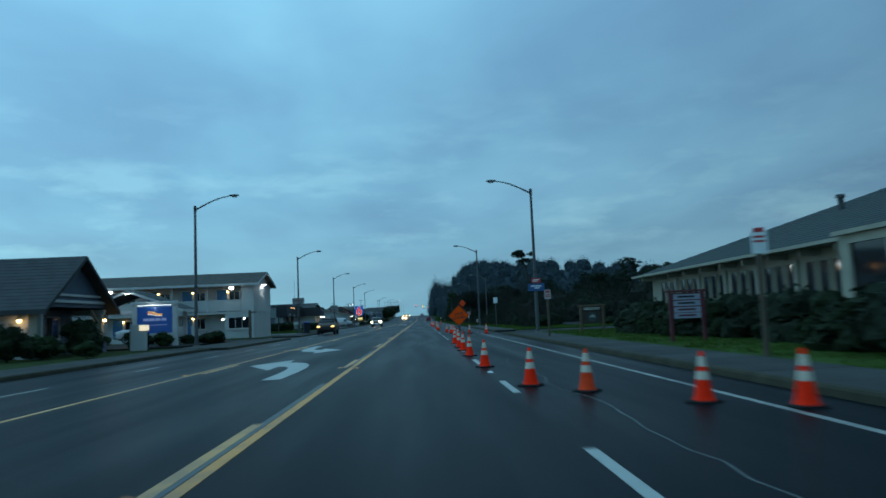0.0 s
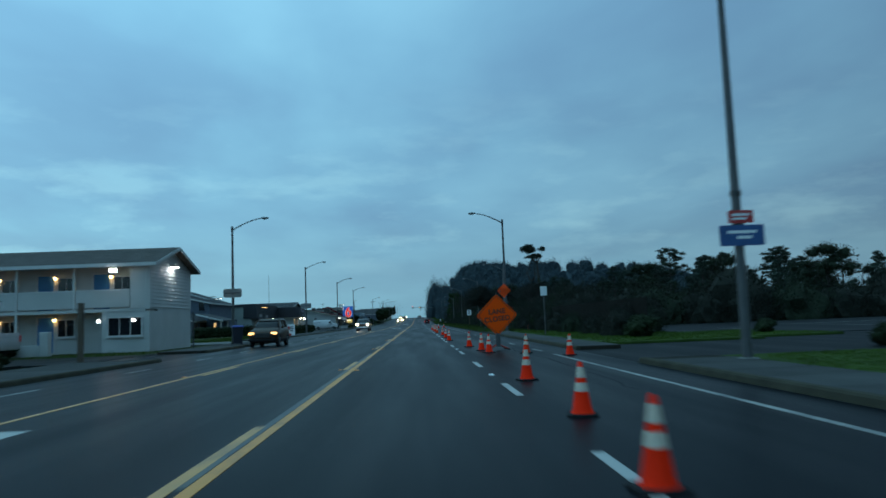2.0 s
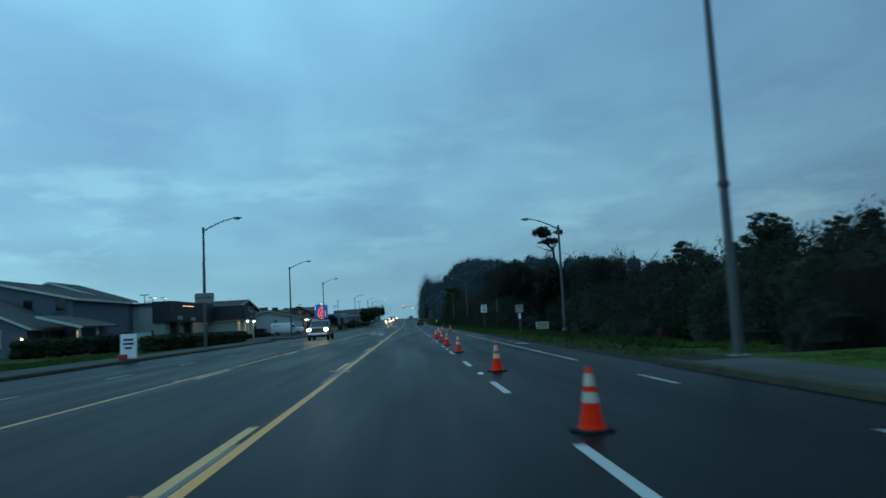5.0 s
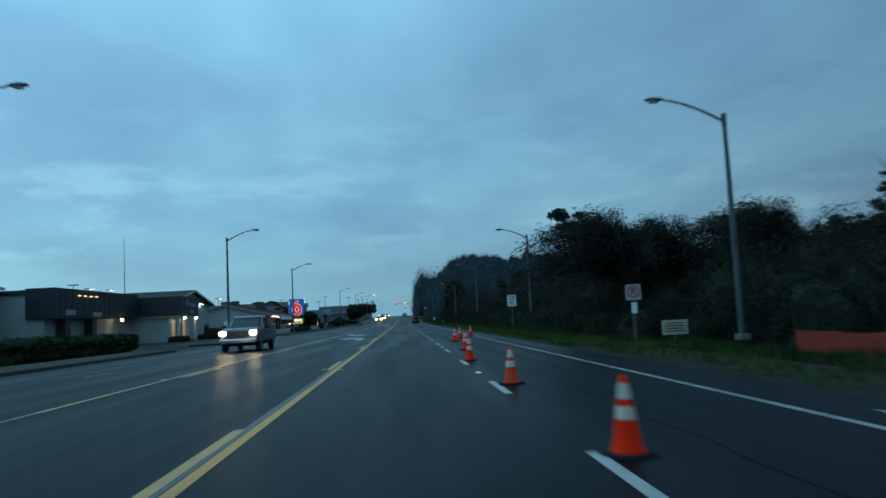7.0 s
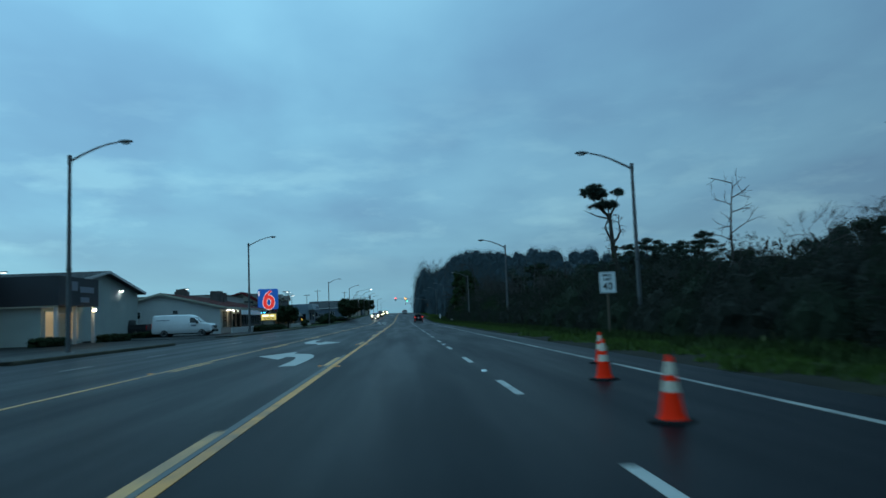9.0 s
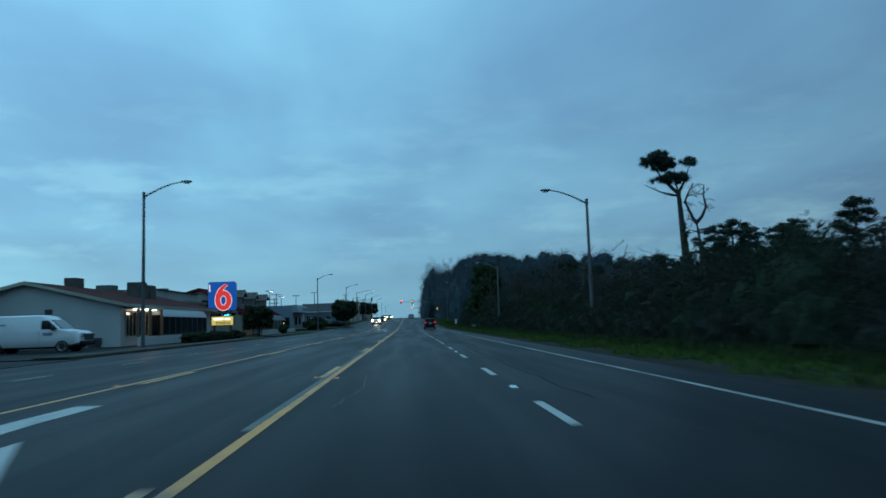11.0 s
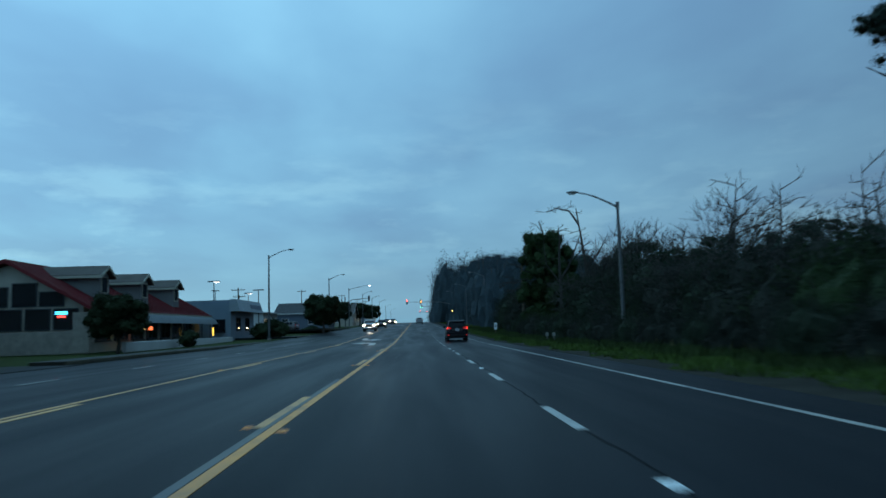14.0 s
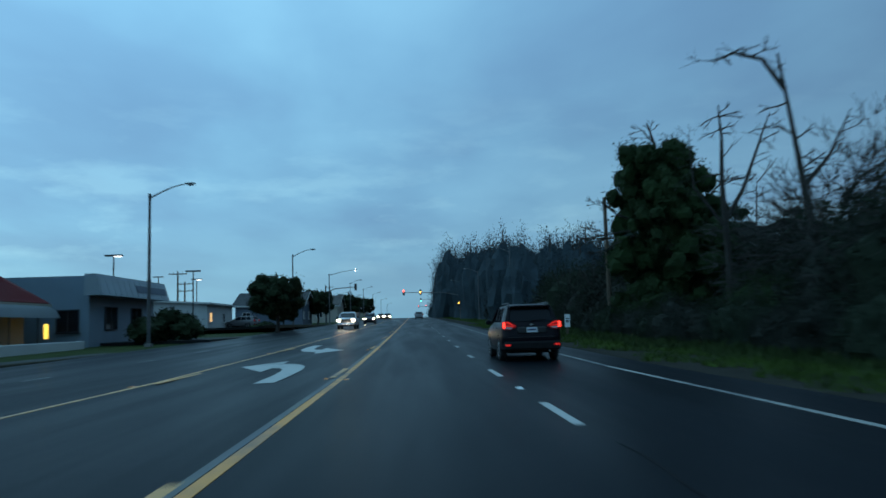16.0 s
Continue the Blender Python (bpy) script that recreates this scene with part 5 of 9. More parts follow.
gaunt_tree(15.3, 282.3, ((0.34, ((0, 0, 0), (-0.3, 0, 5), (-0.9, 0, 9), (-1.3, 0.1, 13), (-1.9, 0, 17.2))), (0.17, ((-1.6, 0, 15.0), (-2.8, 0.1, 16.9), (-4.6, 0.1, 17.3), (-5.6, 0, 16.8))), (0.16, ((-0.9, 0, 9.2), (0.9, 0.3, 11.0), (2.4, 0.2, 13.8)))), 183, 12, 0.65)


def ivy_tree(x, y):
    rng = np.random.default_rng(82)
    t = thing("ivy_tree", "broken tree wholly overgrown with hanging green ivy", "tree", pose(x, y, -0.06) @ Matrix.Diagonal((1.45, 1.3, 1.12, 1)))
    part("trunk", Geo().tube([(0, 0, -0.1), (0.1, 0, 3), (0, 0.1, 7.2)], [0.4, 0.32, 0.15], 8), BARK, t)
    cs, rs = [], []
    for k in range(280):
        z = rng.uniform(0.3, 7.6)
        w = 1.72 if z < 4.2 else 1.72 - 0.15 * (z - 4.2)
        a, q = rng.uniform(0, 6.28), rng.random() ** 0.5
        cs.append((q * w * math.cos(a) * (1.0 + 0.12 * math.sin(2.3 * z)) - 0.08 * (z - 4) * (z > 4), q * w * math.sin(a), z))
        rs.append(rng.uniform(0.24, 0.46))
    part("foliage", crown_mesh("foliage", rng, cs, rs, 1300, 0.055, LEAF_IVY, 0.74, 1.5), None, t, "hanging ivy leaves")
    g = Geo()
    for b, e in (((-1.1, 0, 4.2), (-3.6, 0, 4.0)), ((-1.1, 0, 4.4), (-3.3, 0.4, 4.8)), ((-1.0, 0, 4.8), (-2.8, -0.4, 5.7)), ((-1.1, 0.2, 4.0), (-3.0, -0.3, 3.5)), ((-0.2, 0, 7.0), (-0.6, 0, 9.6)), ((1.2, 0, 5.4), (1.9, 0.1, 7.4))):
        b, e = Vector(b), Vector(e)
        branch_geo(g, rng, b, e - b, (e - b).length * 0.72, 0.05, 3, 0.5, 0.02, 4, (3, 4), 5, 0.55)
    tagged(part("limbwork", g, BARK, t), "bare grey limbs sticking out", kind="stuff")


ivy_tree(11.2, 291.5)
for i, (x, y, h) in enumerate(((19.2, 262, 9.6), (23.1, 264, 9.9), (26.0, 260, 9.9), (28.6, 263, 9.7), (30.8, 261, 9.4), (21.4, 268, 9.2))):
    plant("dead%d" % (i % 3), None, x, y, h / (8.0 if i % 3 < 2 else 9.0), 70 * i)["placed"] = 1
for x, y, s in ((36.2, 260.4, 0.86), (39.5, 263, 0.95), (43.0, 266, 0.92)):
    plant("pine%d" % (int(x) % 3), None, x, y, s, 37 * x)
# a dense wind-swept tree leaning over the verge, and scrub along the dark fence


def make_swept(seed):
    """A nearly leafless tree combed by the wind: limbs arch up and over to one side in fine sprays."""
    def f():
        rng = np.random.default_rng(seed)
        t = thing("swept_tree", "dark wind-swept tree with limbs arching over the verge", "tree", group="wind-swept trees by the verge")
        part("trunk", Geo().tube([(0.3, 0, -0.1), (0.1, 0, 1.2), (-0.2, 0.1, 2.4), (-0.7, 0.1, 3.4)], [0.3, 0.24, 0.18, 0.08], 8), BARK, t)
        g, mids, ways = Geo(), [], []
        for k in range(95):
            fan = rng.normal() * 0.58
            reach = rng.uniform(2.2, 6.2)
            lift = rng.uniform(4.2, 6.5) * (1 - 0.035 * max(0, reach - 4.2) ** 2)
            fall = rng.uniform(0.15, 0.5) * reach * 0.5
            a = Vector((rng.normal() * 0.2, rng.normal() * 0.3, rng.uniform(1.6, 3.0)))
            dx, dy = -math.cos(fan), math.sin(fan)
            b = a + Vector((dx * reach * 0.18, dy * reach * 0.18, (lift - a.z) * 0.85))
            c = Vector((dx * reach * 0.62, dy * reach * 0.62, lift + 0.25))
            e = Vector((dx * reach, dy * reach, lift - fall))
            pts = []
            for i in range(9):
                u = i / 8
                pts.append(a * (1 - u) ** 3 + b * (3 * u * (1 - u) ** 2) + c * (3 * u * u * (1 - u)) + e * u ** 3 + Vector(rng.normal(size=3)) * 0.05 * u)
            r = rng.uniform(0.025, 0.06)
            g.tube(pts, [max(0.007, r * (1 - 0.95 * i / 8)) for i in range(9)], 4)
            for j in range(7):
                i = int(rng.integers(3, 9))
                w = (pts[i] - pts[i - 1]).normalized() + Vector(rng.normal(size=3)) * 0.28
                q = pts[i] + w * rng.uniform(0.5, 1.1) + Vector((0, 0, -0.08))
                g.tube([pts[i], pts[i].lerp(q, 0.5) + Vector((0, 0, 0.06)), q], [0.011, 0.008, 0.005], 3)
            for j in range(330):
                s = rng.uniform(2.2, 8.0)
                i = int(s)
                d = (pts[i + 1] - pts[i] if i < 8 else pts[8] - pts[7]).normalized()
                p = pts[i].lerp(pts[min(8, i + 1)], s - i) + d * rng.uniform(0, 0.6) * (s > 7)
                spread = 0.09 + 0.030 * s
                mids.append(np.array(p) + np.clip(rng.normal(size=3), -1.4, 1.4) * spread)
                ways.append(np.array(d) + rng.normal(size=3) * 0.30)
        tagged(part("limbwork", g, BARK, t), kind="stuff")
        mids, ways = np.array(mids), np.array(ways)
        ways /= np.linalg.norm(ways, axis=1)[:, None]
        side = np.cross(ways, rng.normal(size=ways.shape))
        side /= np.linalg.norm(side, axis=1)[:, None] + 1e-9
        n = len(mids)
        h, w = rng.uniform(0.08, 0.20, n)[:, None], rng.uniform(0.010, 0.020, n)[:, None]
        v = np.stack([mids - ways * h, mids - side * w, mids + ways * h, mids + side * w], 1).reshape(-1, 3)
        tagged(part("fine_spray", mesh_np("fine_spray", v.tolist(), np.arange(len(v)).reshape(-1, 4).tolist(), LEAF_SCRUB), None, t), kind="stuff")
        return t
    return f


plant("swept0", make_swept(44), 10.5, 141.0, 0.78, 0, 0.86)
plant("swept0", None, 13.4, 142.0, 0.82, 6, 0.80)
for x, y, q in ((11.6, 143.5, 0.62), (12.6, 147.5, 0.80), (11.4, 150.5, 0.70), (14.6, 144.0, 0.85), (11.8, 139.0, 0.55)):
    plant("thicket1", None, x, y, q, 50 * x)
plant("swept0", None, 21.6, 137.5, 0.95, 12, 0.74)
plant("swept0", None, 17.9, 140.5, 0.95, -8, 0.88)
for i in range(17):
    if 5 <= i <= 9:
        continue
    plant("thicket%d" % (i % 3), None, (9.4 if i % 2 else 10.6) + rp.uniform(-0.3, 0.3), 110.5 + 2.4 * i, rp.uniform(0.30, 0.42), rp.uniform(0, 360), label="low dark scrub spilling onto the verge")
plant("swept0", None, 17.6, 131.5, 0.8, 8, 0.58)
for i in range(54):
    plant("thicket%d" % (i % 3), None, 10.1 + rp.uniform(-0.35, 0.3), 152 + 2.75 * i + rp.uniform(-0.6, 0.6), rp.uniform(0.26, 0.42), rp.uniform(0, 360), label="low dark scrub spilling onto the verge")
for i in range(9):
    plant("thicket%d" % (i % 3), None, (11.6 if i % 2 else 10.0) + rp.uniform(-0.1, 0.2), 70.5 + 3.0 * i, rp.uniform(0.30, 0.42), rp.uniform(0, 360), label="low dark scrub before the board fence")
# greener bushes low on the verge
gb = make_thicket(24, LEAF_IVY)
for x, y, s in ((12.0, 236, 0.62), (12.6, 240, 0.75), (12.2, 231, 0.55), (13, 258, 0.62), (11.6, 292, 0.6), (12.4, 246, 0.6), (12.2, 281, 0.55), (12.8, 226, 0.55), (11.9, 112, 0.5)):
    plant("greenbush", gb, x, y, s, rp.uniform(0, 360), label="green leafy bush in front of the thicket")

# ---- buildings on the west side ----
def lamp_light(x, y, z, power, color, size=0.12):
    l = new("lamp_light", bpy.data.lights.new("lamp_light", "POINT"))
    l.data.energy, l.data.color, l.data.shadow_soft_size = power, color, size
    l.location = (x, y, z)
    return l


WARM, COOL = (1.0, 0.66, 0.30), (0.85, 0.95, 1.0)


def window(parent, m, w, h, frame_mat, glass=None, bars_x=1, bars_z=0, depth=0.07, sill=True):
    """A framed window standing in the local x, z plane of m, facing local -y, with its lower left corner at the origin."""
    glass = glass or GLASS_DARK
    fr = Geo()
    f = 0.06
    for a in ((0, w, 0, f), (0, w, h - f, h), (0, f, f, h - f), (w - f, w, f, h - f)):
        fr.box(a[0], a[1], -depth, 0.02, a[2], a[3])
    ob = part("window", fr.move(m), frame_mat, parent)
    nx, nz = bars_x + 1, bars_z + 1
    iw, ih = (w - 2 * f), (h - 2 * f)
    for i in range(nx):
        for j in range(nz):
            a, b = f + iw * i / nx + (0.015 if i else 0), f + iw * (i + 1) / nx - (0.015 if i < nx - 1 else 0)
            c, d = f + ih * j / nz + (0.015 if j else 0), f + ih * (j + 1) / nz - (0.015 if j < nz - 1 else 0)
            part("pane", Geo().box(a, b, -0.022, -0.008, c, d).move(m), glass, ob)
    for i in range(1, nx):
        part("mullion", Geo().box(f + iw * i / nx - 0.018, f + iw * i / nx + 0.018, -depth * 0.7, 0.0, f, h - f).move(m), frame_mat, ob)
    if sill:
        part("sill", Geo().box(-0.06, w + 0.06, -depth - 0.06, 0.0, -0.06, -0.002).move(m), frame_mat, ob)
    return ob


def door(parent, m, w, h, material, frame_mat):
    fr = Geo()
    for a in ((0, w, h, h + 0.07), (-0.07, 0, 0, h + 0.07), (w, w + 0.07, 0, h + 0.07)):
        fr.box(a[0], a[1], -0.05, 0.03, a[2], a[3])
    d = part("door", Geo().box(0.004, w - 0.004, -0.025, 0.01, 0.01, h - 0.004).move(m), material, parent)
    part("door_frame", fr.move(m), frame_mat, d)
    for z0, z1 in ((0.18, h * 0.45), (h * 0.52, h * 0.92)):
        part("door_panel", Geo().box(0.15, w - 0.15, -0.034, -0.024, z0, z1, 0.004).move(m), material, d)
    part("handle", Geo().tube([m @ Vector((w - 0.1, -0.03, 1.0)), m @ Vector((w - 0.1, -0.085, 1.0))], 0.025, 8), CHROME, d)
    return d


def wall_lamp(parent, m, glow_mat, power, color, lit=True):
    """A small bracket lamp facing local -y."""
    lp = part("wall_lamp", Geo().box(-0.08, 0.08, -0.05, 0.0, -0.06, 0.10, 0.01).move(m), DARK_STEEL, parent)
    part("lamp_glass", Geo().tube([m @ Vector((0, -0.12, -0.10)), m @ Vector((0, -0.12, 0.04))], [0.06, 0.09], 10), glow_mat, lp)
    part("lamp_cap", Geo().tube([m @ Vector((0, -0.12, 0.045)), m @ Vector((0, -0.12, 0.10))], [0.13, 0.04], 10), DARK_STEEL, lp)
    p = m @ Vector((0, -0.32, -0.14))
    lamp_light(p.x, p.y, p.z, power, color)


def gable_roof(name, parent, x0, x1, y0, y1, ze, zr, axis, material, over=0.45, thick=0.16, trim=None):
    """Two roof slopes; axis is the ridge's direction."""
    if axis == "x":
        mid = (y0 + y1) / 2
        k = (zr - ze) / (mid - y0)
        a, b = y0 - over, y1 + over
        za = ze - k * over
        prof = [(a, za), (mid, zr), (b, za), (b, za + thick), (mid, zr + thick), (a, za + thick)]
        rs = [[(x, y, z) for y, z in prof] for x in (x0 - over, x1 + over)]
    else:
        mid = (x0 + x1) / 2
        k = (zr - ze) / (mid - x0)
        a, b = x0 - over, x1 + over
        za = ze - k * over
        prof = [(a, za), (mid, zr), (b, za), (b, za + thick), (mid, zr + thick), (a, za + thick)]
        rs = [[(x, y, z) for x, z in prof] for y in (y0 - over, y1 + over)]
    rf = part(name, Geo().rings(rs), material, parent)
    # courses of shingles as shallow steps on each slope
    cg = Geo()
    n = max(4, int(math.hypot(mid - a, zr - za) / 0.35))
    for sgn in (0, 1):
        e0, e1 = (a, mid) if sgn == 0 else (b, mid)
        for i in range(n):
            s0, s1 = i / n, (i + 1.15) / n
            s1 = min(1, s1)
            q0, q1 = e0 + (e1 - e0) * s0, e0 + (e1 - e0) * s1
            h0, h1 = za + (zr - za) * s0 + thick + 0.022, za + (zr - za) * s1 + thick + 0.006
            if axis == "x":
                cg.add([(x0 - over, q0, h0), (x1 + over, q0, h0), (x1 + over, q1, h1), (x0 - over, q1, h1), (x0 - over, q0, h0 - 0.03), (x1 + over, q0, h0 - 0.03)], [(0, 1, 2, 3), (4, 5, 1, 0)])
            else:
                cg.add([(q0, y0 - over, h0), (q0, y1 + over, h0), (q1, y1 + over, h1), (q1, y0 - over, h1), (q0, y0 - over, h0 - 0.03), (q0, y1 + over, h0 - 0.03)], [(0, 1, 2, 3), (4, 5, 1, 0)])
    tagged(part("shingling", cg, material, rf), kind="stuff")
    if trim:
        for e in (0, 1):
            tg = Geo()
            if axis == "x":
                x = (x0 - over - 0.03) if e == 0 else (x1 + over)
                r = [[(xx, y, z + d) for y, z, d in ((a, za, -0.05), (mid, zr, -0.05), (b, za, -0.05), (b, za, thick), (mid, zr, thick), (a, za, thick))] for xx in (x, x + 0.03)]
            else:
                yy0 = (y0 - over - 0.03) if e == 0 else (y1 + over)
                r = [[(x, yy, z + d) for x, z, d in ((a, za, -0.05), (mid, zr, -0.05), (b, za, -0.05), (b, za, thick), (mid, zr, thick), (a, za, thick))] for yy in (yy0, yy0 + 0.03)]
            part("bargeboard", tg.rings(r), trim, rf)
        for s in (a, b):
            if axis == "x":
                part("fascia", Geo().box(x0 - over, x1 + over, s - (0.03 if s == a else 0), s + (0.03 if s == b else 0), za - 0.06, za + thick), trim, rf)
            else:
                part("fascia", Geo().box(s - (0.03 if s == a else 0), s + (0.03 if s == b else 0), y0 - over, y1 + over, za - 0.06, za + thick), trim, rf)
    return rf


def wall_box(parent, x0, x1, y0, y1, z1, material, t=0.2, z0=-0.1, gable=None, zr=0):
    """Four walls with thickness; gable 'x' or 'y' adds gable ends for a ridge along that axis."""
    part("wall", Geo().box(x0, x1, y0, y0 + t, z0, z1), material, parent)
    part("wall", Geo().box(x0, x1, y1 - t, y1, z0, z1), material, parent)
    for xa, xb in ((x0, x0 + t), (x1 - t, x1)):
        part("wall", Geo().box(xa, xb, y0 + t, y1 - t, z0, z1), material, parent)
    if gable == "x":
        for xa in (x0, x1 - t):
            part("gable_wall", Geo().rings([[(x, y0, z1), (x, (y0 + y1) / 2, zr), (x, y1, z1)] for x in (xa, xa + t)]), material, parent)
    elif gable == "y":
        for ya in (y0, y1 - t):
            part("gable_wall", Geo().rings([[(x0, y, z1), ((x0 + x1) / 2, y, zr), (x1, y, z1)] for y in (ya, ya + t)]), material, parent)


def lap_siding(parent, face, a0, a1, z0, z1, at, step=0.2, out=0.035, material=None, roof=None):
    """Boards on a wall. face: '+x' boards on the plane x=at over y a0..a1, or '-y' on y=at over x a0..a1. roof(a): upper limit."""
    z = z0
    while z < z1 - 0.02:
        e = min(z + step, z1)
        lo, hi = a0, a1
        if roof:
            while lo < hi and roof(lo) < e:
                lo += 0.05
            while hi > lo and roof(hi) < e:
                hi -= 0.05
        if hi - lo > 0.1:
            g = Geo()
            if face == "+x":
                g.rings([[(at, y, z), (at + out, y, z + 0.004), (at + 0.008, y, e + 0.01), (at, y, e + 0.01)] for y in (lo, hi)])
            else:
                g.rings([[(x, at, z), (x, at - out, z + 0.004), (x, at - 0.008, e + 0.01), (x, at, e + 0.01)] for x in (lo, hi)])
            part("siding_board", g, material, parent)
        z = e


def face_south(x, y, z):
    return pose(x, y, z)


def face_east(x, y, z):
    return pose(x, y, z, 0, 0, 90)


def motel():
    t = thing("motel", "two-storey white motel with balcony, blue doors and brown roof", "motel")
    x0, x1, y0, y1, yb = -52.0, -14.7, 77.4, 86.0, 78.9
    ze, zr = 4.95, 6.05
    # rear block behind the galleries, and the closed stair bay at the road end
    wall_box(t, x0, x1, yb, y1, ze, WALL_WHITE, 0.2)
    part("end_bay", Geo().box(-17.2, x1, y0, yb - 0.004, -0.1, 2.25), WALL_WHITE, t)
    part("gable_wall", Geo().rings([[(x, y0, ze), (x, (y0 + y1) / 2, zr), (x, y1, ze)] for x in (x1 - 0.2, x1)]), WALL_SIDING, t)
    part("upper_end_wall", Geo().box(x1 - 0.2, x1, y0, yb - 0.004, 2.35, ze), WALL_SIDING, t)
    part("end_wing_wall", Geo().box(x1 - 1.0, x1 - 0.204, y0, y0 + 0.15, 2.35, ze), WALL_SIDING, t)
    lap_siding(t, "+x", y0, y1, 2.45, zr - 0.1, x1, 0.21, 0.04, WALL_SIDING, lambda y: ze + (zr - ze) * (1 - abs(y - (y0 + y1) / 2) / ((y1 - y0) / 2)))
    fl = part("balcony_floor", Geo().box(x0, x1 - 0.204, y0, yb - 0.004, 2.26, 2.42), WALL_WHITE, t)
    part("balcony_soffit_trim", Geo().box(x0, x1 - 0.204, y0 - 0.03, y0 - 0.002, 2.24, 2.40), WALL_WHITE, fl)
    # balcony panels between posts
    n = 12
    step = (x1 - 1.0 - x0) / n
    for i in range(n):
        a = x0 + step * i
        part("balcony_panel", Geo().box(a + 0.10, a + step - 0.06, y0 + 0.02, y0 + 0.08, 2.5, 3.45, 0.012), WALL_WHITE, t)
        part("handrail", Geo().box(a + 0.08, a + step - 0.04, y0 - 0.005, y0 + 0.105, 3.452, 3.52), TRIM_WHITE, t)
        part("post", Geo().box(a - 0.04, a + 0.08, y0 + 0.0, y0 + 0.12, 2.42, ze - 0.05), TRIM_WHITE, t)
        if i < n - 1:
            part("post", Geo().box(a - 0.04, a + 0.08, y0 + 0.0, y0 + 0.12, -0.05, 2.26), TRIM_WHITE, t)
    # doors and windows on both floors
    for i in range(n):
        a = x0 + step * i
        for z in (0.05, 2.46):
            if z < 1 and i == n - 1:
                continue
            door(t, face_south(a + 0.55, yb - 0.012, z), 0.88, 2.02, DOOR_BLUE, TRIM_WHITE)
            window(t, face_south(a + 1.6, yb - 0.012, z + 0.85), 1.0, 1.05, TRIM_WHITE, GLASS_DARK, 1)
            wall_lamp(t, face_south(a + 1.52 if z > 1 else a + 1.5, yb - 0.012, z + 2.0 - 0.12), LAMP_WARM, 1.6 if i > 5 else 1.1, WARM)
    w = window(t, face_south(-16.9, y0 - 0.012, 0.85), 1.85, 1.1, TRIM_WHITE, GLASS_DARK, 2)
    gable_roof("roof", t, x0, x1, y0, y1, ze, zr, "x", ROOF_BROWN, 0.5, 0.14, TRIM_WHITE)
    # flood lamps: one at the gallery, one on the gable end
    for xf in (-16.5, -26.85):
        fl = part("flood_lamp", Geo().box(xf - 0.18, xf + 0.18, y0 - 0.35, y0 - 0.12, 4.48, 4.66, 0.02), GALV, t, "lit flood lamp under the eaves")
        part("flood_glass", Geo().box(xf - 0.17, xf + 0.17, y0 - 0.40, y0 - 0.352, 4.46, 4.66), LAMP_COOL, fl)
        lamp_light(xf, y0 - 0.7, 4.38, 12, COOL)
    for xf in (-17.35, -15.5):
        fl = part("bulkhead_lamp", Geo().box(xf - 0.09, xf + 0.09, y0 - 0.10, y0 - 0.002, 1.66, 1.84, 0.02), GALV, t, "small lit bulkhead lamp")
        part("lamp_glass", Geo().box(xf - 0.07, xf + 0.07, y0 - 0.125, y0 - 0.102, 1.68, 1.82, 0.01), LAMP_COOL, fl)
    fl = part("flood_lamp", Geo().box(x1 + 0.06, x1 + 0.34, 81.3, 81.9, 4.95, 5.07, 0.02), GALV, t, "lit flood lamp on the gable end")
    part("flood_glass", Geo().box(x1 + 0.08, x1 + 0.36, 81.32, 81.88, 4.915, 4.948), LAMP_COOL, fl)
    lamp_light(x1 + 0.40, 81.6, 4.72, 18, COOL, 0.12)
    # gate pier and low wall at the corner
    part("corner_pier", Geo().box(-19.4, -18.95, y0 - 2.6, y0 - 2.15, -0.05, 1.25, 0.03), WALL_WHITE, t)
    part("low_wall", Geo().box(-26, -19.45, y0 - 2.5, y0 - 2.3, -0.05, 0.55, 0.02), WALL_WHITE, t)


motel()


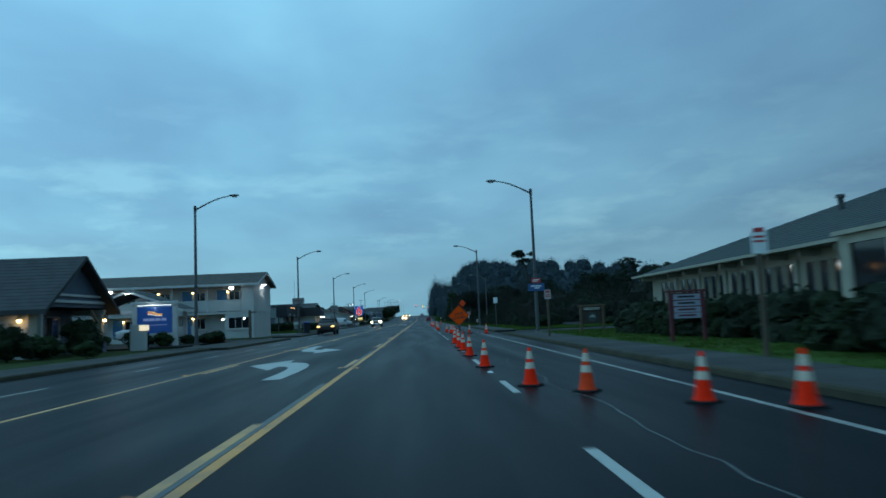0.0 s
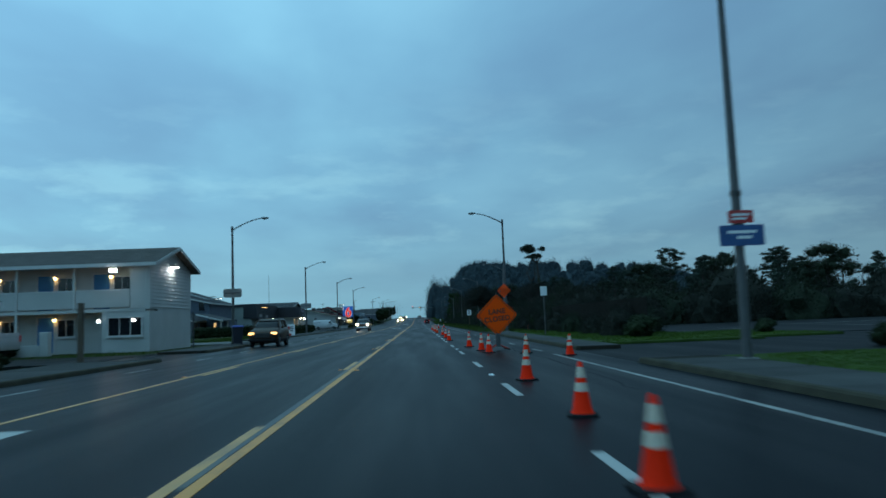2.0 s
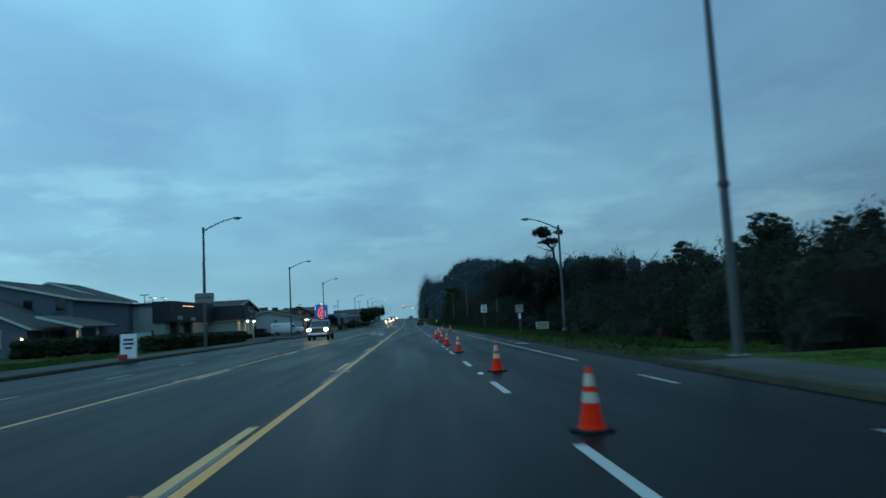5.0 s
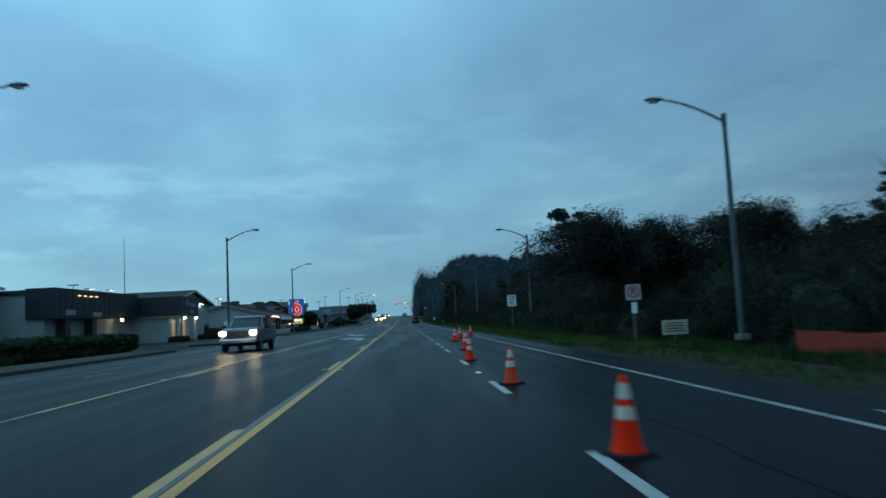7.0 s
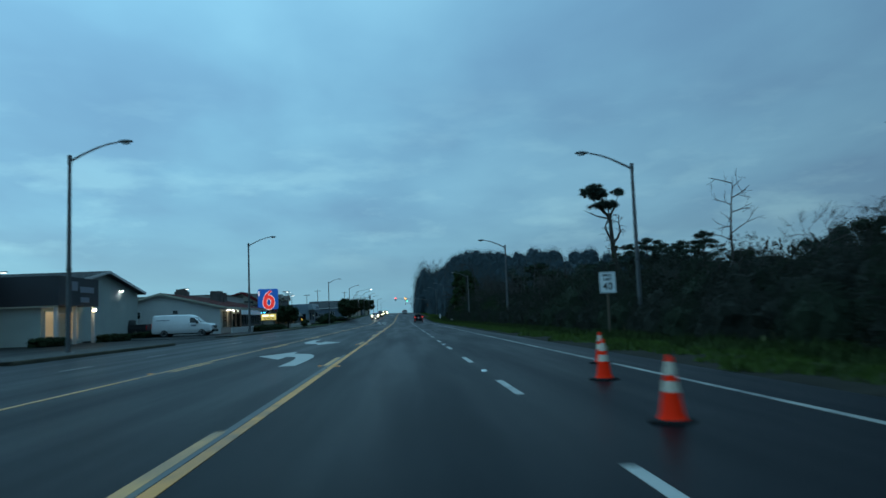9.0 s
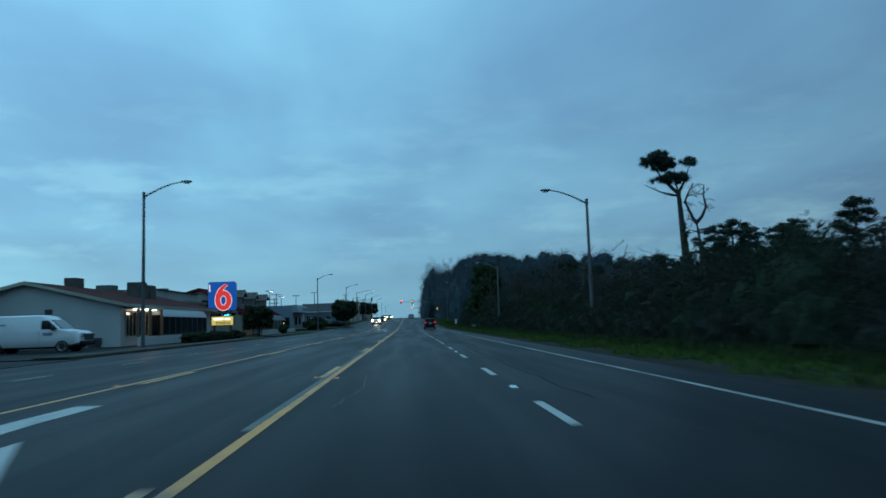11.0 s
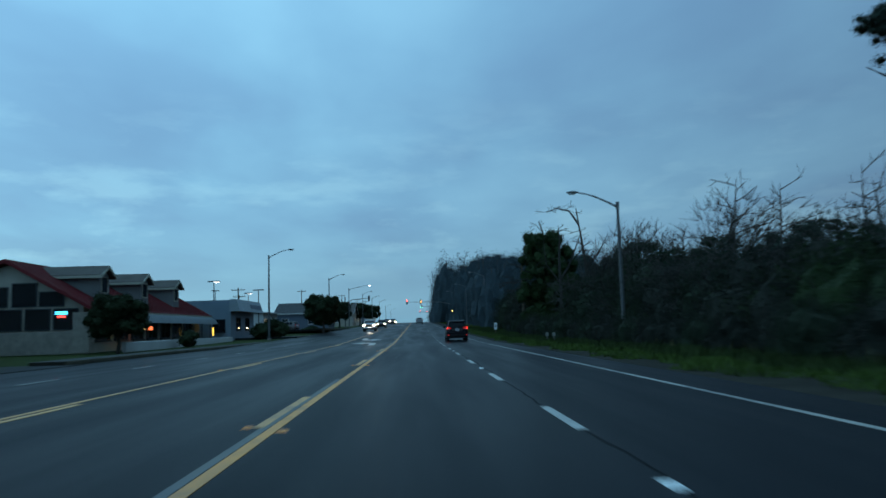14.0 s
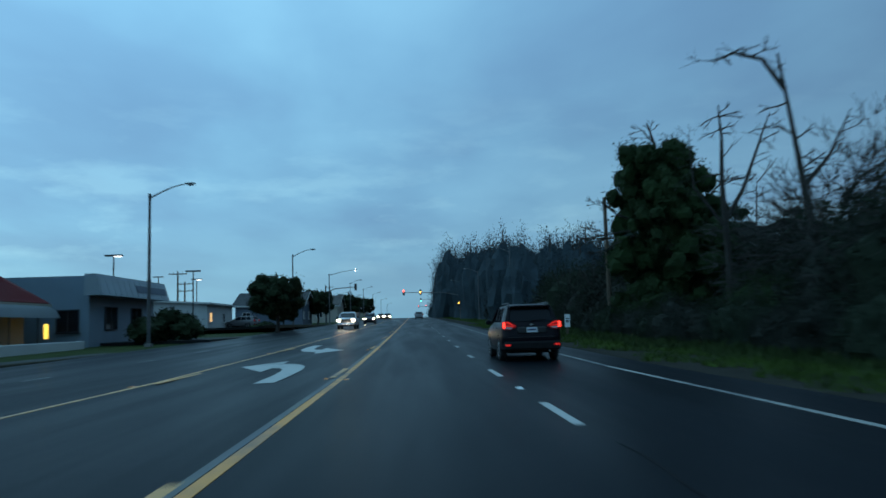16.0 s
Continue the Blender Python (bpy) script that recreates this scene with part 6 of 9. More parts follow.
def lobby():
    """The office: steep gable roof reaching forward over an open porch."""
    t = thing("motel_lobby", "low dark-roofed motel office with a timbered open porch gable", "building")
    x0, xb, x1, y0, y1 = -37.0, -18.9, -17.2, 40.3, 48.9
    ym, ze, zr = 44.6, 2.35, 4.85
    wall_box(t, x0, xb, y0 + 0.4, y1 - 0.4, ze, WALL_BLUEGREY, 0.2)
    gable_roof("roof", t, x0, x1, y0, y1, ze, zr, "x", ROOF_GREY, 0.55, 0.2)
    part("gable_wall", Geo().rings([[(x, y0, ze + 0.05), (x, ym, zr - 0.05), (x, y1, ze + 0.05)] for x in (x1 - 0.2, x1)]), WALL_BLUEGREY, t)
    for z, h in ((2.62, 0.14), (2.95, 0.12)):
        w = (zr - z) / (zr - ze) * 4.3
        part("tie_beam", Geo().box(x1, x1 + 0.1, ym - w, ym + w, z, z + h), TRIM_WHITE, t)
    part("porch_beam", Geo().box(xb, x1 - 0.02, y0 + 0.1, y0 + 0.4, 2.05, 2.34), TRIM_WHITE, t)
    part("porch_beam", Geo().box(xb, x1 - 0.02, y1 - 0.4, y1 - 0.1, 2.05, 2.34), TRIM_WHITE, t)
    for y in (y0 + 0.1, y1 - 0.55):
        p = part("porch_post", Geo().box(x1 - 0.5, x1 - 0.1, y, y + 0.4, -0.05, 2.05, 0.02), TRIM_CREAM, t)
        part("post_base", Geo().box(x1 - 0.62, x1 + 0.02, y - 0.12, y + 0.52, -0.06, 0.55, 0.03), WALL_BLUEGREY, p)
        part("knee_brace", Geo().tube([(x1 - 0.3, y + 0.2, 1.5), (x1 - 0.3, ym + (y + 0.2 - ym) * 0.7, 2.3)], 0.08, 4), TRIM_CREAM, p)
    door(t, face_east(xb + 0.012, 43.0, 0.02), 0.95, 2.05, DOOR_BLUE, TRIM_WHITE)
    window(t, face_east(xb + 0.012, 45.0, 0.8), 1.7, 1.2, TRIM_WHITE, GLASS_DARK, 1)
    for xx in (-35, -32, -28, -23):
        window(t, face_south(xx, y0 + 0.388, 0.8), 1.5, 1.1, TRIM_WHITE, GLASS_DARK, 1)
    part("side_wall", Geo().box(xb, x1 - 0.02, y0 + 0.42, y0 + 0.56, -0.05, 2.04), WALL_SIDING, t, "pale siding beside the porch")
    for k in range(9):
        part("siding_board", Geo().box(xb - 2.2, x1 - 0.02, y0 + 0.372, y0 + 0.398, 0.12 + 0.21 * k, 0.32 + 0.21 * k, 0.006), WALL_SIDING, t)
    wall_lamp(t, face_south(-18.15, y0 + 0.36, 1.78), LAMP_WARM, 5, WARM)
    wall_lamp(t, face_east(x1 - 0.09, 48.5, 1.75), LAMP_WARM, 4, WARM)
    # little gable of the drive-through behind the sign, its barge boards pale
    c = thing("drive_canopy", "small gabled drive-through canopy with pale barge boards", "canopy")
    gable_roof("roof", c, -22.6, -16.2, 59.2, 63.0, 2.45, 3.75, "y", ROOF_GREY, 0.3, 0.12, TRIM_WHITE)
    for x in (-22.3, -16.8):
        for y in (59.3, 62.6):
            part("post", Geo().box(x, x + 0.25, y, y + 0.25, -0.05, 2.5), TRIM_WHITE, c)
    part("tie_beam", Geo().box(-22.3, -16.55, 59.3, 59.5, 2.28, 2.46), TRIM_WHITE, c)
    fl = part("flood_lamp", Geo().box(-19.55, -19.2, 58.7, 58.85, 3.62, 3.74, 0.02), GALV, c, "lit flood lamp at the gable top")
    part("flood_glass", Geo().box(-19.52, -19.23, 58.72, 58.83, 3.595, 3.618), LAMP_COOL, fl)
    lamp_light(-19.4, 58.6, 3.45, 14, COOL)


lobby()


def motel_sign():
    """The blue sign board in its white frame."""
    t = thing("motel_sign", "blue motel sign with a sunrise shape in a white frame", "sign board", pose(-16.15, 54.0, 0, 0, 0, 4))
    for x in (-1.22, 1.22):
        part("post", Geo().box(x - 0.14, x + 0.14, -0.16, 0.16, -0.05, 2.60, 0.02), TRIM_WHITE, t)
    hd = part("header", Geo().box(-1.42, 1.42, -0.2, 0.2, 2.602, 2.82, 0.03), TRIM_WHITE, t)
    part("strip_lamp", Geo().box(-1.0, 1.0, -0.16, -0.06, 2.575, 2.60), glow("strip_light", (0.8, 0.92, 1.0), 2.5), hd, "lit strip lamp under the header")
    f = part("sign_face", Geo().box(-1.06, 1.06, -0.10, 0.10, 0.85, 2.50, 0.02), mat("lit_blue_panel", (0.010, 0.05, 0.20), 0.35, 0.15, 1, 0.0, emit=(0.008, 0.10, 0.42), power=0.16), t, "deep blue panel")
    for k, (c, z) in enumerate((((0.9, 0.55, 0.08), 2.10), ((0.85, 0.25, 0.05), 2.03), ((0.75, 0.72, 0.6), 1.96))):
        pts = [(-0.42 + 0.085 * i, z + 0.08 * math.sin(1.1 + 0.42 * i) * (1 - k * 0.2)) for i in range(11)]
        up = [(x, zz + 0.04) for x, zz in pts[::-1]]
        part("sun_band", Geo().plate(pts + up, pose(0, -0.108, 0), 0.012), mat("sun_band_%d" % k, c, 0.4, 0.05, 2, 0.0, emit=c, power=0.8), f)
    for x, z, w, h in ((-0.52, 1.70, 0.34, 0.17), (-0.16, 1.70, 0.3, 0.17), (0.2, 1.70, 0.3, 0.17), (0.55, 1.70, 0.3, 0.17), (0.1, 1.36, 1.3, 0.04)):
        part("writing", Geo().box(x - w / 2, x + w / 2, -0.112, -0.101, z - h / 2, z + h / 2), mat("lit_white_bar", (0.3, 0.34, 0.5), 0.4, 0.05, 2, 0.0, emit=(0.3, 0.4, 0.8), power=0.2), f)
    part("lower_rail", Geo().box(-1.08, 1.08, -0.1, 0.1, 0.70, 0.82, 0.02), TRIM_WHITE, t)
    lamp_light(-16.2, 53.5, 2.5, 6, COOL)
    # little pier with a lit rate plate
    t2 = thing("rate_sign", "white masonry pier with a small lit plate", "sign board", pose(-15.1, 47.6, 0, 0, 0, 6))
    part("pier", Geo().box(-0.40, 0.40, -0.25, 0.25, -0.05, 1.40, 0.03), WALL_WHITE, t2)
    part("lit_plate", Geo().box(0.10, 0.60, -0.29, -0.252, 1.05, 1.34), glow("plate_light", (1.0, 0.86, 0.6), 0.8), t2)


motel_sign()


def slate_house():
    t = thing("slate_house", "two-storey slate-blue house with white windows and gables", "house")
    x0, x1, y0, y1 = -45.0, -27.6, 146, 160
    wall_box(t, x0, x1, y0, y1, 4.6, WALL_BLUEGREY, 0.2, gable="y", zr=6.8)
    gable_roof("roof", t, x0, x1, y0, y1, 4.6, 6.8, "y", ROOF_GREY, 0.4, 0.14, TRIM_WHITE)
    gable_roof("rear_roof", t, -41, -29.5, 160.8, 168, 5.0, 7.0, "y", ROOF_GREY, 0.4, 0.14, TRIM_WHITE)
    wall_box(t, -41, -29.5, 160.05, 168, 5.0, WALL_BLUEGREY, 0.2, gable="y", zr=6.95)
    a0, a1, b0, b1 = -38.2, -27.9, 138.0, 145.98
    wall_box(t, a0, a1, b0, b1, 2.2, WALL_BLUEGREY, 0.2, gable="y", zr=4.65)
    gable_roof("roof", t, a0, a1, b0, b1 - 0.5, 2.2, 4.65, "y", ROOF_GREY, 0.4, 0.14, TRIM_WHITE)
    lap_siding(t, "-y", a0, a1, 0.0, 4.5, b0, 0.2, 0.022, WALL_BLUEGREY, lambda x: 2.2 + 2.45 * (1 - abs(x + 33.05) / 5.15))
    for x, w in ((-32.45, 1.05), (-30.95, 1.25)):
        window(t, face_south(x, b0 - 0.03, 0.8), w, 1.3, TRIM_WHITE, GLASS_DARK, 1, 1)
    for x in (-31.6, -29.0):
        window(t, face_south(x, y0 - 0.012, 3.55), 0.85, 1.2, WALL_BLUEGREY, GLASS_DARK, 0)
    # porch beside the wing
    part("porch_roof", Geo().rings([[(-27.5, y, 2.95), (-24.2, y, 2.0), (-24.2, y, 2.14), (-27.5, y, 3.1)] for y in (138.6, 147.0)]), ROOF_GREY, t)
    part("porch_fascia", Geo().rings([[(-27.5, y, 2.88), (-24.2, y, 1.93), (-24.2, y, 2.12), (-27.5, y, 3.08)] for y in (138.5, 138.59)]), TRIM_WHITE, t)
    part("porch_wall", Geo().box(-27.6, -25.2, 144.0, 152, -0.1, 2.3), WALL_BLUEGREY, t)
    for y in (138.8, 142.6):
        part("porch_post", Geo().box(-24.6, -24.45, y, y + 0.15, -0.05, 2.0), TRIM_WHITE, t)
    window(t, face_south(-26.6, 143.98, 1.2), 0.4, 0.7, TRIM_WHITE, GLASS_LIT, 0)
    door(t, face_east(a1 + 0.01, 141.0, 0.05), 0.9, 2.0, DOOR_BLUE, TRIM_WHITE)
    wall_lamp(t, face_south(-28.2, b0 - 0.04, 1.35), LAMP_WARM, 2, WARM)
    # flat-roofed garage wing
    wall_box(t, -48, -38.4, 137.4, 146, 2.75, WALL_BLUEGREY, 0.2)
    part("flat_roof", Geo().box(-48.2, -37.0, 137.1, 145.9, 2.752, 3.45), WALL_BLUEGREY, t)
    part("roof_trim", Geo().box(-48.2, -37.0, 137.02, 137.09, 2.66, 2.86), TRIM_WHITE, t)
    part("garage_door", Geo().box(-42.5, -39.2, 137.34, 137.39, 0.0, 2.2), TRIM_CREAM, t, "pale garage door")


slate_house()


def shop():
    """Long pale workshop with a black sign fascia along the road and a lit entrance."""
    t = thing("workshop_building", "long pale mint workshop with a black fascia and lit doorway", "building")
    x0, x1, y0, y1 = -52.0, -26.2, 167.6, 190.0
    wall_box(t, x0, x1, y0, y1, 4.55, WALL_MINT, 0.25)
    part("flat_roof", Geo().box(x0 - 0.2, x1 + 0.1, y0 - 0.2, y1 + 0.2, 4.552, 4.72), ROOF_GREY, t)
    # black fascia hung along the road side
    fa = part("fascia_panel", Geo().box(x1 + 0.102, x1 + 0.9, y0 - 0.3, 187.6, 2.5, 4.85), WALL_DARK, t, "black sign fascia")
    part("fascia_return", Geo().box(x1 - 1.2, x1 + 0.1, y0 - 0.3, y0 - 0.204, 2.5, 4.85), WALL_DARK, t)
    part("roof_edge", Geo().box(-52.2, x1 - 1.21, y0 - 0.28, y0 - 0.204, 4.45, 4.74), WALL_DARK, t)
    for y in np.arange(y0 + 0.6, 187.4, 1.22):
        part("fascia_batten", Geo().box(x1 + 0.9, x1 + 0.925, y, y + 0.05, 2.52, 4.83), WALL_DARK, fa)
    for k in range(4):
        part("small_spot", Geo().box(x1 + 0.93, x1 + 1.0, 171.8 + k * 1.3, 172.2 + k * 1.3, 4.30, 4.38), glow("small_spot_light", (1.0, 0.55, 0.25), 2.5), fa, "small lit spot")
    for y, pz in ((170.2, 2.75), (176.0, 2.62)):
        pl = part("pier", Geo().box(x1 + 0.25, x1 + 0.75, y - 0.55, y + 0.55, -0.05, 2.49), WALL_DARK, t)
        part("pier_plate", Geo().box(x1 + 0.93, x1 + 0.99, y - 1.0, y + 1.0, pz, pz + 0.42), mat("grey_plate", (0.25, 0.27, 0.27)), pl, "pale sign plate")
    # entrance block with its own fascia
    e0, e1, f0, f1 = -30.0, -22.6, 187.8, 195.2
    wall_box(t, e0, e1, f0 + 0.3, f1, 3.9, WALL_MINT, 0.2)
    part("fascia_panel", Geo().box(e0, e1 + 1.2, f0 - 0.1, f1 - 0.3, 2.62, 4.55), WALL_DARK, t, "black sign fascia over the entrance")
    part("fascia_drip", Geo().box(x1 + 0.95, e1 + 1.22, f0 - 0.14, f0 - 0.102, 2.50, 2.60), TRIM_CREAM, t)
    for y, z, w, h in ((190.4, 3.95, 1.0, 0.62), (192.6, 3.75, 2.6, 0.42), (192.2, 3.05, 1.6, 0.36)):
        part("shop_sign", Geo().box(e1 + 1.205, e1 + 1.24, y - w / 2, y + w / 2, z - h / 2, z + h / 2, 0.01), mat("grey_sign", (0.16, 0.18, 0.22), 0.5, 0.1), t, "grey sign panel")
    window(t, face_east(e1 + 0.012, 188.6, 0.3), 1.5, 2.0, TRIM_WHITE, GLASS_DIM, 0)
    window(t, face_east(e1 + 0.012, 192.8, 0.3), 1.5, 2.0, TRIM_WHITE, GLASS_DIM, 0)
    door(t, face_east(e1 + 0.012, 190.9, 0.02), 1.1, 2.1, mat("lit_door", (0.5, 0.42, 0.3), 0.5, 0.1), TRIM_WHITE)
    for y in (188.0, 191.2, 194.6):
        part("porch_column", Geo().box(e1 + 0.85, e1 + 1.05, y - 0.1, y + 0.1, -0.05, 2.62), TRIM_WHITE, t)
    for x, y, p in ((x1 + 0.95, 182.6, 16), (e1 + 1.15, 189.6, 12), (e1 + 1.15, 194.4, 12)):
        l = part("flood_lamp", Geo().box(x - 0.14, x + 0.14, y - 0.1, y + 0.1, 2.26, 2.46, 0.02), GALV, t, "lit flood lamp")
        part("flood_glass", Geo().box(x - 0.12, x + 0.12, y - 0.12, y - 0.102, 2.29, 2.43), glow("flood_warm", (1.0, 0.93, 0.66), 30), l)
        lamp_light(x + 0.1, y - 0.35, 2.2, p, (1.0, 0.9, 0.62))
    # gabled hall behind
    wall_box(t, -52, -24.6, 196.0, 215.0, 4.3, WALL_MINT, 0.2, gable="x", zr=5.75)
    gable_roof("rear_roof", t, -52, -24.6, 196.0, 215.0, 4.3, 5.75, "x", ROOF_GREY, 0.6, 0.16, TRIM_WHITE)
    fl = part("flood_lamp", Geo().box(-24.58, -24.3, 209.6, 210.0, 4.3, 4.42, 0.02), GALV, t, "lit flood lamp")
    part("flood_glass", Geo().box(-24.56, -24.32, 209.65, 209.95, 4.275, 4.298), LAMP_COOL, fl)
    part("aerial", Geo().tube([(-27.0, 189, 4.7), (-27.0, 189, 10.8)], [0.05, 0.02], 6), GALV, t, "thin aerial mast")


shop()


def white_house():
    """White gabled office with an entrance and a glazed sun room on the road side."""
    t = thing("white_office", "white gabled motel office with red-brown roof and rounded glass sun room", "building")
    x0, x1, y0, y1 = -29.0, -17.9, 218.5, 243.0
    BT = mat("brown_tile_roof", (0.095, 0.030, 0.028), 0.95, 0.3, 1.5, 0.3, spec=0.1)
    wall_box(t, x0, x1, y0, y1, 2.75, WALL_WHITE, 0.2, gable="y", zr=4.2)
    gable_roof("roof", t, x0, x1, y0, y1, 2.75, 4.2, "y", BT, 0.55, 0.16, TRIM_CREAM)
    window(t, face_south(-26.1, y0 - 0.012, 1.75), 0.7, 0.8, TRIM_WHITE, GLASS_DARK, 0)
    part("gable_vent", Geo().box(-22.4, -21.95, y0 - 0.03, y0 - 0.004, 2.2, 2.55), DARK_STEEL, t)
    part("meter_box", Geo().box(-19.8, -19.0, y0 - 0.25, y0 - 0.004, 0.15, 0.65, 0.02), DARK_STEEL, t)
    part("chimney", Geo().box(-23.7, -22.9, 224.8, 226.4, 3.7, 4.95, 0.03), ROOF_BROWN, t)
    for y in (231.8, 234.2):
        part("chimney", Geo().box(-21.7, -20.6, y, y + 1.6, 3.2, 4.9 if y < 233 else 4.75, 0.06), mat("dark_flint_wall", (0.06, 0.055, 0.052), 0.9, 0.4, 2.5, 0.4, fine=15), t, "broad dark masonry chimney")
    # entrance with ceiling lamps
    part("entrance_soffit", Geo().box(x1 + 0.002, x1 + 1.0, y0 + 0.6, 224.4, 2.46, 2.56), TRIM_WHITE, t)
    for y in (220.0, 221.7, 223.4):
        part("soffit_lamp", Geo().box(x1 + 0.3, x1 + 0.6, y, y + 0.4, 2.40, 2.455), glow("soffit_light", (1.0, 0.97, 0.85), 9), t)
    lamp_light(x1 + 0.6, 221.8, 2.2, 9, (1, 0.9, 0.72))
    for y in (219.3, 222.0):
        window(t, face_east(x1 + 0.012, y, 0.65), 2.2, 1.7, TRIM_CREAM, GLASS_DARK, 2, sill=False)
    for y in (219.0, 221.6, 224.2):
        part("entrance_post", Geo().box(x1 + 0.8, x1 + 0.95, y, y + 0.15, 0.62, 2.46), WOOD_DARK, t)
    part("low_wall", Geo().box(x1 + 0.9, x1 + 1.1, y0 + 0.4, 237.8, -0.05, 0.62, 0.02), WALL_WHITE, t, "low white wall")
    # sun room: curved glazed roof on dark glass walls
    s0, s1, xs = 224.6, 237.6, x1 + 0.85
    prof = [(x1 + 0.01, 2.72), (x1 + 0.3, 2.66), (x1 + 0.6, 2.5), (xs, 2.2), (xs + 0.06, 1.98), (xs + 0.02, 1.98), (xs - 0.05, 2.18), (x1 + 0.56, 2.44), (x1 + 0.28, 2.59), (x1 + 0.01, 2.65)]
    AW = mat("pale_polycarbonate", (0.30, 0.36, 0.38), 0.3, 0.15, 1, 0.05)
    aw = part("sunroom_roof", Geo().rings([[(x, y, z) for x, z in prof] for y in np.linspace(s0, s1, 11)]), AW, t, "pale rounded glazing", smooth=50)
    for k in range(14):
        y = s0 + (s1 - s0) * k / 13
        part("glazing_bar", Geo().rings([[(x + 0.012, yy, z + 0.012) for x, z in prof[:5]] + [(x + 0.004, yy, z + 0.002) for x, z in prof[4::-1]] for yy in (y - 0.02, y + 0.02)]), TRIM_CREAM, aw)
    for k in range(8):
        window(t, face_east(xs, s0 + 0.02 + k * (s1 - s0) / 8, 0.64), (s1 - s0) / 8 - 0.02, 1.34, WALL_DARK, GLASS_DARK, 0, sill=False, depth=0.05)
    part("sunroom_end", Geo().box(x1 + 0.02, xs - 0.06, s0 - 0.05, s0 - 0.01, 0.62, 2.1), GLASS_DARK, t)
    part("sunroom_lamp", Geo().box(x1 + 0.4, x1 + 0.6, 225.6, 226.6, 2.36, 2.40), glow("soffit_light", (1.0, 0.97, 0.85), 9), t)
    # long flat-roofed motel blocks behind
    t2 = thing("rear_motel_block", "long two-storey pale motel block with a flat roof", "building")
    wall_box(t2, -60, -36, 232, 246, 4.9, WALL_WHITE, 0.2)
    part("flat_roof", Geo().box(-60.6, -35.4, 231.4, 246.6, 4.902, 5.25), ROOF_BROWN, t2)
    for k in range(5):
        window(t2, face_south(-58 + k * 4, 231.98, 2.9), 1.6, 1.1, TRIM_WHITE, GLASS_DARK, 1)
    t3 = thing("rear_motel_block", "long two-storey pale motel block with a tiled roof", "building")
    wall_box(t3, -60, -38, 262, 300, 5.0, WALL_WHITE, 0.2)
    part("flat_roof", Geo().box(-60.6, -37.2, 261.4, 300.6, 5.002, 5.3), ROOF_BROWN, t3)
    for k in range(8):
        for z in (1.0, 3.4):
            window(t3, face_east(-37.98, 264 + k * 4.4, z), 1.6, 1.1, TRIM_WHITE, GLASS_DARK, 1)


white_house()


def six_sign():
    """The tall blue sign with a red ringed figure shape, and a yellow lit board below."""
    t = thing("motel_roadside_sign", "blue roadside sign with a red looped shape, yellow board below", "sign board", pose(-17.35, 245.4, 0, 0, 0, 3))
    zc, w, h = 4.05, 2.6, 2.72
    BLUE = mat("lit_sign_blue", (0.01, 0.10, 0.42), 0.35, 0.1, 1, 0.0, emit=(0.01, 0.14, 0.60), power=0.28)
    RED = mat("lit_sign_red", (0.6, 0.02, 0.02), 0.35, 0.1, 1, 0.0, emit=(1.0, 0.05, 0.04), power=0.55)
    WHT = mat("lit_sign_white", (0.6, 0.6, 0.6), 0.35, 0.1, 1, 0.0, emit=(1.0, 0.85, 0.8), power=0.62)
    cab = part("cabinet", Geo().plate([(a, zc + b) for a, b in rrect(w, h, 0.22)], Matrix.Identity(4), 0.45), BLUE, t)

    def loop(rx, rz, cx, cz, wid):
        o, i = disc(36, rx + wid, rz + wid, cx, cz), disc(36, rx - wid, rz - wid, cx, cz)
        return o, i
    for wid, d, m in ((0.30, 0.232, WHT), (0.235, 0.245, RED)):
        o, i = loop(0.52, 0.70, 0.12, zc - 0.42, wid)
        g = Geo().rings([[(x, -d + 0.012, z) for x, z in o], [(x, -d, z) for x, z in o], [(x, -d, z) for x, z in i], [(x, -d + 0.012, z) for x, z in i]], close=True)
        part("loop", g, m, cab)
        pts = [(-0.40, zc - 0.40), (-0.36, zc + 0.05), (-0.20, zc + 0.48), (0.08, zc + 0.82), (0.42, zc + 1.10)]
        left, right = [], []
        for k, (x, z) in enumerate(pts):
            ww = wid * (1 - 0.10 * k)
            left.append((x - ww * 0.95, z + ww * 0.3))
            right.append((x + ww * 0.95, z - ww * 0.3))
        part("tail", Geo().plate(left + right[::-1], pose(0, -d + 0.004, 0), 0.012), m, cab)
    part("side_mark", Geo().box(-1.22, -1.08, -0.24, -0.227, zc + 0.45, zc + 1.1), WHT, cab)
    for x in (-0.75, 0.75):
        part("post", Geo().box(x - 0.09, x + 0.09, -0.08, 0.08, -0.05, 2.75), DARK_STEEL, t)
    b = part("message_board", Geo().box(-1.06, 1.1, -0.2, 0.2, 1.22, 2.17, 0.03), DARK_STEEL, t)
    part("lit_panel", Geo().box(-0.98, 1.02, -0.215, -0.202, 1.30, 2.09), glow("yellow_board", (1.0, 0.80, 0.22), 0.55), b, "yellow lit panel")
    for x, z, ww, hh in ((-0.35, 1.88, 0.9, 0.2), (0.5, 1.86, 0.5, 0.16), (0.1, 1.57, 1.4, 0.07), (0.1, 1.42, 1.4, 0.07)):
        part("writing", Geo().box(x - ww / 2, x + ww / 2, -0.222, -0.216, z - hh / 2, z + hh / 2), BLACK_PAINT if z < 1.7 else glow("white_board_text", (1.0, 0.95, 0.75), 1.6), b)
    part("planter", Geo().box(-1.6, 1.6, -0.7, 0.7, -0.05, 0.28, 0.04), CONCRETE, t)


six_sign()


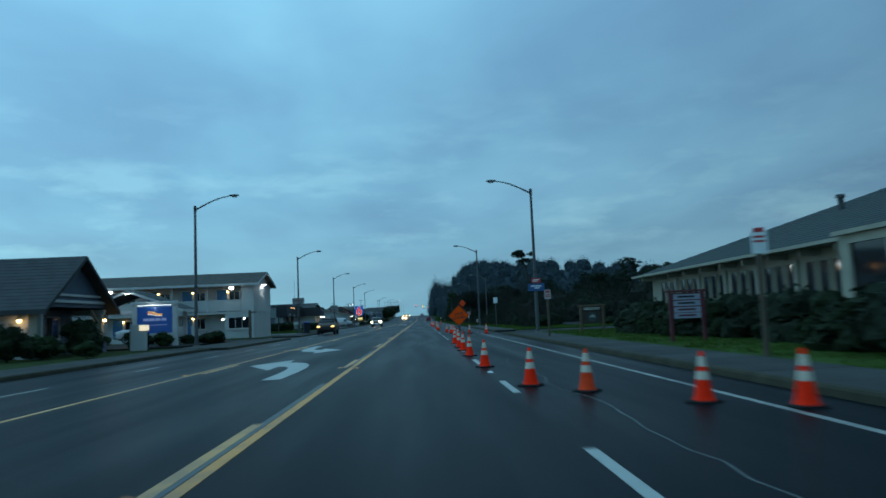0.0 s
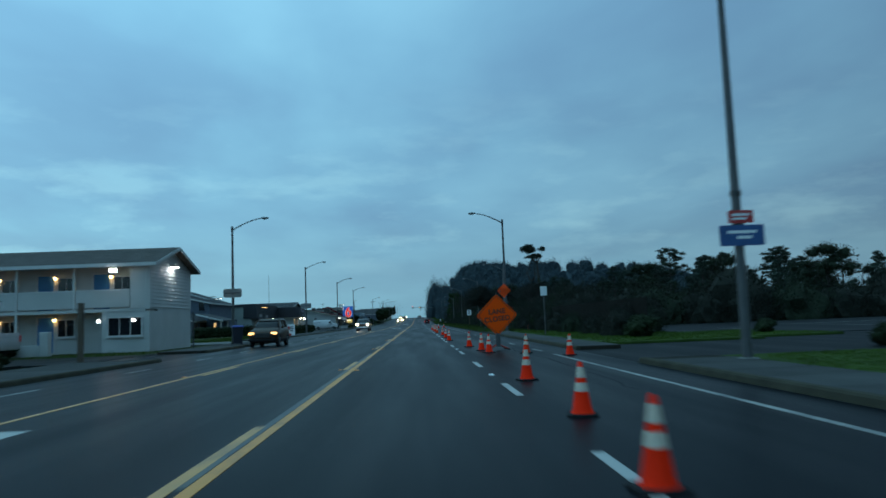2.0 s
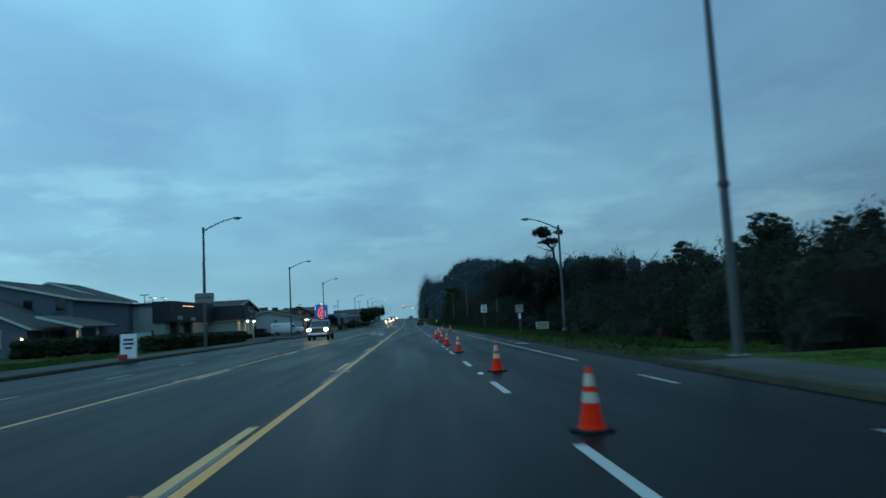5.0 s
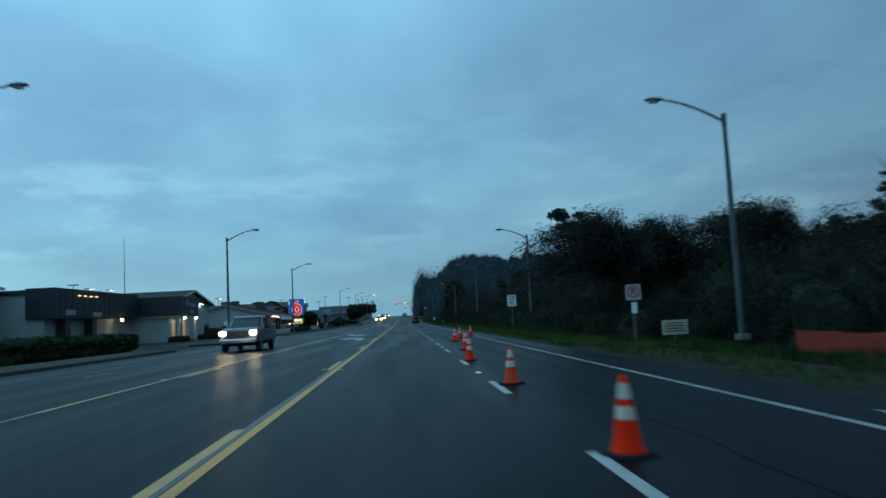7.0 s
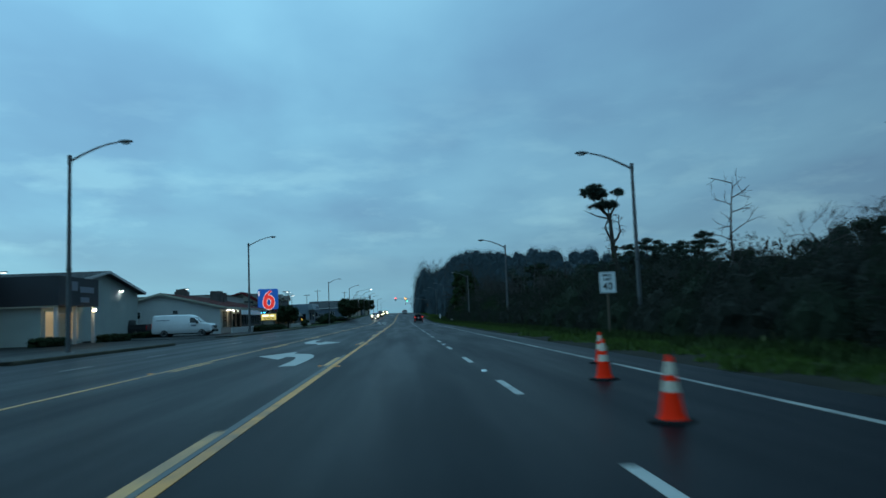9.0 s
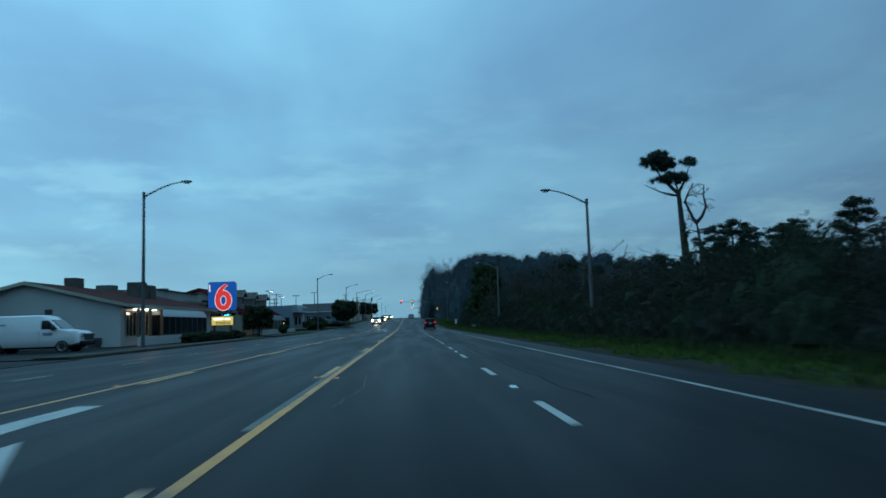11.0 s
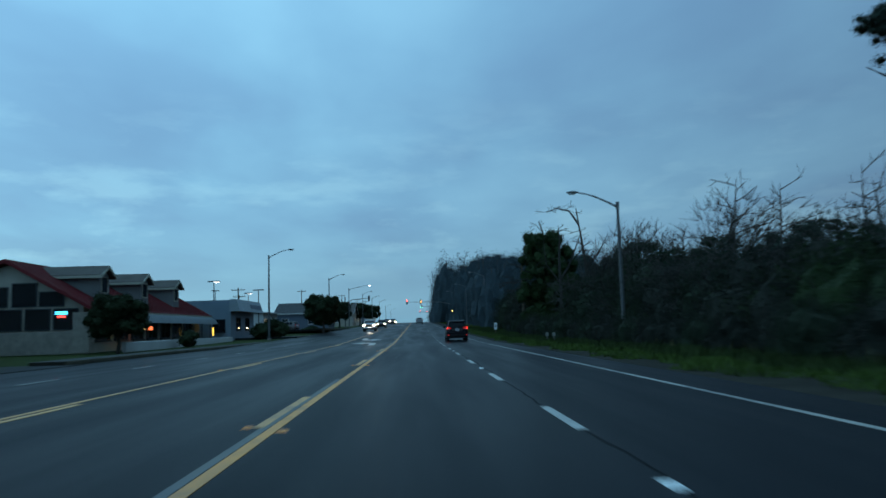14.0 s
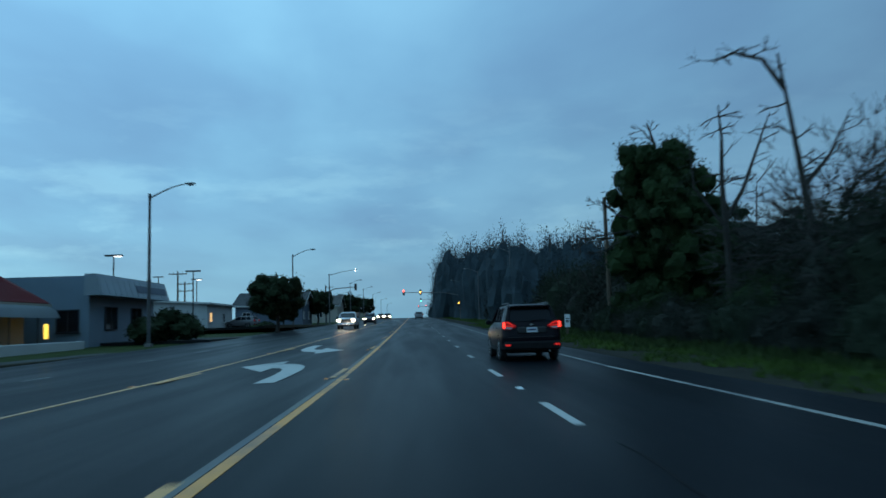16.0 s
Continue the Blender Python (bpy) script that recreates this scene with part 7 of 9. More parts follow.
def carport():
    """The motel's entrance hall with a deep pale parapet and timber portal."""
    t = thing("motel_entrance_block", "flat-roofed motel block with deep pale parapet and timber portal", "building")
    x0, x1, y0, y1 = -40.0, -23.4, 246.0, 260.0
    wall_box(t, x0, x1, y0, y1, 3.6, WALL_TAN, 0.2)
    part("parapet", Geo().rings([[(x0 - 0.4, y, 3.5), (x1 + 0.5, y, 3.5), (x1 + 0.2, y, 4.9), (x0 - 0.4, y, 4.9)] for y in (y0 - 0.5, y1 + 0.5)]), mat("pale_parapet_panels", (0.20, 0.20, 0.19), 0.8, 0.2, 0.6, 0.1), t, "deep pale parapet")
    part("roof_cap", Geo().box(x0 - 0.5, x1 + 0.35, y0 - 0.6, y1 + 0.6, 4.902, 4.98), ROOF_BROWN, t)
    for x, y, w, h in ((-30, 249, 1.6, 0.7), (-26, 255, 1.0, 0.5)):
        part("roof_unit", Geo().box(x, x + w, y, y + w, 4.98, 4.98 + h, 0.04), GALV, t)
    # timber portal before the block
    for y in (247.4, 250.6, 254.0):
        p = part("portal_post", Geo().box(-21.3, -20.9, y, y + 0.4, -0.05, 3.5, 0.02), mat("old_portal_timber", (0.14, 0.115, 0.09), 0.85, 0.3, 2, 0.2, stretch=(5, 5, 0.6)), t)
    for a, b in ((247.6, 250.8), (250.8, 254.2)):
        part("portal_brace", Geo().tube([(-21.1, a, 1.9), (-21.1, b, 3.45)], 0.09, 4), MATS["old_portal_timber"], t)
        part("portal_brace", Geo().tube([(-21.0, a, 3.45), (-21.0, b, 1.9)], 0.09, 4), MATS["old_portal_timber"], t)
    part("portal_beam", Geo().box(-23.3, -20.8, 247.2, 254.6, 3.505, 3.8, 0.03), MATS["old_portal_timber"], t)
    window(t, face_east(x1 + 0.012, 248.0, 0.4), 2.4, 2.0, WALL_DARK, GLASS_DARK, 1)
    window(t, face_east(x1 + 0.012, 252.0, 0.4), 2.4, 2.0, WALL_DARK, GLASS_LIT, 1)
    window(t, face_south(-27.5, y0 - 0.012, 1.0), 1.6, 1.2, TRIM_WHITE, GLASS_DARK, 1)


carport()


def restaurant():
    """Low restaurant with a steep red roof, three dormers and a long awning."""
    t = thing("restaurant", "low restaurant with steep red roof, three dormers and coloured signs", "restaurant")
    x0, x1, y0, y1 = -33.0, -20.3, 268.0, 296.5
    wall_box(t, x0, x1, y0, y1, 2.6, WALL_TAN, 0.2)
    xr, zr, xe, ze = x1 - 4.4, 5.0, x1 + 0.9, 2.18
    rf = part("roof", Geo().rings([[(xe, y, ze), (xr, y, zr), (x0 - 0.6, y, 2.6), (x0 - 0.6, y, 2.8), (xr, y, zr + 0.2), (xe, y, ze + 0.18)] for y in (y0 - 0.7, y1 + 0.9)]), ROOF_RED, t)
    for k in range(62):
        y = y0 - 0.6 + k * 0.48
        part("roof_seam", Geo().rings([[(xe - 0.02, yy, ze + 0.18), (xr, yy, zr + 0.19), (xr, yy, zr + 0.24), (xe - 0.02, yy, ze + 0.23)] for yy in (y, y + 0.04)]), ROOF_RED, rf)
    part("gutter", Geo().box(xe, xe + 0.1, y0 - 0.7, y1 + 0.9, ze - 0.02, ze + 0.12), TRIM_CREAM, rf)
    DG = mat("dormer_grey_wall", (0.13, 0.135, 0.135), 0.8, 0.15, 1, 0.1)
    for y in (271.9, 280.4, 289.0):
        d = part("dormer", Geo().box(xr + 0.6, x1 - 0.15, y - 0.95, y + 0.95, 2.9, 4.40), DG, t, "small grey dormer")
        prof = ((y - 1.4, 4.28), (y, 4.86), (y + 1.4, 4.28), (y + 1.4, 4.44), (y, 5.04), (y - 1.4, 4.44))
        part("dormer_roof", Geo().rings([[(xx, yy, zz) for yy, zz in prof] for xx in (xr - 0.6, x1 + 0.15)]), ROOF_BROWN, d)
        part("dormer_barge", Geo().rings([[(xx, yy, zz - 0.02) for yy, zz in prof] for xx in (x1 + 0.152, x1 + 0.2)]), TRIM_CREAM, d)
        part("dormer_eave", Geo().box(xr - 0.4, x1 + 0.15, y - 1.44, y - 1.402, 4.24, 4.40), TRIM_CREAM, d)
        part("dormer_gable", Geo().rings([[(xx, y - 0.95, 4.40), (xx, y, 4.80), (xx, y + 0.95, 4.40)] for xx in (x1 - 0.35, x1 - 0.15)]), DG, d)
        part("dormer_window", Geo().box(x1 - 0.148, x1 - 0.12, y - 0.5, y + 0.5, 3.45, 4.30), GLASS_DARK, d)
        fr = Geo()
        for a, b, c, e in ((y - 0.6, y + 0.6, 3.36, 3.44), (y - 0.6, y + 0.6, 4.31, 4.38), (y - 0.6, y - 0.51, 3.445, 4.305), (y + 0.51, y + 0.6, 3.445, 4.305)):
            fr.box(x1 - 0.148, x1 - 0.09, a, b, c, e)
        part("dormer_frame", fr, TRIM_CREAM, d)
    # glazed south gable with stone base
    part("gable_wall", Geo().rings([[(x1, y, 2.6), (xr, y, 4.9), (x0, y, 2.6)] for y in (y0, y0 + 0.2)]), WALL_TAN, t)
    for a, z0, z1 in ((-27.0, 1.25, 2.45), (-25.35, 1.25, 2.45), (-23.7, 1.25, 2.45), (-22.05, 1.25, 2.45), (-26.2, 2.55, 3.7), (-24.5, 2.55, 3.9), (-22.9, 2.55, 3.4)):
        window(t, face_south(a, y0 - 0.012, z0), 1.5, z1 - z0, WALL_DARK, GLASS_DARK, 0, sill=False)
    part("stone_base", Geo().box(x0, x1, y0 - 0.22, y0 - 0.004, -0.05, 1.15), STONE, t, "stone veneer base")
    part("stone_pier", Geo().box(x1 - 0.5, x1 + 0.5, y0 - 0.3, y0 + 0.6, -0.05, 2.2, 0.03), STONE, t, "stone corner pier")
    # long awning and low planter wall
    prof = [(0.0, 2.30), (0.85, 2.26), (1.35, 2.02), (1.6, 1.62), (1.56, 1.62), (1.3, 1.96), (0.83, 2.18), (0.0, 2.22)]
    part("awning", Geo().rings([[(x1 + 0.02 + a, y, z) for a, z in prof] for y in np.linspace(y0 + 1.5, y1 + 0.5, 12)]), mat("grey_awning_fabric", (0.10, 0.12, 0.13), 0.8, 0.15, 1, 0.05), t, "long grey rounded awning", smooth=50)
    part("planter_wall", Geo().box(x1 + 2.8, x1 + 3.05, y0 - 1.5, y1, -0.05, 0.5, 0.03), WALL_WHITE, t)
    for k in range(9):
        part("awning_post", Geo().tube([(x1 + 1.4, y0 + 2 + 3.1 * k, -0.05), (x1 + 1.4, y0 + 2 + 3.1 * k, 1.95)], 0.04, 6), DARK_STEEL, t)
    for k in range(7):
        window(t, face_east(x1 + 0.012, y0 + 2.0 + 3.5 * k, 0.6), 2.6, 1.35, WALL_DARK, GLASS_DARK, 1)
    n = part("neon_sign", Geo().box(-21.9, -21.2, y0 - 0.10, y0 - 0.06, 2.1, 2.28, 0.03), glow("neon_blue", (0.05, 0.55, 1.0), 3.0), t, "blue neon bar")
    part("neon_bar", Geo().box(-21.8, -21.3, y0 - 0.10, y0 - 0.06, 1.94, 2.04, 0.02), glow("neon_red", (1.0, 0.08, 0.06), 2.5), n)
    for y, c, nm, z in ((272.9, (1.0, 0.55, 0.06), "amber_sign", 1.42), (274.7, (1.0, 0.62, 0.2), "orange_sign", 1.28), (276.4, (1.0, 0.20, 0.06), "coral_sign", 1.28), (295.6, (1.0, 0.70, 0.1), "yellow_sign", 1.0)):
        tall = nm == "yellow_sign"
        part("lit_sign", Geo().box(x1 + 1.45, x1 + 1.49, y - (0.25 if tall else 0.6), y + (0.25 if tall else 0.6), z - (0.34 if tall else 0.12), z + (0.34 if tall else 0.12), 0.015), glow(nm, c, 1.5), t, "small lit sign")
    part("lit_sign", Geo().box(x1 + 1.45, x1 + 1.49, 272.4, 273.4, 1.17, 1.25, 0.015), glow("green_sign_bar", (0.2, 0.9, 0.4), 1.2), t, "small lit sign")


restaurant()


def blue_store():
    t = thing("blue_store", "flat-roofed steel-blue store with a slanted pale fascia", "shop building")
    x0, x1, y0, y1 = -38.0, -17.9, 298.6, 310.4
    wall_box(t, x0, x1, y0, y1, 3.65, WALL_BLUE, 0.25)
    part("flat_roof", Geo().box(x0, x1, y0, y1, 3.652, 4.0), WALL_BLUE, t)
    fa = part("slanted_fascia", Geo().rings([[(x1 + 0.05, y, 2.85), (x1 + 1.0, y, 2.85), (x1 + 0.65, y, 4.05), (x1 + 0.05, y, 4.05)] for y in (y0 - 0.9, 310.6)]), mat("pale_fascia_metal", (0.20, 0.25, 0.28), 0.5, 0.12, 0.8, 0.05), t, "slanted pale metal fascia")
    for k in range(12):
        y = y0 - 0.7 + k
        part("fascia_rib", Geo().rings([[(x1 + 1.0, yy, 2.87), (x1 + 1.012, yy, 2.87), (x1 + 0.662, yy, 4.04), (x1 + 0.65, yy, 4.04)] for yy in (y, y + 0.05)]), MATS["pale_fascia_metal"], fa)
    part("sign_band", Geo().rings([[(x1 + 0.90, y, 3.2), (x1 + 0.93, y, 3.2), (x1 + 0.80, y, 3.65), (x1 + 0.77, y, 3.65)] for y in (304.0, 310.2)]), WALL_BLUEGREY, fa, "dark sign band")
    for k in range(2):
        window(t, face_east(x1 + 0.012, y0 + 2.4 + 4.6 * k, 0.9), 2.0, 1.4, WALL_DARK, GLASS_DARK, 1, sill=False)
    window(t, face_south(-19.6, y0 - 0.012, 0.8), 1.2, 1.3, WALL_DARK, GLASS_DARK, 1)
    for x, y, h in ((-30, 304, 1.5), (-25, 307, 1.1)):
        part("roof_vent", Geo().tube([(x, y, 3.35), (x, y, 3.35 + h)], 0.12, 8), GALV, t)


blue_store()


def small_house(x0, x1, y0, y1, ze, zr, axis, wall, roof, label, seed=0):
    t = thing("roadside_house", label, "house")
    wall_box(t, x0, x1, y0, y1, ze, wall, 0.2, gable=axis, zr=zr)
    gable_roof("roof", t, x0, x1, y0, y1, ze, zr, axis, roof, 0.5, 0.14, TRIM_WHITE)
    n = max(1, int((x1 - x0) / 4))
    for k in range(n):
        window(t, face_south(x0 + 1 + k * (x1 - x0) / n, y0 - 0.012, 1.0), 1.2, 1.2, TRIM_WHITE, GLASS_DARK, 1)
    m = max(1, int((y1 - y0) / 5))
    for k in range(m):
        window(t, face_east(x1 + 0.012, y0 + 1 + k * (y1 - y0) / m, 1.0), 1.4, 1.2, TRIM_WHITE, GLASS_LIT if (k + seed) % 3 == 0 else GLASS_DARK, 1)
    return t


h = small_house(-26, -16.5, 378, 390, 3.2, 5.2, "x", WALL_BLUEGREY, ROOF_GREY, "dark two-storey house with a white gable window", 1)
window(h, face_east(-16.48, 383.4, 3.4), 0.9, 0.9, TRIM_WHITE, GLASS_DARK, 0)
small_house(-44, -24, 352, 366, 3.2, 3.9, "y", WALL_WHITE, ROOF_GREY, "low white shop with a lit window", 0)
small_house(-26, -15.5, 426, 440, 3.4, 5.6, "x", WALL_TAN, ROOF_BROWN, "tan roadside house with gable roof", 2)
small_house(-27, -16, 452, 470, 4.0, 5.0, "y", WALL_WHITE, ROOF_GREY, "pale low roadside shop building", 0)
small_house(-30, -16, 482, 505, 3.6, 5.4, "y", WALL_BLUEGREY, ROOF_BROWN, "grey roadside shop with brown roof", 1)
small_house(-28, -16, 525, 560, 4.2, 5.6, "y", WALL_CREAM, ROOF_GREY, "cream low roadside shop building", 0)
small_house(-60, -48, 340, 350, 4.6, 5.2, "x", WALL_TAN, ROOF_GREY, "tan block behind the car park", 2)
small_house(12.5, 26, 560, 585, 4.2, 5.8, "y", WALL_WHITE, ROOF_GREY, "white building beyond the wood", 0)
small_house(-52, -44, 100, 112, 3.0, 4.6, "x", WALL_WHITE, ROOF_BROWN, "low white house behind the lawn", 1)

# ---- planting on the west side ----
HEDGE = LEAF_HEDGE
for x, y, w, h, lf in ((-19.0, 36.0, 2.2, 1.5, LEAF_HEDGE), (-21.5, 35.5, 2.2, 1.6, LEAF_HEDGE), (-24.0, 37.0, 2.4, 1.7, LEAF_HEDGE), (-18.6, 50.6, 1.6, 1.1, LEAF_HEDGE), (-20.2, 51.3, 1.8, 1.3, LEAF_HEDGE), (-16.7, 52.6, 1.6, 1.15, LEAF_HEDGE), (-15.4, 52.8, 1.3, 0.95, LEAF_IVY), (-15.2, 57.6, 1.3, 0.7, LEAF_HEDGE), (-14.0, 57.9, 1.3, 0.75, LEAF_HEDGE), (-12.9, 55.6, 1.1, 0.85, LEAF_HEDGE), (-22.5, 74.2, 1.1, 0.9, LEAF_HEDGE), (-20.6, 74.4, 0.9, 0.7, LEAF_HEDGE), (-23.0, 50.8, 1.9, 1.3, LEAF_HEDGE), (-16.3, 43.0, 1.9, 1.75, LEAF_HEDGE), (-17.0, 37.0, 1.7, 1.5, LEAF_HEDGE), (-16.6, 39.3, 1.8, 1.05, LEAF_IVY), (-14.2, 38.0, 1.0, 0.75, LEAF_IVY)):
    s = plant("roundshrub_%s" % lf.name, make_shrub("garden_shrub", "rounded dark garden shrub", 91, 1.6, 1.3, lf, 0.07), x, y, w / 1.6, 37 * x, h / 1.3)
    s["label"] = "rounded dark garden shrub" if lf is LEAF_HEDGE else "loose green garden shrub"
for x, y, L, w, hh, turn in ((-23.8, 132.0, 5.0, 1.0, 0.86, 6), (-20.9, 135.2, 2.8, 1.0, 0.90, 4), (-16.8, 134.0, 6.5, 1.0, 0.76, 84), (-15.7, 140.4, 6.6, 1.05, 0.74, 87), (-15.2, 147.0, 6.6, 1.0, 0.72, 87)):
    plant("hedge_a", make_shrub("clipped_hedge", "dark clipped hedge before the house", 92, 1.5, 1.6, HEDGE, 0.07, True, 6.0, 700, "hedge"), x, y, 1.0, turn).scale = (L / 6, w, hh)
for x, y, sx in ((-15.1, 227.5, 1.0), (-14.8, 232.6, 0.75)):
    plant("hedge_b", make_shrub("clipped_hedge", "low hedge before the sun room", 93, 1.1, 0.9, HEDGE, 0.06, True, 6.0, 800, "hedge"), x, y, 1.0, 87).scale = (sx, 1, 0.85)
for x, y, sx in ((-21.0, 185.5, 0.5), (-20.8, 196.5, 0.6), (-22.2, 210, 0.8)):
    plant("hedge_b", None, x, y, 1.0, 84).scale = (sx, 1, 0.7)
for x, y, w, h in ((-16.0, 244.6, 1.5, 0.8), (-17.9, 244.7, 1.5, 0.8), (-18.9, 245.2, 1.2, 0.9), (-16.2, 276.7, 1.5, 1.25), (-15.3, 300.4, 2.4, 1.6), (-14.6, 302.6, 2.6, 2.0), (-14.5, 305.0, 2.2, 1.7), (-14.2, 332, 2.4, 0.9), (-14.6, 335.5, 2.0, 1.0)):
    plant("roundshrub_%s" % LEAF_HEDGE.name, None, x, y, w / 1.6, 31 * y, h / 1.3)


def street_tree(x, y, s, seed, label):
    def f():
        rng = np.random.default_rng(seed)
        t = thing("street_tree", label, "tree")
        part("trunk", Geo().tube([(0, 0, -0.1), (0.12, 0, 0.7), (0.02, 0.05, 1.5), (0, 0, 2.6)], [0.19, 0.15, 0.13, 0.08], 9), BARK, t)
        g = Geo()
        for k in range(7):
            a = k * 0.9
            branch_geo(g, rng, (0, 0, 1.3 + 0.12 * k), (math.cos(a), math.sin(a), 0.9), 1.5, 0.07, 1, 0.4)
        part("limbs", g, BARK, t)
        cs, rs = [], []
        for k in range(90):
            a, q, z = rng.uniform(0, 6.28), rng.random() ** 0.5, rng.uniform(1.7, 4.3)
            w = 2.35 * max(0.1, 1 - ((z - 2.9) / 1.75) ** 2) ** 0.5
            cs.append((q * w * math.cos(a), q * w * math.sin(a), z))
            rs.append(rng.uniform(0.46, 0.72))
        part("crown", crown_mesh("crown", rng, cs, rs, 420, 0.10, LEAF_HEDGE, 0.8, 0.85), None, t)
        return t
    return plant("street%d" % seed, f, x, y, s, 0, s * 1.1, label=label)


street_tree(-12.1, 325.7, 1.0, 95, "round clipped dark street tree")
street_tree(-13.1, 336, 0.62, 95, "round dark car-park tree")
street_tree(-17.6, 266.2, 0.70, 96, "small round tree with a dark crown")
street_tree(-15.5, 389, 1.1, 95, "round dark street tree")
street_tree(-15.0, 445, 1.2, 96, "round dark street tree")
street_tree(-15.0, 512, 1.3, 95, "round dark street tree")

# ---- the long building on the east side ----
def long_building():
    t = thing("long_cream_building", "long cream single-storey building with dark hip roof and many windows", "building")
    x0, x1, y0, y1 = 11.15, 28.0, -22.0, 40.8
    ze = 3.05
    part("wall", Geo().box(x0, x0 + 0.25, y0, y1, 1.0, ze), WALL_CREAM, t)
    part("wall", Geo().box(x0 + 0.25, x1, y1 - 0.25, y1, 1.0, ze), WALL_CREAM, t)
    part("wall", Geo().box(x1 - 0.25, x1, y0, y1 - 0.25, 0, ze), WALL_CREAM, t)
    part("wall", Geo().box(x0 + 0.25, x1 - 0.25, y0, y0 + 0.25, 0, ze), WALL_CREAM, t)
    part("brick_base", Geo().box(x0 + 0.02, x1, y0, y1 - 0.02, 0.05, 0.998), mat("brick_mortar", (0.16, 0.12, 0.10), 0.9, 0.3, 4, 0.3), t, "red brick base")
    # hip roof with wide eaves
    o = 0.75
    rf = Geo()
    a, b, c, d = x0 - o, x1 + o, y0 - o, y1 + o
    mid = (a + b) / 2
    ins = mid - a
    rz = ze + 0.02 + ins * 0.40
    v = [(a, c, ze + 0.02), (b, c, ze + 0.02), (b, d, ze + 0.02), (a, d, ze + 0.02), (mid, c + ins, rz), (mid, d - ins, rz)]
    rf.add(v, [(3, 2, 1, 0), (0, 1, 4), (1, 2, 5, 4), (2, 3, 5), (3, 0, 4, 5)])
    roof = part("roof", rf, mat("dark_green_grey_shingle", (0.030, 0.040, 0.040), 0.95, 0.35, 1.5, 0.4, fine=35), t)
    cg = Geo()
    n = 26
    for i in range(n):
        s0, s1 = i / n, min(1, (i + 1.1) / n)
        p = lambda s, k: ((a + ins * s, c + ins * s, ze + 0.05 + ins * 0.40 * s), (a + ins * s, d - ins * s, ze + 0.05 + ins * 0.40 * s))[k]
        q = lambda s, k: ((a + ins * s, d - ins * s, ze + 0.05 + ins * 0.40 * s), (b - ins * s, d - ins * s, ze + 0.05 + ins * 0.40 * s))[k]
        for fn in (p, q):
            u0, u1, w1, w0 = fn(s0, 0), fn(s0, 1), fn(s1, 1), fn(s1, 0)
            low = [(u0[0], u0[1], u0[2] - 0.03), (u1[0], u1[1], u1[2] - 0.03)]
            cg.add([u0, u1, (w1[0], w1[1], w1[2] - 0.018), (w0[0], w0[1], w0[2] - 0.018), *low], [(0, 1, 2, 3), (4, 5, 1, 0)])
    tagged(part("shingling", cg, MATS["dark_green_grey_shingle"], roof), kind="stuff")
    for g in (Geo().box(a - 0.05, a, c, d, ze - 0.04, ze + 0.07), Geo().box(a - 0.05, b, d, d + 0.05, ze - 0.04, ze + 0.07)):
        part("gutter", g, TRIM_CREAM, roof, "cream gutter board")
    part("soffit", Geo().box(a, x0, c, d, ze - 0.04, ze + 0.015), TRIM_CREAM, roof)
    # brackets under the eaves
    for k in range(18):
        y = y1 - 0.4 - k * 2.05
        part("eave_bracket", Geo().box(x0 - 0.6, x0 - 0.002, y - 0.05, y + 0.05, ze - 0.26, ze - 0.045), TRIM_CREAM, roof)
    # ribbon of narrow windows between piers
    k = 0
    y = y1 - 1.6
    while y > 21.4:
        window(t, pose(x0 - 0.012, y, 1.55, 0, 0, -90), 0.62, 1.12, TRIM_CREAM, GLASS_DARK, 0, 0, 0.06, False)
        y -= 0.82
        k += 1
        if k % 3 == 0:
            part("pier", Geo().box(x0 - 0.10, x0 - 0.002, y + 0.02, y + 0.26, 1.0, ze - 0.3, 0.01), TRIM_CREAM, t)
            y -= 0.42
    part("sill_course", Geo().box(x0 - 0.12, x0 - 0.002, 20.5, y1 - 0.1, 1.39, 1.48), TRIM_CREAM, t)
    for k in range(4):
        window(t, pose(x1 - 14 + 3.2 * k, y1 + 0.012, 1.3, 0, 0, 180), 1.6, 1.3, TRIM_CREAM, GLASS_DARK, 1)
    # projecting bay with a big window over brick
    bay = part("bay", Geo().box(x0 - 1.3, x0 - 0.002, 11.5, 20.4, 1.15, ze + 0.0), WALL_CREAM, t, "projecting cream bay")
    part("bay_base", Geo().box(x0 - 1.28, x0 - 0.002, 11.52, 20.38, 0.05, 1.148), MATS["brick_mortar"], t, "red brick base")
    for yy in (19.8, 17.2, 14.6):
        window(t, pose(x0 - 1.312, yy, 1.35, 0, 0, -90), 1.65, 1.5, TRIM_CREAM, GLASS_DARK, 0, 0, 0.09)
    part("bay_fascia", Geo().box(x0 - 1.42, x0 - 0.002, 11.4, 20.5, ze + 0.0, ze + 0.12), TRIM_CREAM, t)
    window(t, pose(x0 - 0.2, 20.412, 1.4, 0, 0, 180), 0.8, 1.3, TRIM_CREAM, GLASS_DARK, 0)
    # roof vents
    for x, y, h, m in ((15.6, 31.0, 0.55, DARK_STEEL), (17.5, 26.5, 0.35, GALV), (18.5, 20.5, 0.45, GALV)):
        zb = ze + (x - a) * 0.40
        vt = part("roof_vent", Geo().tube([(x, y, zb - 0.15), (x, y, zb + h)], 0.11, 10), m, t)
        part("vent_cap", Geo().tube([(x, y, zb + h), (x, y, zb + h + 0.14)], [0.19, 0.15], 10), m, vt)
    # bricks of the base, nearest stretch
    me = Geo().box(-0.012, 0.012, -0.098, 0.098, -0.03, 0.03, 0.004).mesh("brick", BRICK)
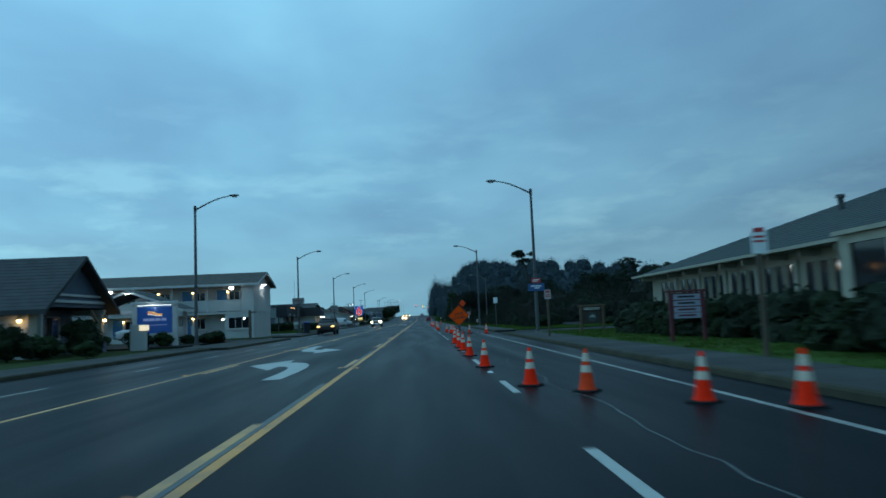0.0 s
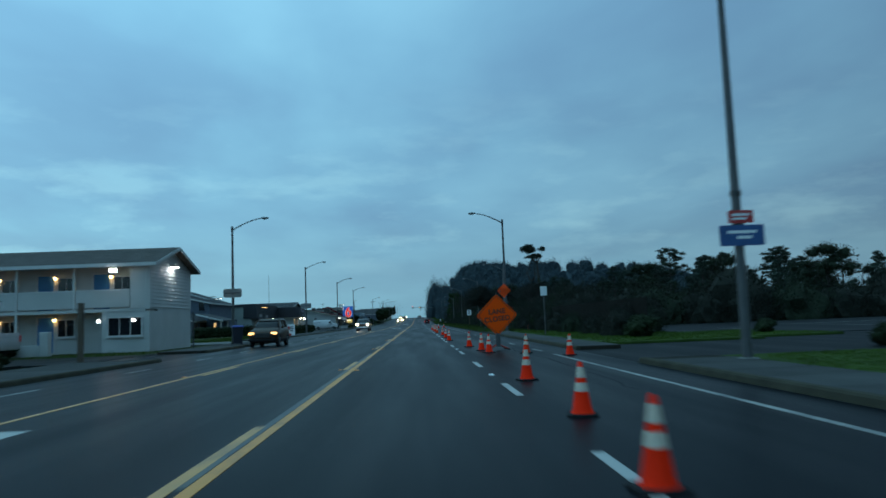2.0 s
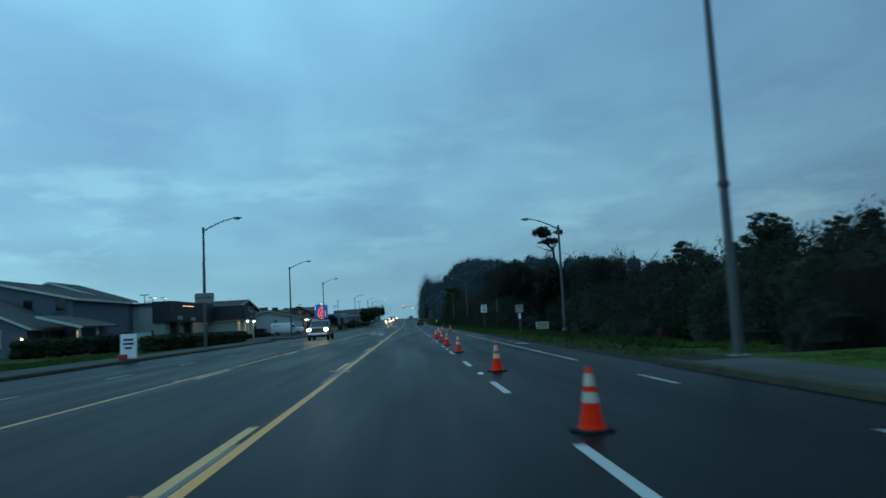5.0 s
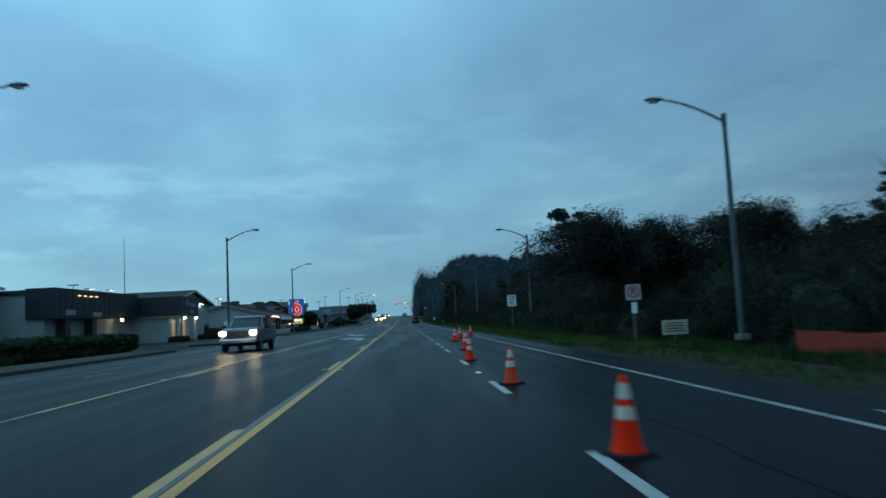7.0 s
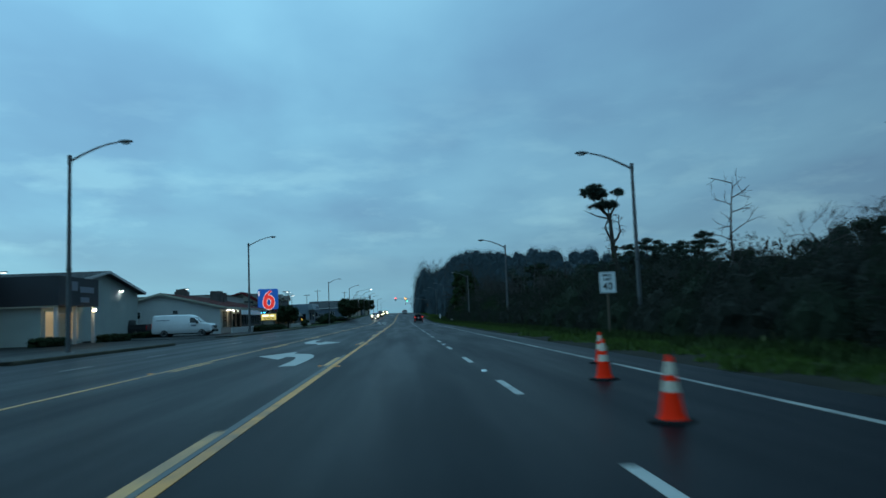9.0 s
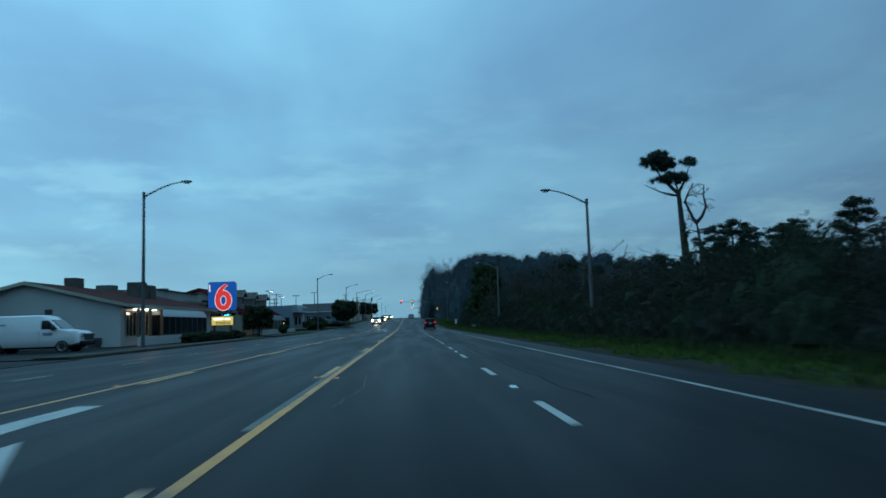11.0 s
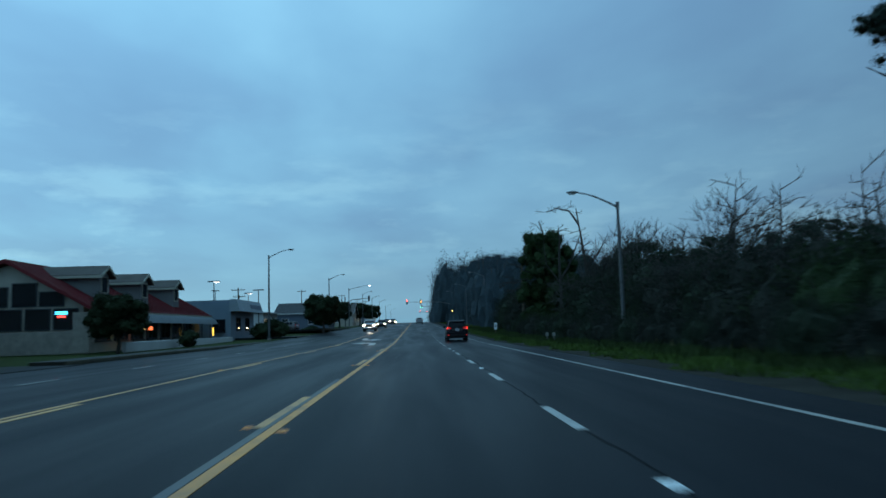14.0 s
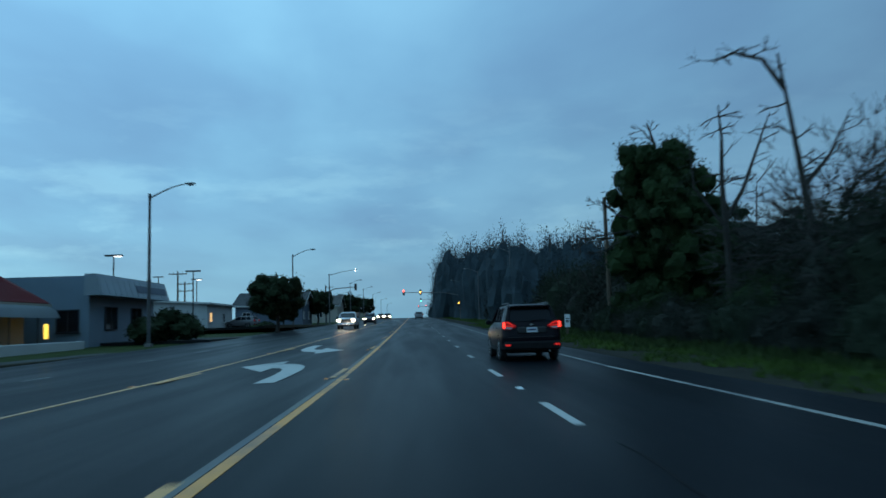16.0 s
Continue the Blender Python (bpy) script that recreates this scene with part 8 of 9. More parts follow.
    for r in range(14):
        for k in range(20):
            o = part("brick", me, None, t)
            o.location = (x0 - 1.285, 20.26 - k * 0.21 - (0.1 if r % 2 else 0), 0.12 + r * 0.073)


long_building()


def boards_sign():
    t = thing("notice_sign", "maroon framed board sign with white panels beside the shrubs", "sign board", pose(9.25, 28.7, -0.02))
    for x in (-0.62, 0.62):
        part("post", Geo().box(x - 0.06, x + 0.06, -0.06, 0.06, -0.05, 1.98, 0.01), mat("maroon_paint", (0.10, 0.012, 0.02), 0.5, 0.15, 2), t)
    part("cap", Geo().box(-0.78, 0.78, -0.10, 0.10, 1.982, 2.06, 0.015), MATS["maroon_paint"], t)
    f = part("frame", Geo().box(-0.56, 0.56, -0.035, 0.035, 1.0, 1.95, 0.01), MATS["maroon_paint"], t)
    for z in (1.80, 1.56, 1.32, 1.1):
        p = part("panel", Geo().box(-0.51, 0.51, -0.046, -0.036, z - 0.10, z + 0.10), mat("lilac_white_panel", (0.28, 0.28, 0.34), 0.5, 0.1, 3), f)
        part("writing", Geo().box(-0.35, 0.3, -0.05, -0.047, z - 0.03, z + 0.04), MATS["maroon_paint"] if z < 1.4 else BLACK_PAINT, p)


boards_sign()


def park_sign():
    t = thing("park_entrance_sign", "brown timber park sign with a round emblem in a post frame", "sign board", pose(10.9, 50.6, 0.08, 0, 0, 0) @ Matrix.Diagonal((0.9, 0.9, 0.92, 1)))
    TIM = mat("brown_timber", (0.10, 0.06, 0.035), 0.8, 0.3, 2, 0.3, stretch=(5, 5, 0.6))
    for x in (-1.05, 1.05):
        part("post", Geo().box(x - 0.11, x + 0.11, -0.11, 0.11, -0.1, 2.5, 0.02), TIM, t)
    part("beam", Geo().box(-1.3, 1.3, -0.09, 0.09, 2.3, 2.48, 0.02), TIM, t)
    f = part("name_board", Geo().box(-0.92, 0.92, -0.05, 0.05, 1.95, 2.28, 0.015), mat("dark_brown_board", (0.035, 0.022, 0.016), 0.7, 0.2, 2), t)
    for z in (2.17, 2.05):
        part("writing", Geo().box(-0.75, 0.75, -0.057, -0.051, z - 0.03, z + 0.03), mat("cream_letters", (0.5, 0.48, 0.42), 0.6, 0.1), f)
    p = part("panel", Geo().box(-0.92, 0.92, -0.045, 0.045, 0.75, 1.88, 0.015), MATS["dark_brown_board"], t)
    part("emblem", Geo().plate([(x, 1.35 + z) for x, z in disc(24, 0.42)], pose(0, -0.052, 0), 0.012), mat("emblem_green", (0.03, 0.05, 0.05), 0.6, 0.2), p, "round dark emblem")
    part("emblem_hill", Geo().plate([(-0.3, 1.32), (0.3, 1.32), (0.2, 1.5), (0.05, 1.58), (-0.12, 1.5)], pose(0, -0.062, 0), 0.006), mat("emblem_grey", (0.25, 0.27, 0.27), 0.6, 0.1), p)


park_sign()
# shrubs and ivy banks before the building
rs_ = random.Random(5)
for i in range(14):
    y = 17.5 + i * 1.75
    plant("lawnshrub%d" % (i % 2), make_shrub("foundation_shrub", "dark straggling shrub below the windows", 97 + i % 2, 1.9, 1.45, (LEAF, LEAF_HEDGE)[i % 2], 0.08, per=600), 10.35 + rs_.uniform(-0.25, 0.3) - (0.9 if y < 21 else 0) + (0.35 if 21 < y < 30 else 0), y, rs_.uniform(0.9, 1.3), rs_.uniform(0, 360), rs_.uniform(0.75, 1.05))
for x, y, s in ((10.3, 36.6, 0.9), (10.9, 40.2, 1.25), (11.8, 42.4, 1.05), (10.6, 43.0, 0.7), (9.95, 33.2, 0.75)):
    plant("lawnshrub0", None, x, y, s, 20 * y, s * 0.85)
for x, y, s in ((12.9, 53.5, 0.55), (16.9, 54.5, 0.7), (20.5, 55.5, 0.75), (9.9, 67.0, 0.9), (15.2, 66.8, 0.6)):
    plant("roundshrub_%s" % LEAF_HEDGE.name, None, x, y, s, 20 * y, s * 0.9)


def fence_run():
    t = thing("orange_safety_fence", "orange plastic mesh safety fence on stakes", "fence", pose(0.8, 1.5, -0.62))
    OR = mat("orange_mesh_plastic", (0.36, 0.034, 0.012), 0.6, 0.2, 1.5, 0.05)
    for i in range(9):
        y = 108 + i * 2.2
        x = 10.0 + 0.12 * math.sin(i * 1.7)
        part("stake", Geo().tube([(x, y, -0.1), (x + 0.02, y, 1.02)], 0.025, 6), DARK_STEEL, t)
    for k in range(14):
        z = 0.10 + k * 0.062
        pts = [(9.96 + 0.12 * math.sin((y - 108) / 2.2 * 1.7), y, z - 0.06 * math.sin(math.pi * ((y - 108) % 2.2) / 2.2) * (k / 14)) for y in np.arange(108, 125.7, 0.55)]
        g = Geo()
        g.rings([[(x, y, zz - 0.023), (x + 0.004, y, zz - 0.023), (x + 0.004, y, zz + 0.023), (x, y, zz + 0.023)] for x, y, zz in pts])
        part("mesh_strand", g, OR, t)
    g = Geo()
    for y in np.arange(108, 125.6, 0.14):
        x = 9.955 + 0.12 * math.sin((y - 108) / 2.2 * 1.7)
        g.box(x - 0.004, x, y, y + 0.04, 0.09, 0.93)
    part("mesh_web", g, OR, t)


fence_run()


def board_fence(x0, y0, x1, y1, h, label):
    t = thing("board_fence", label, "fence")
    n = int(math.hypot(x1 - x0, y1 - y0) / 0.17)
    me = Geo().box(-0.075, 0.075, -0.012, 0.012, -0.05, h, 0.006).mesh("fence_board", mat("old_fence_board", (0.016, 0.014, 0.012), 0.9, 0.35, 2, 0.3, stretch=(5, 5, 0.5), per=0.5, spec=0.04))
    a = math.degrees(math.atan2(y1 - y0, x1 - x0))
    for i in range(n):
        s = (i + 0.5) / n
        o = part("fence_board", me, None, t)
        o.matrix_basis = pose(x0 + (x1 - x0) * s, y0 + (y1 - y0) * s, 0.03 * math.sin(i * 1.3), 0, 0, a)
    for z in (0.4, h - 0.35):
        part("rail", Geo().tube([(x0 + 0.05, y0, z), (x1 + 0.05, y1, z)], 0.04, 5), MATS["old_fence_board"], t)


board_fence(10.5, 68.0, 10.9, 96.0, 1.85, "dark weathered board fence behind the verge")
board_fence(11.2, 196, 11.3, 214, 0.9, "low dark broken board fence in the thicket")
board_fence(10.8, 262, 10.9, 276, 0.8, "low dark broken board fence by the verge")


def utility_pole(x, y, h, arms=1, label="timber utility pole with a crossarm", r=0.15):
    t = thing("utility_pole", label, "utility pole", pose(x, y, 0), group="utility poles")
    part("pole", Geo().tube([(0, 0, -0.1), (0, 0, h)], [r, r * 0.65], 8), WOOD_DARK, t)
    for k in range(arms):
        z = h - 0.35 - 1.0 * k
        c = part("crossarm", Geo().box(-1.15, 1.15, -0.06, 0.06, z - 0.06, z + 0.06, 0.01), WOOD_DARK, t)
        for xx in (-1.05, -0.6, 0.6, 1.05):
            part("insulator", Geo().tube([(xx, 0, z + 0.06), (xx, 0, z + 0.22)], 0.035, 6), GALV, c)
    return t


utility_pole(10.85, 297.9, 7.4, 0, "short dark timber pole beside the ivied tree")
for x, y, h, a in ((-62, 190, 9.5, 2), (-70, 240, 10, 1), (-29.4, 360, 7.6, 1), (-31.6, 372, 6.8, 2), (-66, 300, 10, 1), (-30, 446, 10, 1), (-24, 500, 10, 1), (-22, 545, 10, 1), (14, 590, 10, 1), (-22, 600, 11, 1), (-22, 660, 11, 1), (13.5, 650, 11, 1)):
    utility_pole(x, y, h, a)


def lot_lamp(x, y, h, lit=True):
    t = thing("car_park_lamp", "tall car-park lamp with a flat lit head" if lit else "tall car-park lamp with a flat head", "lamp post", pose(x, y, 0), group="car park lamps")
    part("pole", Geo().tube([(0, 0, -0.1), (0, 0, h)], [0.09, 0.06], 8), DARK_STEEL, t)
    hd = part("lamp_head", Geo().box(-0.75, 0.75, -0.22, 0.22, h, h + 0.14, 0.03), DARK_STEEL, t)
    if lit:
        part("lens", Geo().box(0.06, 0.66, -0.17, 0.17, h - 0.05, h - 0.002), glow("lot_lamp_light", (0.95, 1.0, 0.98), 3.5), hd)


for x, y, h in ((-40, 296, 7.6), (-25.4, 324.7, 7.05), (-48, 240, 8.4), (-52, 262, 9.2), (-30, 372, 7)):
    lot_lamp(x, y, h)
for x, y, h in ((-46, 228, 8.4), (-38, 382, 8), (-22.55, 339.7, 6.35)):
    lot_lamp(x, y, h, False)


def signal_mast(x, y, side, reach, lit, h=5.6, label="steel traffic signal mast with heads over the road"):
    """A mast-arm signal; lit lists (offset along the arm, colour)."""
    t = thing("traffic_signal", label, "traffic signal", pose(x, y, 0), group="traffic signals")
    part("pole", Geo().tube([(0, 0, -0.1), (0, 0, h + 0.4)], [0.15, 0.11], 10), GALV, t)
    part("arm", Geo().tube([(0, 0, h - 0.9), (side * reach * 0.3, 0, h - 0.2), (side * reach, 0, h)], [0.1, 0.08, 0.05], 8), GALV, t)
    for off, col in lit:
        xx, zz = side * off, (h - 0.05 if off > 0.5 else 3.1)
        hd = part("signal_head", Geo().box(xx - 0.2, xx + 0.2, -0.35, -0.12, zz - 0.55, zz + 0.55, 0.03), BLACK_PAINT, t, "black signal head")
        for k, c in enumerate(("red", "amber", "green")):
            m = {"red": SIGNAL_RED, "amber": AMBER, "green": SIGNAL_GREEN}[c] if c == col else mat("dark_lens", (0.03, 0.03, 0.03), 0.3, 0.1)
            part("lens", Geo().tube([(xx, -0.352, zz + 0.34 - 0.34 * k), (xx, -0.40, zz + 0.34 - 0.34 * k)], 0.14, 12), m, hd)
            part("visor", Geo().tube([(xx, -0.36, zz + 0.36 - 0.34 * k), (xx, -0.52, zz + 0.37 - 0.34 * k)], [0.165, 0.16], 12, cap=False), BLACK_PAINT, hd)
    return t


signal_mast(9.6, 420, -1, 11.5, [(11.4, "red"), (8.0, "amber"), (0.3, "amber")])
signal_mast(-14.5, 392, 1, 5.2, [(5.0, None)], 6.0, "steel traffic signal mast facing the other way")
signal_mast(11.5, 520, -1, 9.0, [(9.0, "green"), (5.0, "green")], 5.8)
signal_mast(11.5, 640, -1, 9.0, [(9.0, "red"), (5.5, "red"), (0.3, "red")], 6.2)


def wheelie_bin(x, y):
    t = thing("waste_bin", "dark wheeled waste bin with a blue lid", "waste bin", pose(x, y, 0.13, 0, 0, 20))
    part("body", Geo().rings([[(a, b, z) for a, b in rrect(w, d, 0.06)] for z, w, d in ((0.05, 0.5, 0.55), (0.9, 0.6, 0.68), (1.0, 0.62, 0.72))]), mat("dark_bin_plastic", (0.012, 0.016, 0.028), 0.5, 0.15, 3), t)
    part("lid", Geo().rings([[(a, b, z) for a, b in rrect(w, d, 0.08)] for z, w, d in ((1.002, 0.66, 0.78), (1.06, 0.64, 0.74), (1.11, 0.45, 0.55))]), mat("blue_bin_lid", (0.015, 0.05, 0.25), 0.5, 0.15, 3), t, "blue lid")
    for xx in (-0.27, 0.27):
        part("wheel", Geo().tube([(xx - 0.03, 0.28, 0.1), (xx + 0.03, 0.28, 0.1)], 0.1, 12), TYRE, t)
    part("handle", Geo().tube([(-0.25, 0.4, 0.98), (0.25, 0.4, 0.98)], 0.02, 6), RUBBER, t)


wheelie_bin(-10.4, 79.2)


def a_board(x, y):
    t = thing("sandwich_board", "white folding A-board with bars of writing and a red foot", "sign board", pose(x, y, 0.13, 0, 0, 12))
    for s in (-1, 1):
        p = part("panel", Geo().box(-0.32, 0.32, -0.012, 0.012, 0.05, 1.1, 0.01).move(pose(0, s * 0.2, 0, s * 10, 0, 0)), SIGN_WHITE, t)
        if s < 0:
            for z, w in ((0.85, 0.4), (0.68, 0.44), (0.5, 0.3)):
                part("writing", Geo().box(-w / 2, w / 2, -0.017, -0.0125, z - 0.05, z + 0.05).move(pose(0, s * 0.2, 0, s * 10, 0, 0)), mat("dark_grey_letters", (0.06, 0.06, 0.07)), p)
    part("foot", Geo().box(-0.36, -0.02, -0.42, -0.05, 0.0, 0.24, 0.03), mat("red_plastic", (0.45, 0.03, 0.03), 0.5, 0.15), t, "red weight")


a_board(-11.75, 109.5)
# parking meters' posts and a hydrant-like bollard near the motel
t = thing("pavement_post", "thin dark post at the pavement edge", "post", pose(-12.9, 79.5, 0.13))
part("post", Geo().tube([(0, 0, -0.1), (0, 0, 2.0)], 0.05, 8), DARK_STEEL, t)
t = thing("pavement_post", "thin dark post at the pavement edge", "post", pose(-11.6, 59.6, 0.0))
part("post", Geo().box(-0.085, 0.085, -0.085, 0.085, -0.05, 2.15, 0.01), WOOD_DARK, t)
# low sign by the workshop hedge
t = thing("low_sign", "low pale sign board on two posts beside the hedge", "sign board", pose(-20.5, 140.0, 0))
for x in (-1.02, 1.02):
    part("post", Geo().box(x - 0.06, x + 0.06, -0.06, 0.06, -0.06, 1.5), WALL_DARK, t)
part("board", Geo().box(-0.955, 0.955, -0.04, 0.04, 0.85, 1.3, 0.01), mat("pale_green_board", (0.32, 0.40, 0.38), 0.5, 0.12), t)

# ---- vehicles ----
def outline(yf, yb, hw, r, z, n=5):
    """A plan outline from yb (rear) to yf (front), half-width hw, rounded corners r."""
    pts = []
    for sx, ey, a0 in ((1, 1, 0), (-1, 1, 90), (-1, -1, 180), (1, -1, 270)):
        for i in range(n):
            a = radians(a0 + 90 * i / (n - 1))
            cy = (yf - r[0]) if ey > 0 else (yb + r[1])
            rr = r[0] if ey > 0 else r[1]
            pts.append((sx * (hw - min(rr, 0.35)) + min(rr, 0.35) * math.cos(a), cy + rr * math.sin(a), z))
    return pts


def stack(layers):
    return Geo().rings([outline(yf, yb, hw, r, z) for z, yf, yb, hw, r in layers])


def wheel(parent, x, y, r=0.34, w=0.22, rim=None):
    s = 1 if x > 0 else -1
    prof = [(r - 0.05, -w / 2), (r, -w / 2 + 0.03), (r, w / 2 - 0.03), (r - 0.05, w / 2)]
    wh = part("wheel", Geo().rings([[(x + s * o, y + q * math.cos(a), r + q * math.sin(a)) for a in [2 * math.pi * k / 22 for k in range(22)]] for q, o in prof]), TYRE, parent, smooth=40)
    part("rim", Geo().rings([[(x + s * o, y + q * math.cos(a), r + q * math.sin(a)) for a in [2 * math.pi * k / 22 for k in range(22)]] for q, o in ((r * 0.66, w / 2 - 0.02), (r * 0.62, w / 2 + 0.006), (r * 0.2, w / 2 - 0.02))]), rim or mat("alloy_rim", (0.35, 0.36, 0.38), 0.3, 0.1, 5, 0.0, metal=0.9), wh)


CAR_GLASS = mat("tinted_car_glass", (0.006, 0.007, 0.010), 0.15, 0.1, 0.5, 0.0, spec=0.12)


def suv(x, y, paint, label, way=1, lights="tail"):
    """A mid-size estate SUV, 4.6 m long; the origin is under its middle."""
    t = thing("suv", label, "car", pose(x, y, rise(y), 0, 0, 0 if way > 0 else 180))
    P = mat(paint[0], paint[1], 0.33, 0.08, 1.5, 0.0, spec=0.10)
    clear = mat("clear_lens", (0.4, 0.4, 0.42), 0.2, 0.1)

    def facing(pts, s):
        return [(s * px, pz) for px, pz in (pts if s > 0 else pts[::-1])]

    part("body", stack([(0.30, 2.10, -2.10, 0.80, (0.3, 0.25)), (0.36, 2.22, -2.22, 0.88, (0.45, 0.3)), (0.60, 2.30, -2.30, 0.905, (0.5, 0.28)), (0.74, 2.30, -2.31, 0.91, (0.5, 0.28)), (0.80, 2.26, -2.28, 0.90, (0.5, 0.28)), (0.98, 2.02, -2.27, 0.895, (0.5, 0.28)), (1.12, 1.20, -2.22, 0.86, (0.5, 0.28)), (1.18, 1.0, -2.18, 0.83, (0.5, 0.28))]), P, t, smooth=35)
    part("greenhouse", stack([(1.17, 1.02, -2.15, 0.80, (0.35, 0.28)), (1.40, 0.66, -2.05, 0.745, (0.3, 0.28)), (1.62, 0.30, -1.93, 0.67, (0.25, 0.25))]), CAR_GLASS, t, "dark tinted glass", smooth=35)
    part("roof", stack([(1.61, 0.38, -1.98, 0.685, (0.25, 0.25)), (1.67, 0.25, -1.97, 0.66, (0.25, 0.25)), (1.715, -0.05, -1.8, 0.54, (0.3, 0.3))]), P, t, smooth=35)
    for s in (-1, 1):
        for y0, y1 in ((1.02, 0.34), (-0.25, -0.30), (-1.05, -1.05)):
            part("pillar", Geo().tube([(s * 0.815, y0, 1.17), (s * 0.69, y1, 1.63)], 0.045, 6), P, t)
        part("rear_pillar", Geo().rings([[(s * 0.80, -2.185, 1.16), (s * 0.83, -1.72, 1.16), (s * 0.70, -1.6, 1.63), (s * 0.665, -1.965, 1.63)], [(s * 0.69, -2.185, 1.16), (s * 0.69, -1.72, 1.16), (s * 0.60, -1.6, 1.63), (s * 0.58, -1.965, 1.63)]]), P, t)
        part("roof_rail", Geo().tube([(s * 0.60, 0.1, 1.69), (s * 0.60, 0.0, 1.755), (s * 0.60, -1.6, 1.755), (s * 0.60, -1.74, 1.68)], 0.021, 6), BLACK_PAINT, t)
        part("door_mirror", Geo().box(0.88 if s > 0 else -1.07, 1.07 if s > 0 else -0.88, 0.72, 0.84, 1.10, 1.26, 0.04), P, t)
        part("side_cladding", Geo().box(s * 0.885 - 0.03, s * 0.885 + 0.03, -1.0, 1.05, 0.31, 0.45, 0.01), RUBBER, t)
        for yy in (0.25, -0.8):
            part("door_handle", Geo().box(s * 0.895 - 0.02, s * 0.895 + 0.02, yy - 0.1, yy + 0.1, 0.98, 1.015, 0.008), P, t)
        wheel(t, s * 0.80, 1.38, 0.35, 0.23)
        wheel(t, s * 0.80, -1.32, 0.35, 0.23)
        for yy in (1.38, -1.32):
            part("wheel_arch", Geo().rings([[(s * 0.895 + d, yy + q * math.cos(a), 0.35 + q * math.sin(a)) for a in [math.pi * k / 12 for k in range(13)]] for q, d in ((0.37, 0.014 * s), (0.46, 0.014 * s), (0.46, -0.03 * s), (0.37, -0.03 * s))], close=True, cap=False), RUBBER, t)
        # C-shaped rear lamp clusters that reach round the corner
        lamp = part("tail_lamp", Geo().plate(facing([(0.885, 0.97), (0.885, 1.19), (0.70, 1.20), (0.47, 1.06), (0.47, 1.03), (0.66, 0.95)], s), pose(0, -2.25, 0), 0.09), TAIL_DIM, t, "red tail lamp")
        if lights == "tail":
            part("light_bar", Geo().plate(facing([(0.865, 1.0), (0.865, 1.175), (0.805, 1.175), (0.805, 1.0)], s), pose(0, -2.300, 0), 0.02), TAIL, lamp, "brightly lit bar")
            part("light_arm", Geo().plate(facing([(0.80, 1.15), (0.80, 1.185), (0.69, 1.185), (0.49, 1.06), (0.52, 1.055), (0.68, 1.12)], s), pose(0, -2.300, 0), 0.02), TAIL_ARM, lamp)
            part("light_arm", Geo().plate(facing([(0.80, 1.05), (0.80, 1.09), (0.56, 1.055), (0.56, 1.03)], s), pose(0, -2.300, 0), 0.02), TAIL_ARM, lamp)
        part("reverse_lens", Geo().plate(facing([(0.79, 0.985), (0.79, 1.03), (0.55, 1.015), (0.66, 0.965)], s), pose(0, -2.300, 0), 0.018), clear, lamp)
        part("rear_reflector", Geo().box(min(s * 0.66, s * 0.82), max(s * 0.66, s * 0.82), -2.352, -2.33, 0.46, 0.52, 0.008), TAIL_ARM if lights == "tail" else TAIL_DIM, t)
        part("headlamp", Geo().box(min(s * 0.52, s * 0.86), max(s * 0.52, s * 0.86), 2.02, 2.26, 0.76, 0.90, 0.03), HEADLIGHT if lights == "head" else glow("dim_headlamp", (1.0, 0.55, 0.18), 3.5) if lights == "dim" else clear, t)
    part("rear_window", Geo().rings([[(-0.66, -2.195, 1.19), (0.66, -2.195, 1.19), (0.57, -2.0, 1.60), (-0.57, -2.0, 1.60)], [(-0.66, -2.15, 1.19), (0.66, -2.15, 1.19), (0.57, -1.95, 1.60), (-0.57, -1.95, 1.60)]]), CAR_GLASS, t, "rear window")
    part("spoiler", Geo().box(-0.62, 0.62, -2.14, -1.9, 1.62, 1.675, 0.025), P, t)
    part("tailgate_recess", Geo().box(-0.44, 0.44, -2.318, -2.27, 0.84, 1.02, 0.02), BLACK_PAINT, t)
    part("tailgate_seam", Geo().box(-0.70, 0.70, -2.322, -2.28, 0.715, 0.73), BLACK_PAINT, t)
    pl = part("number_plate", Geo().box(-0.155, 0.155, -2.33, -2.319, 0.86, 1.01), PLATE, t, "pale number plate")
    part("plate_bar", Geo().box(-0.12, 0.12, -2.333, -2.3305, 0.91, 0.965), mat("plate_ink", (0.05, 0.06, 0.12)), pl)
    part("rear_bumper", Geo().box(-0.86, 0.86, -2.345, -2.15, 0.33, 0.60, 0.06), RUBBER, t, "black bumper cladding")
    part("badge", Geo().plate(disc(14, 0.07, 0.04, 0, 1.09), pose(0, -2.255, 0), 0.02), CHROME, t)
    part("wiper", Geo().tube([(0.0, -2.21, 1.21), (0.45, -2.19, 1.24)], 0.01, 5), RUBBER, t)
    part("antenna", Geo().rings([[(-0.025, -1.55, 1.71), (0.025, -1.55, 1.71), (0.02, -1.35, 1.70), (-0.02, -1.35, 1.70)], [(-0.008, -1.58, 1.775), (0.008, -1.58, 1.775), (0.008, -1.53, 1.77), (-0.008, -1.53, 1.77)]]), BLACK_PAINT, t)
    part("exhaust", Geo().tube([(0.5, -2.36, 0.30), (0.5, -2.1, 0.30)], 0.035, 8), CHROME, t)
    part("underbody", Geo().box(-0.70, 0.70, -2.05, 2.1, 0.24, 0.34), RUBBER, t)
    part("grille", Geo().box(-0.45, 0.45, 2.24, 2.31, 0.56, 0.86, 0.02), BLACK_PAINT, t)
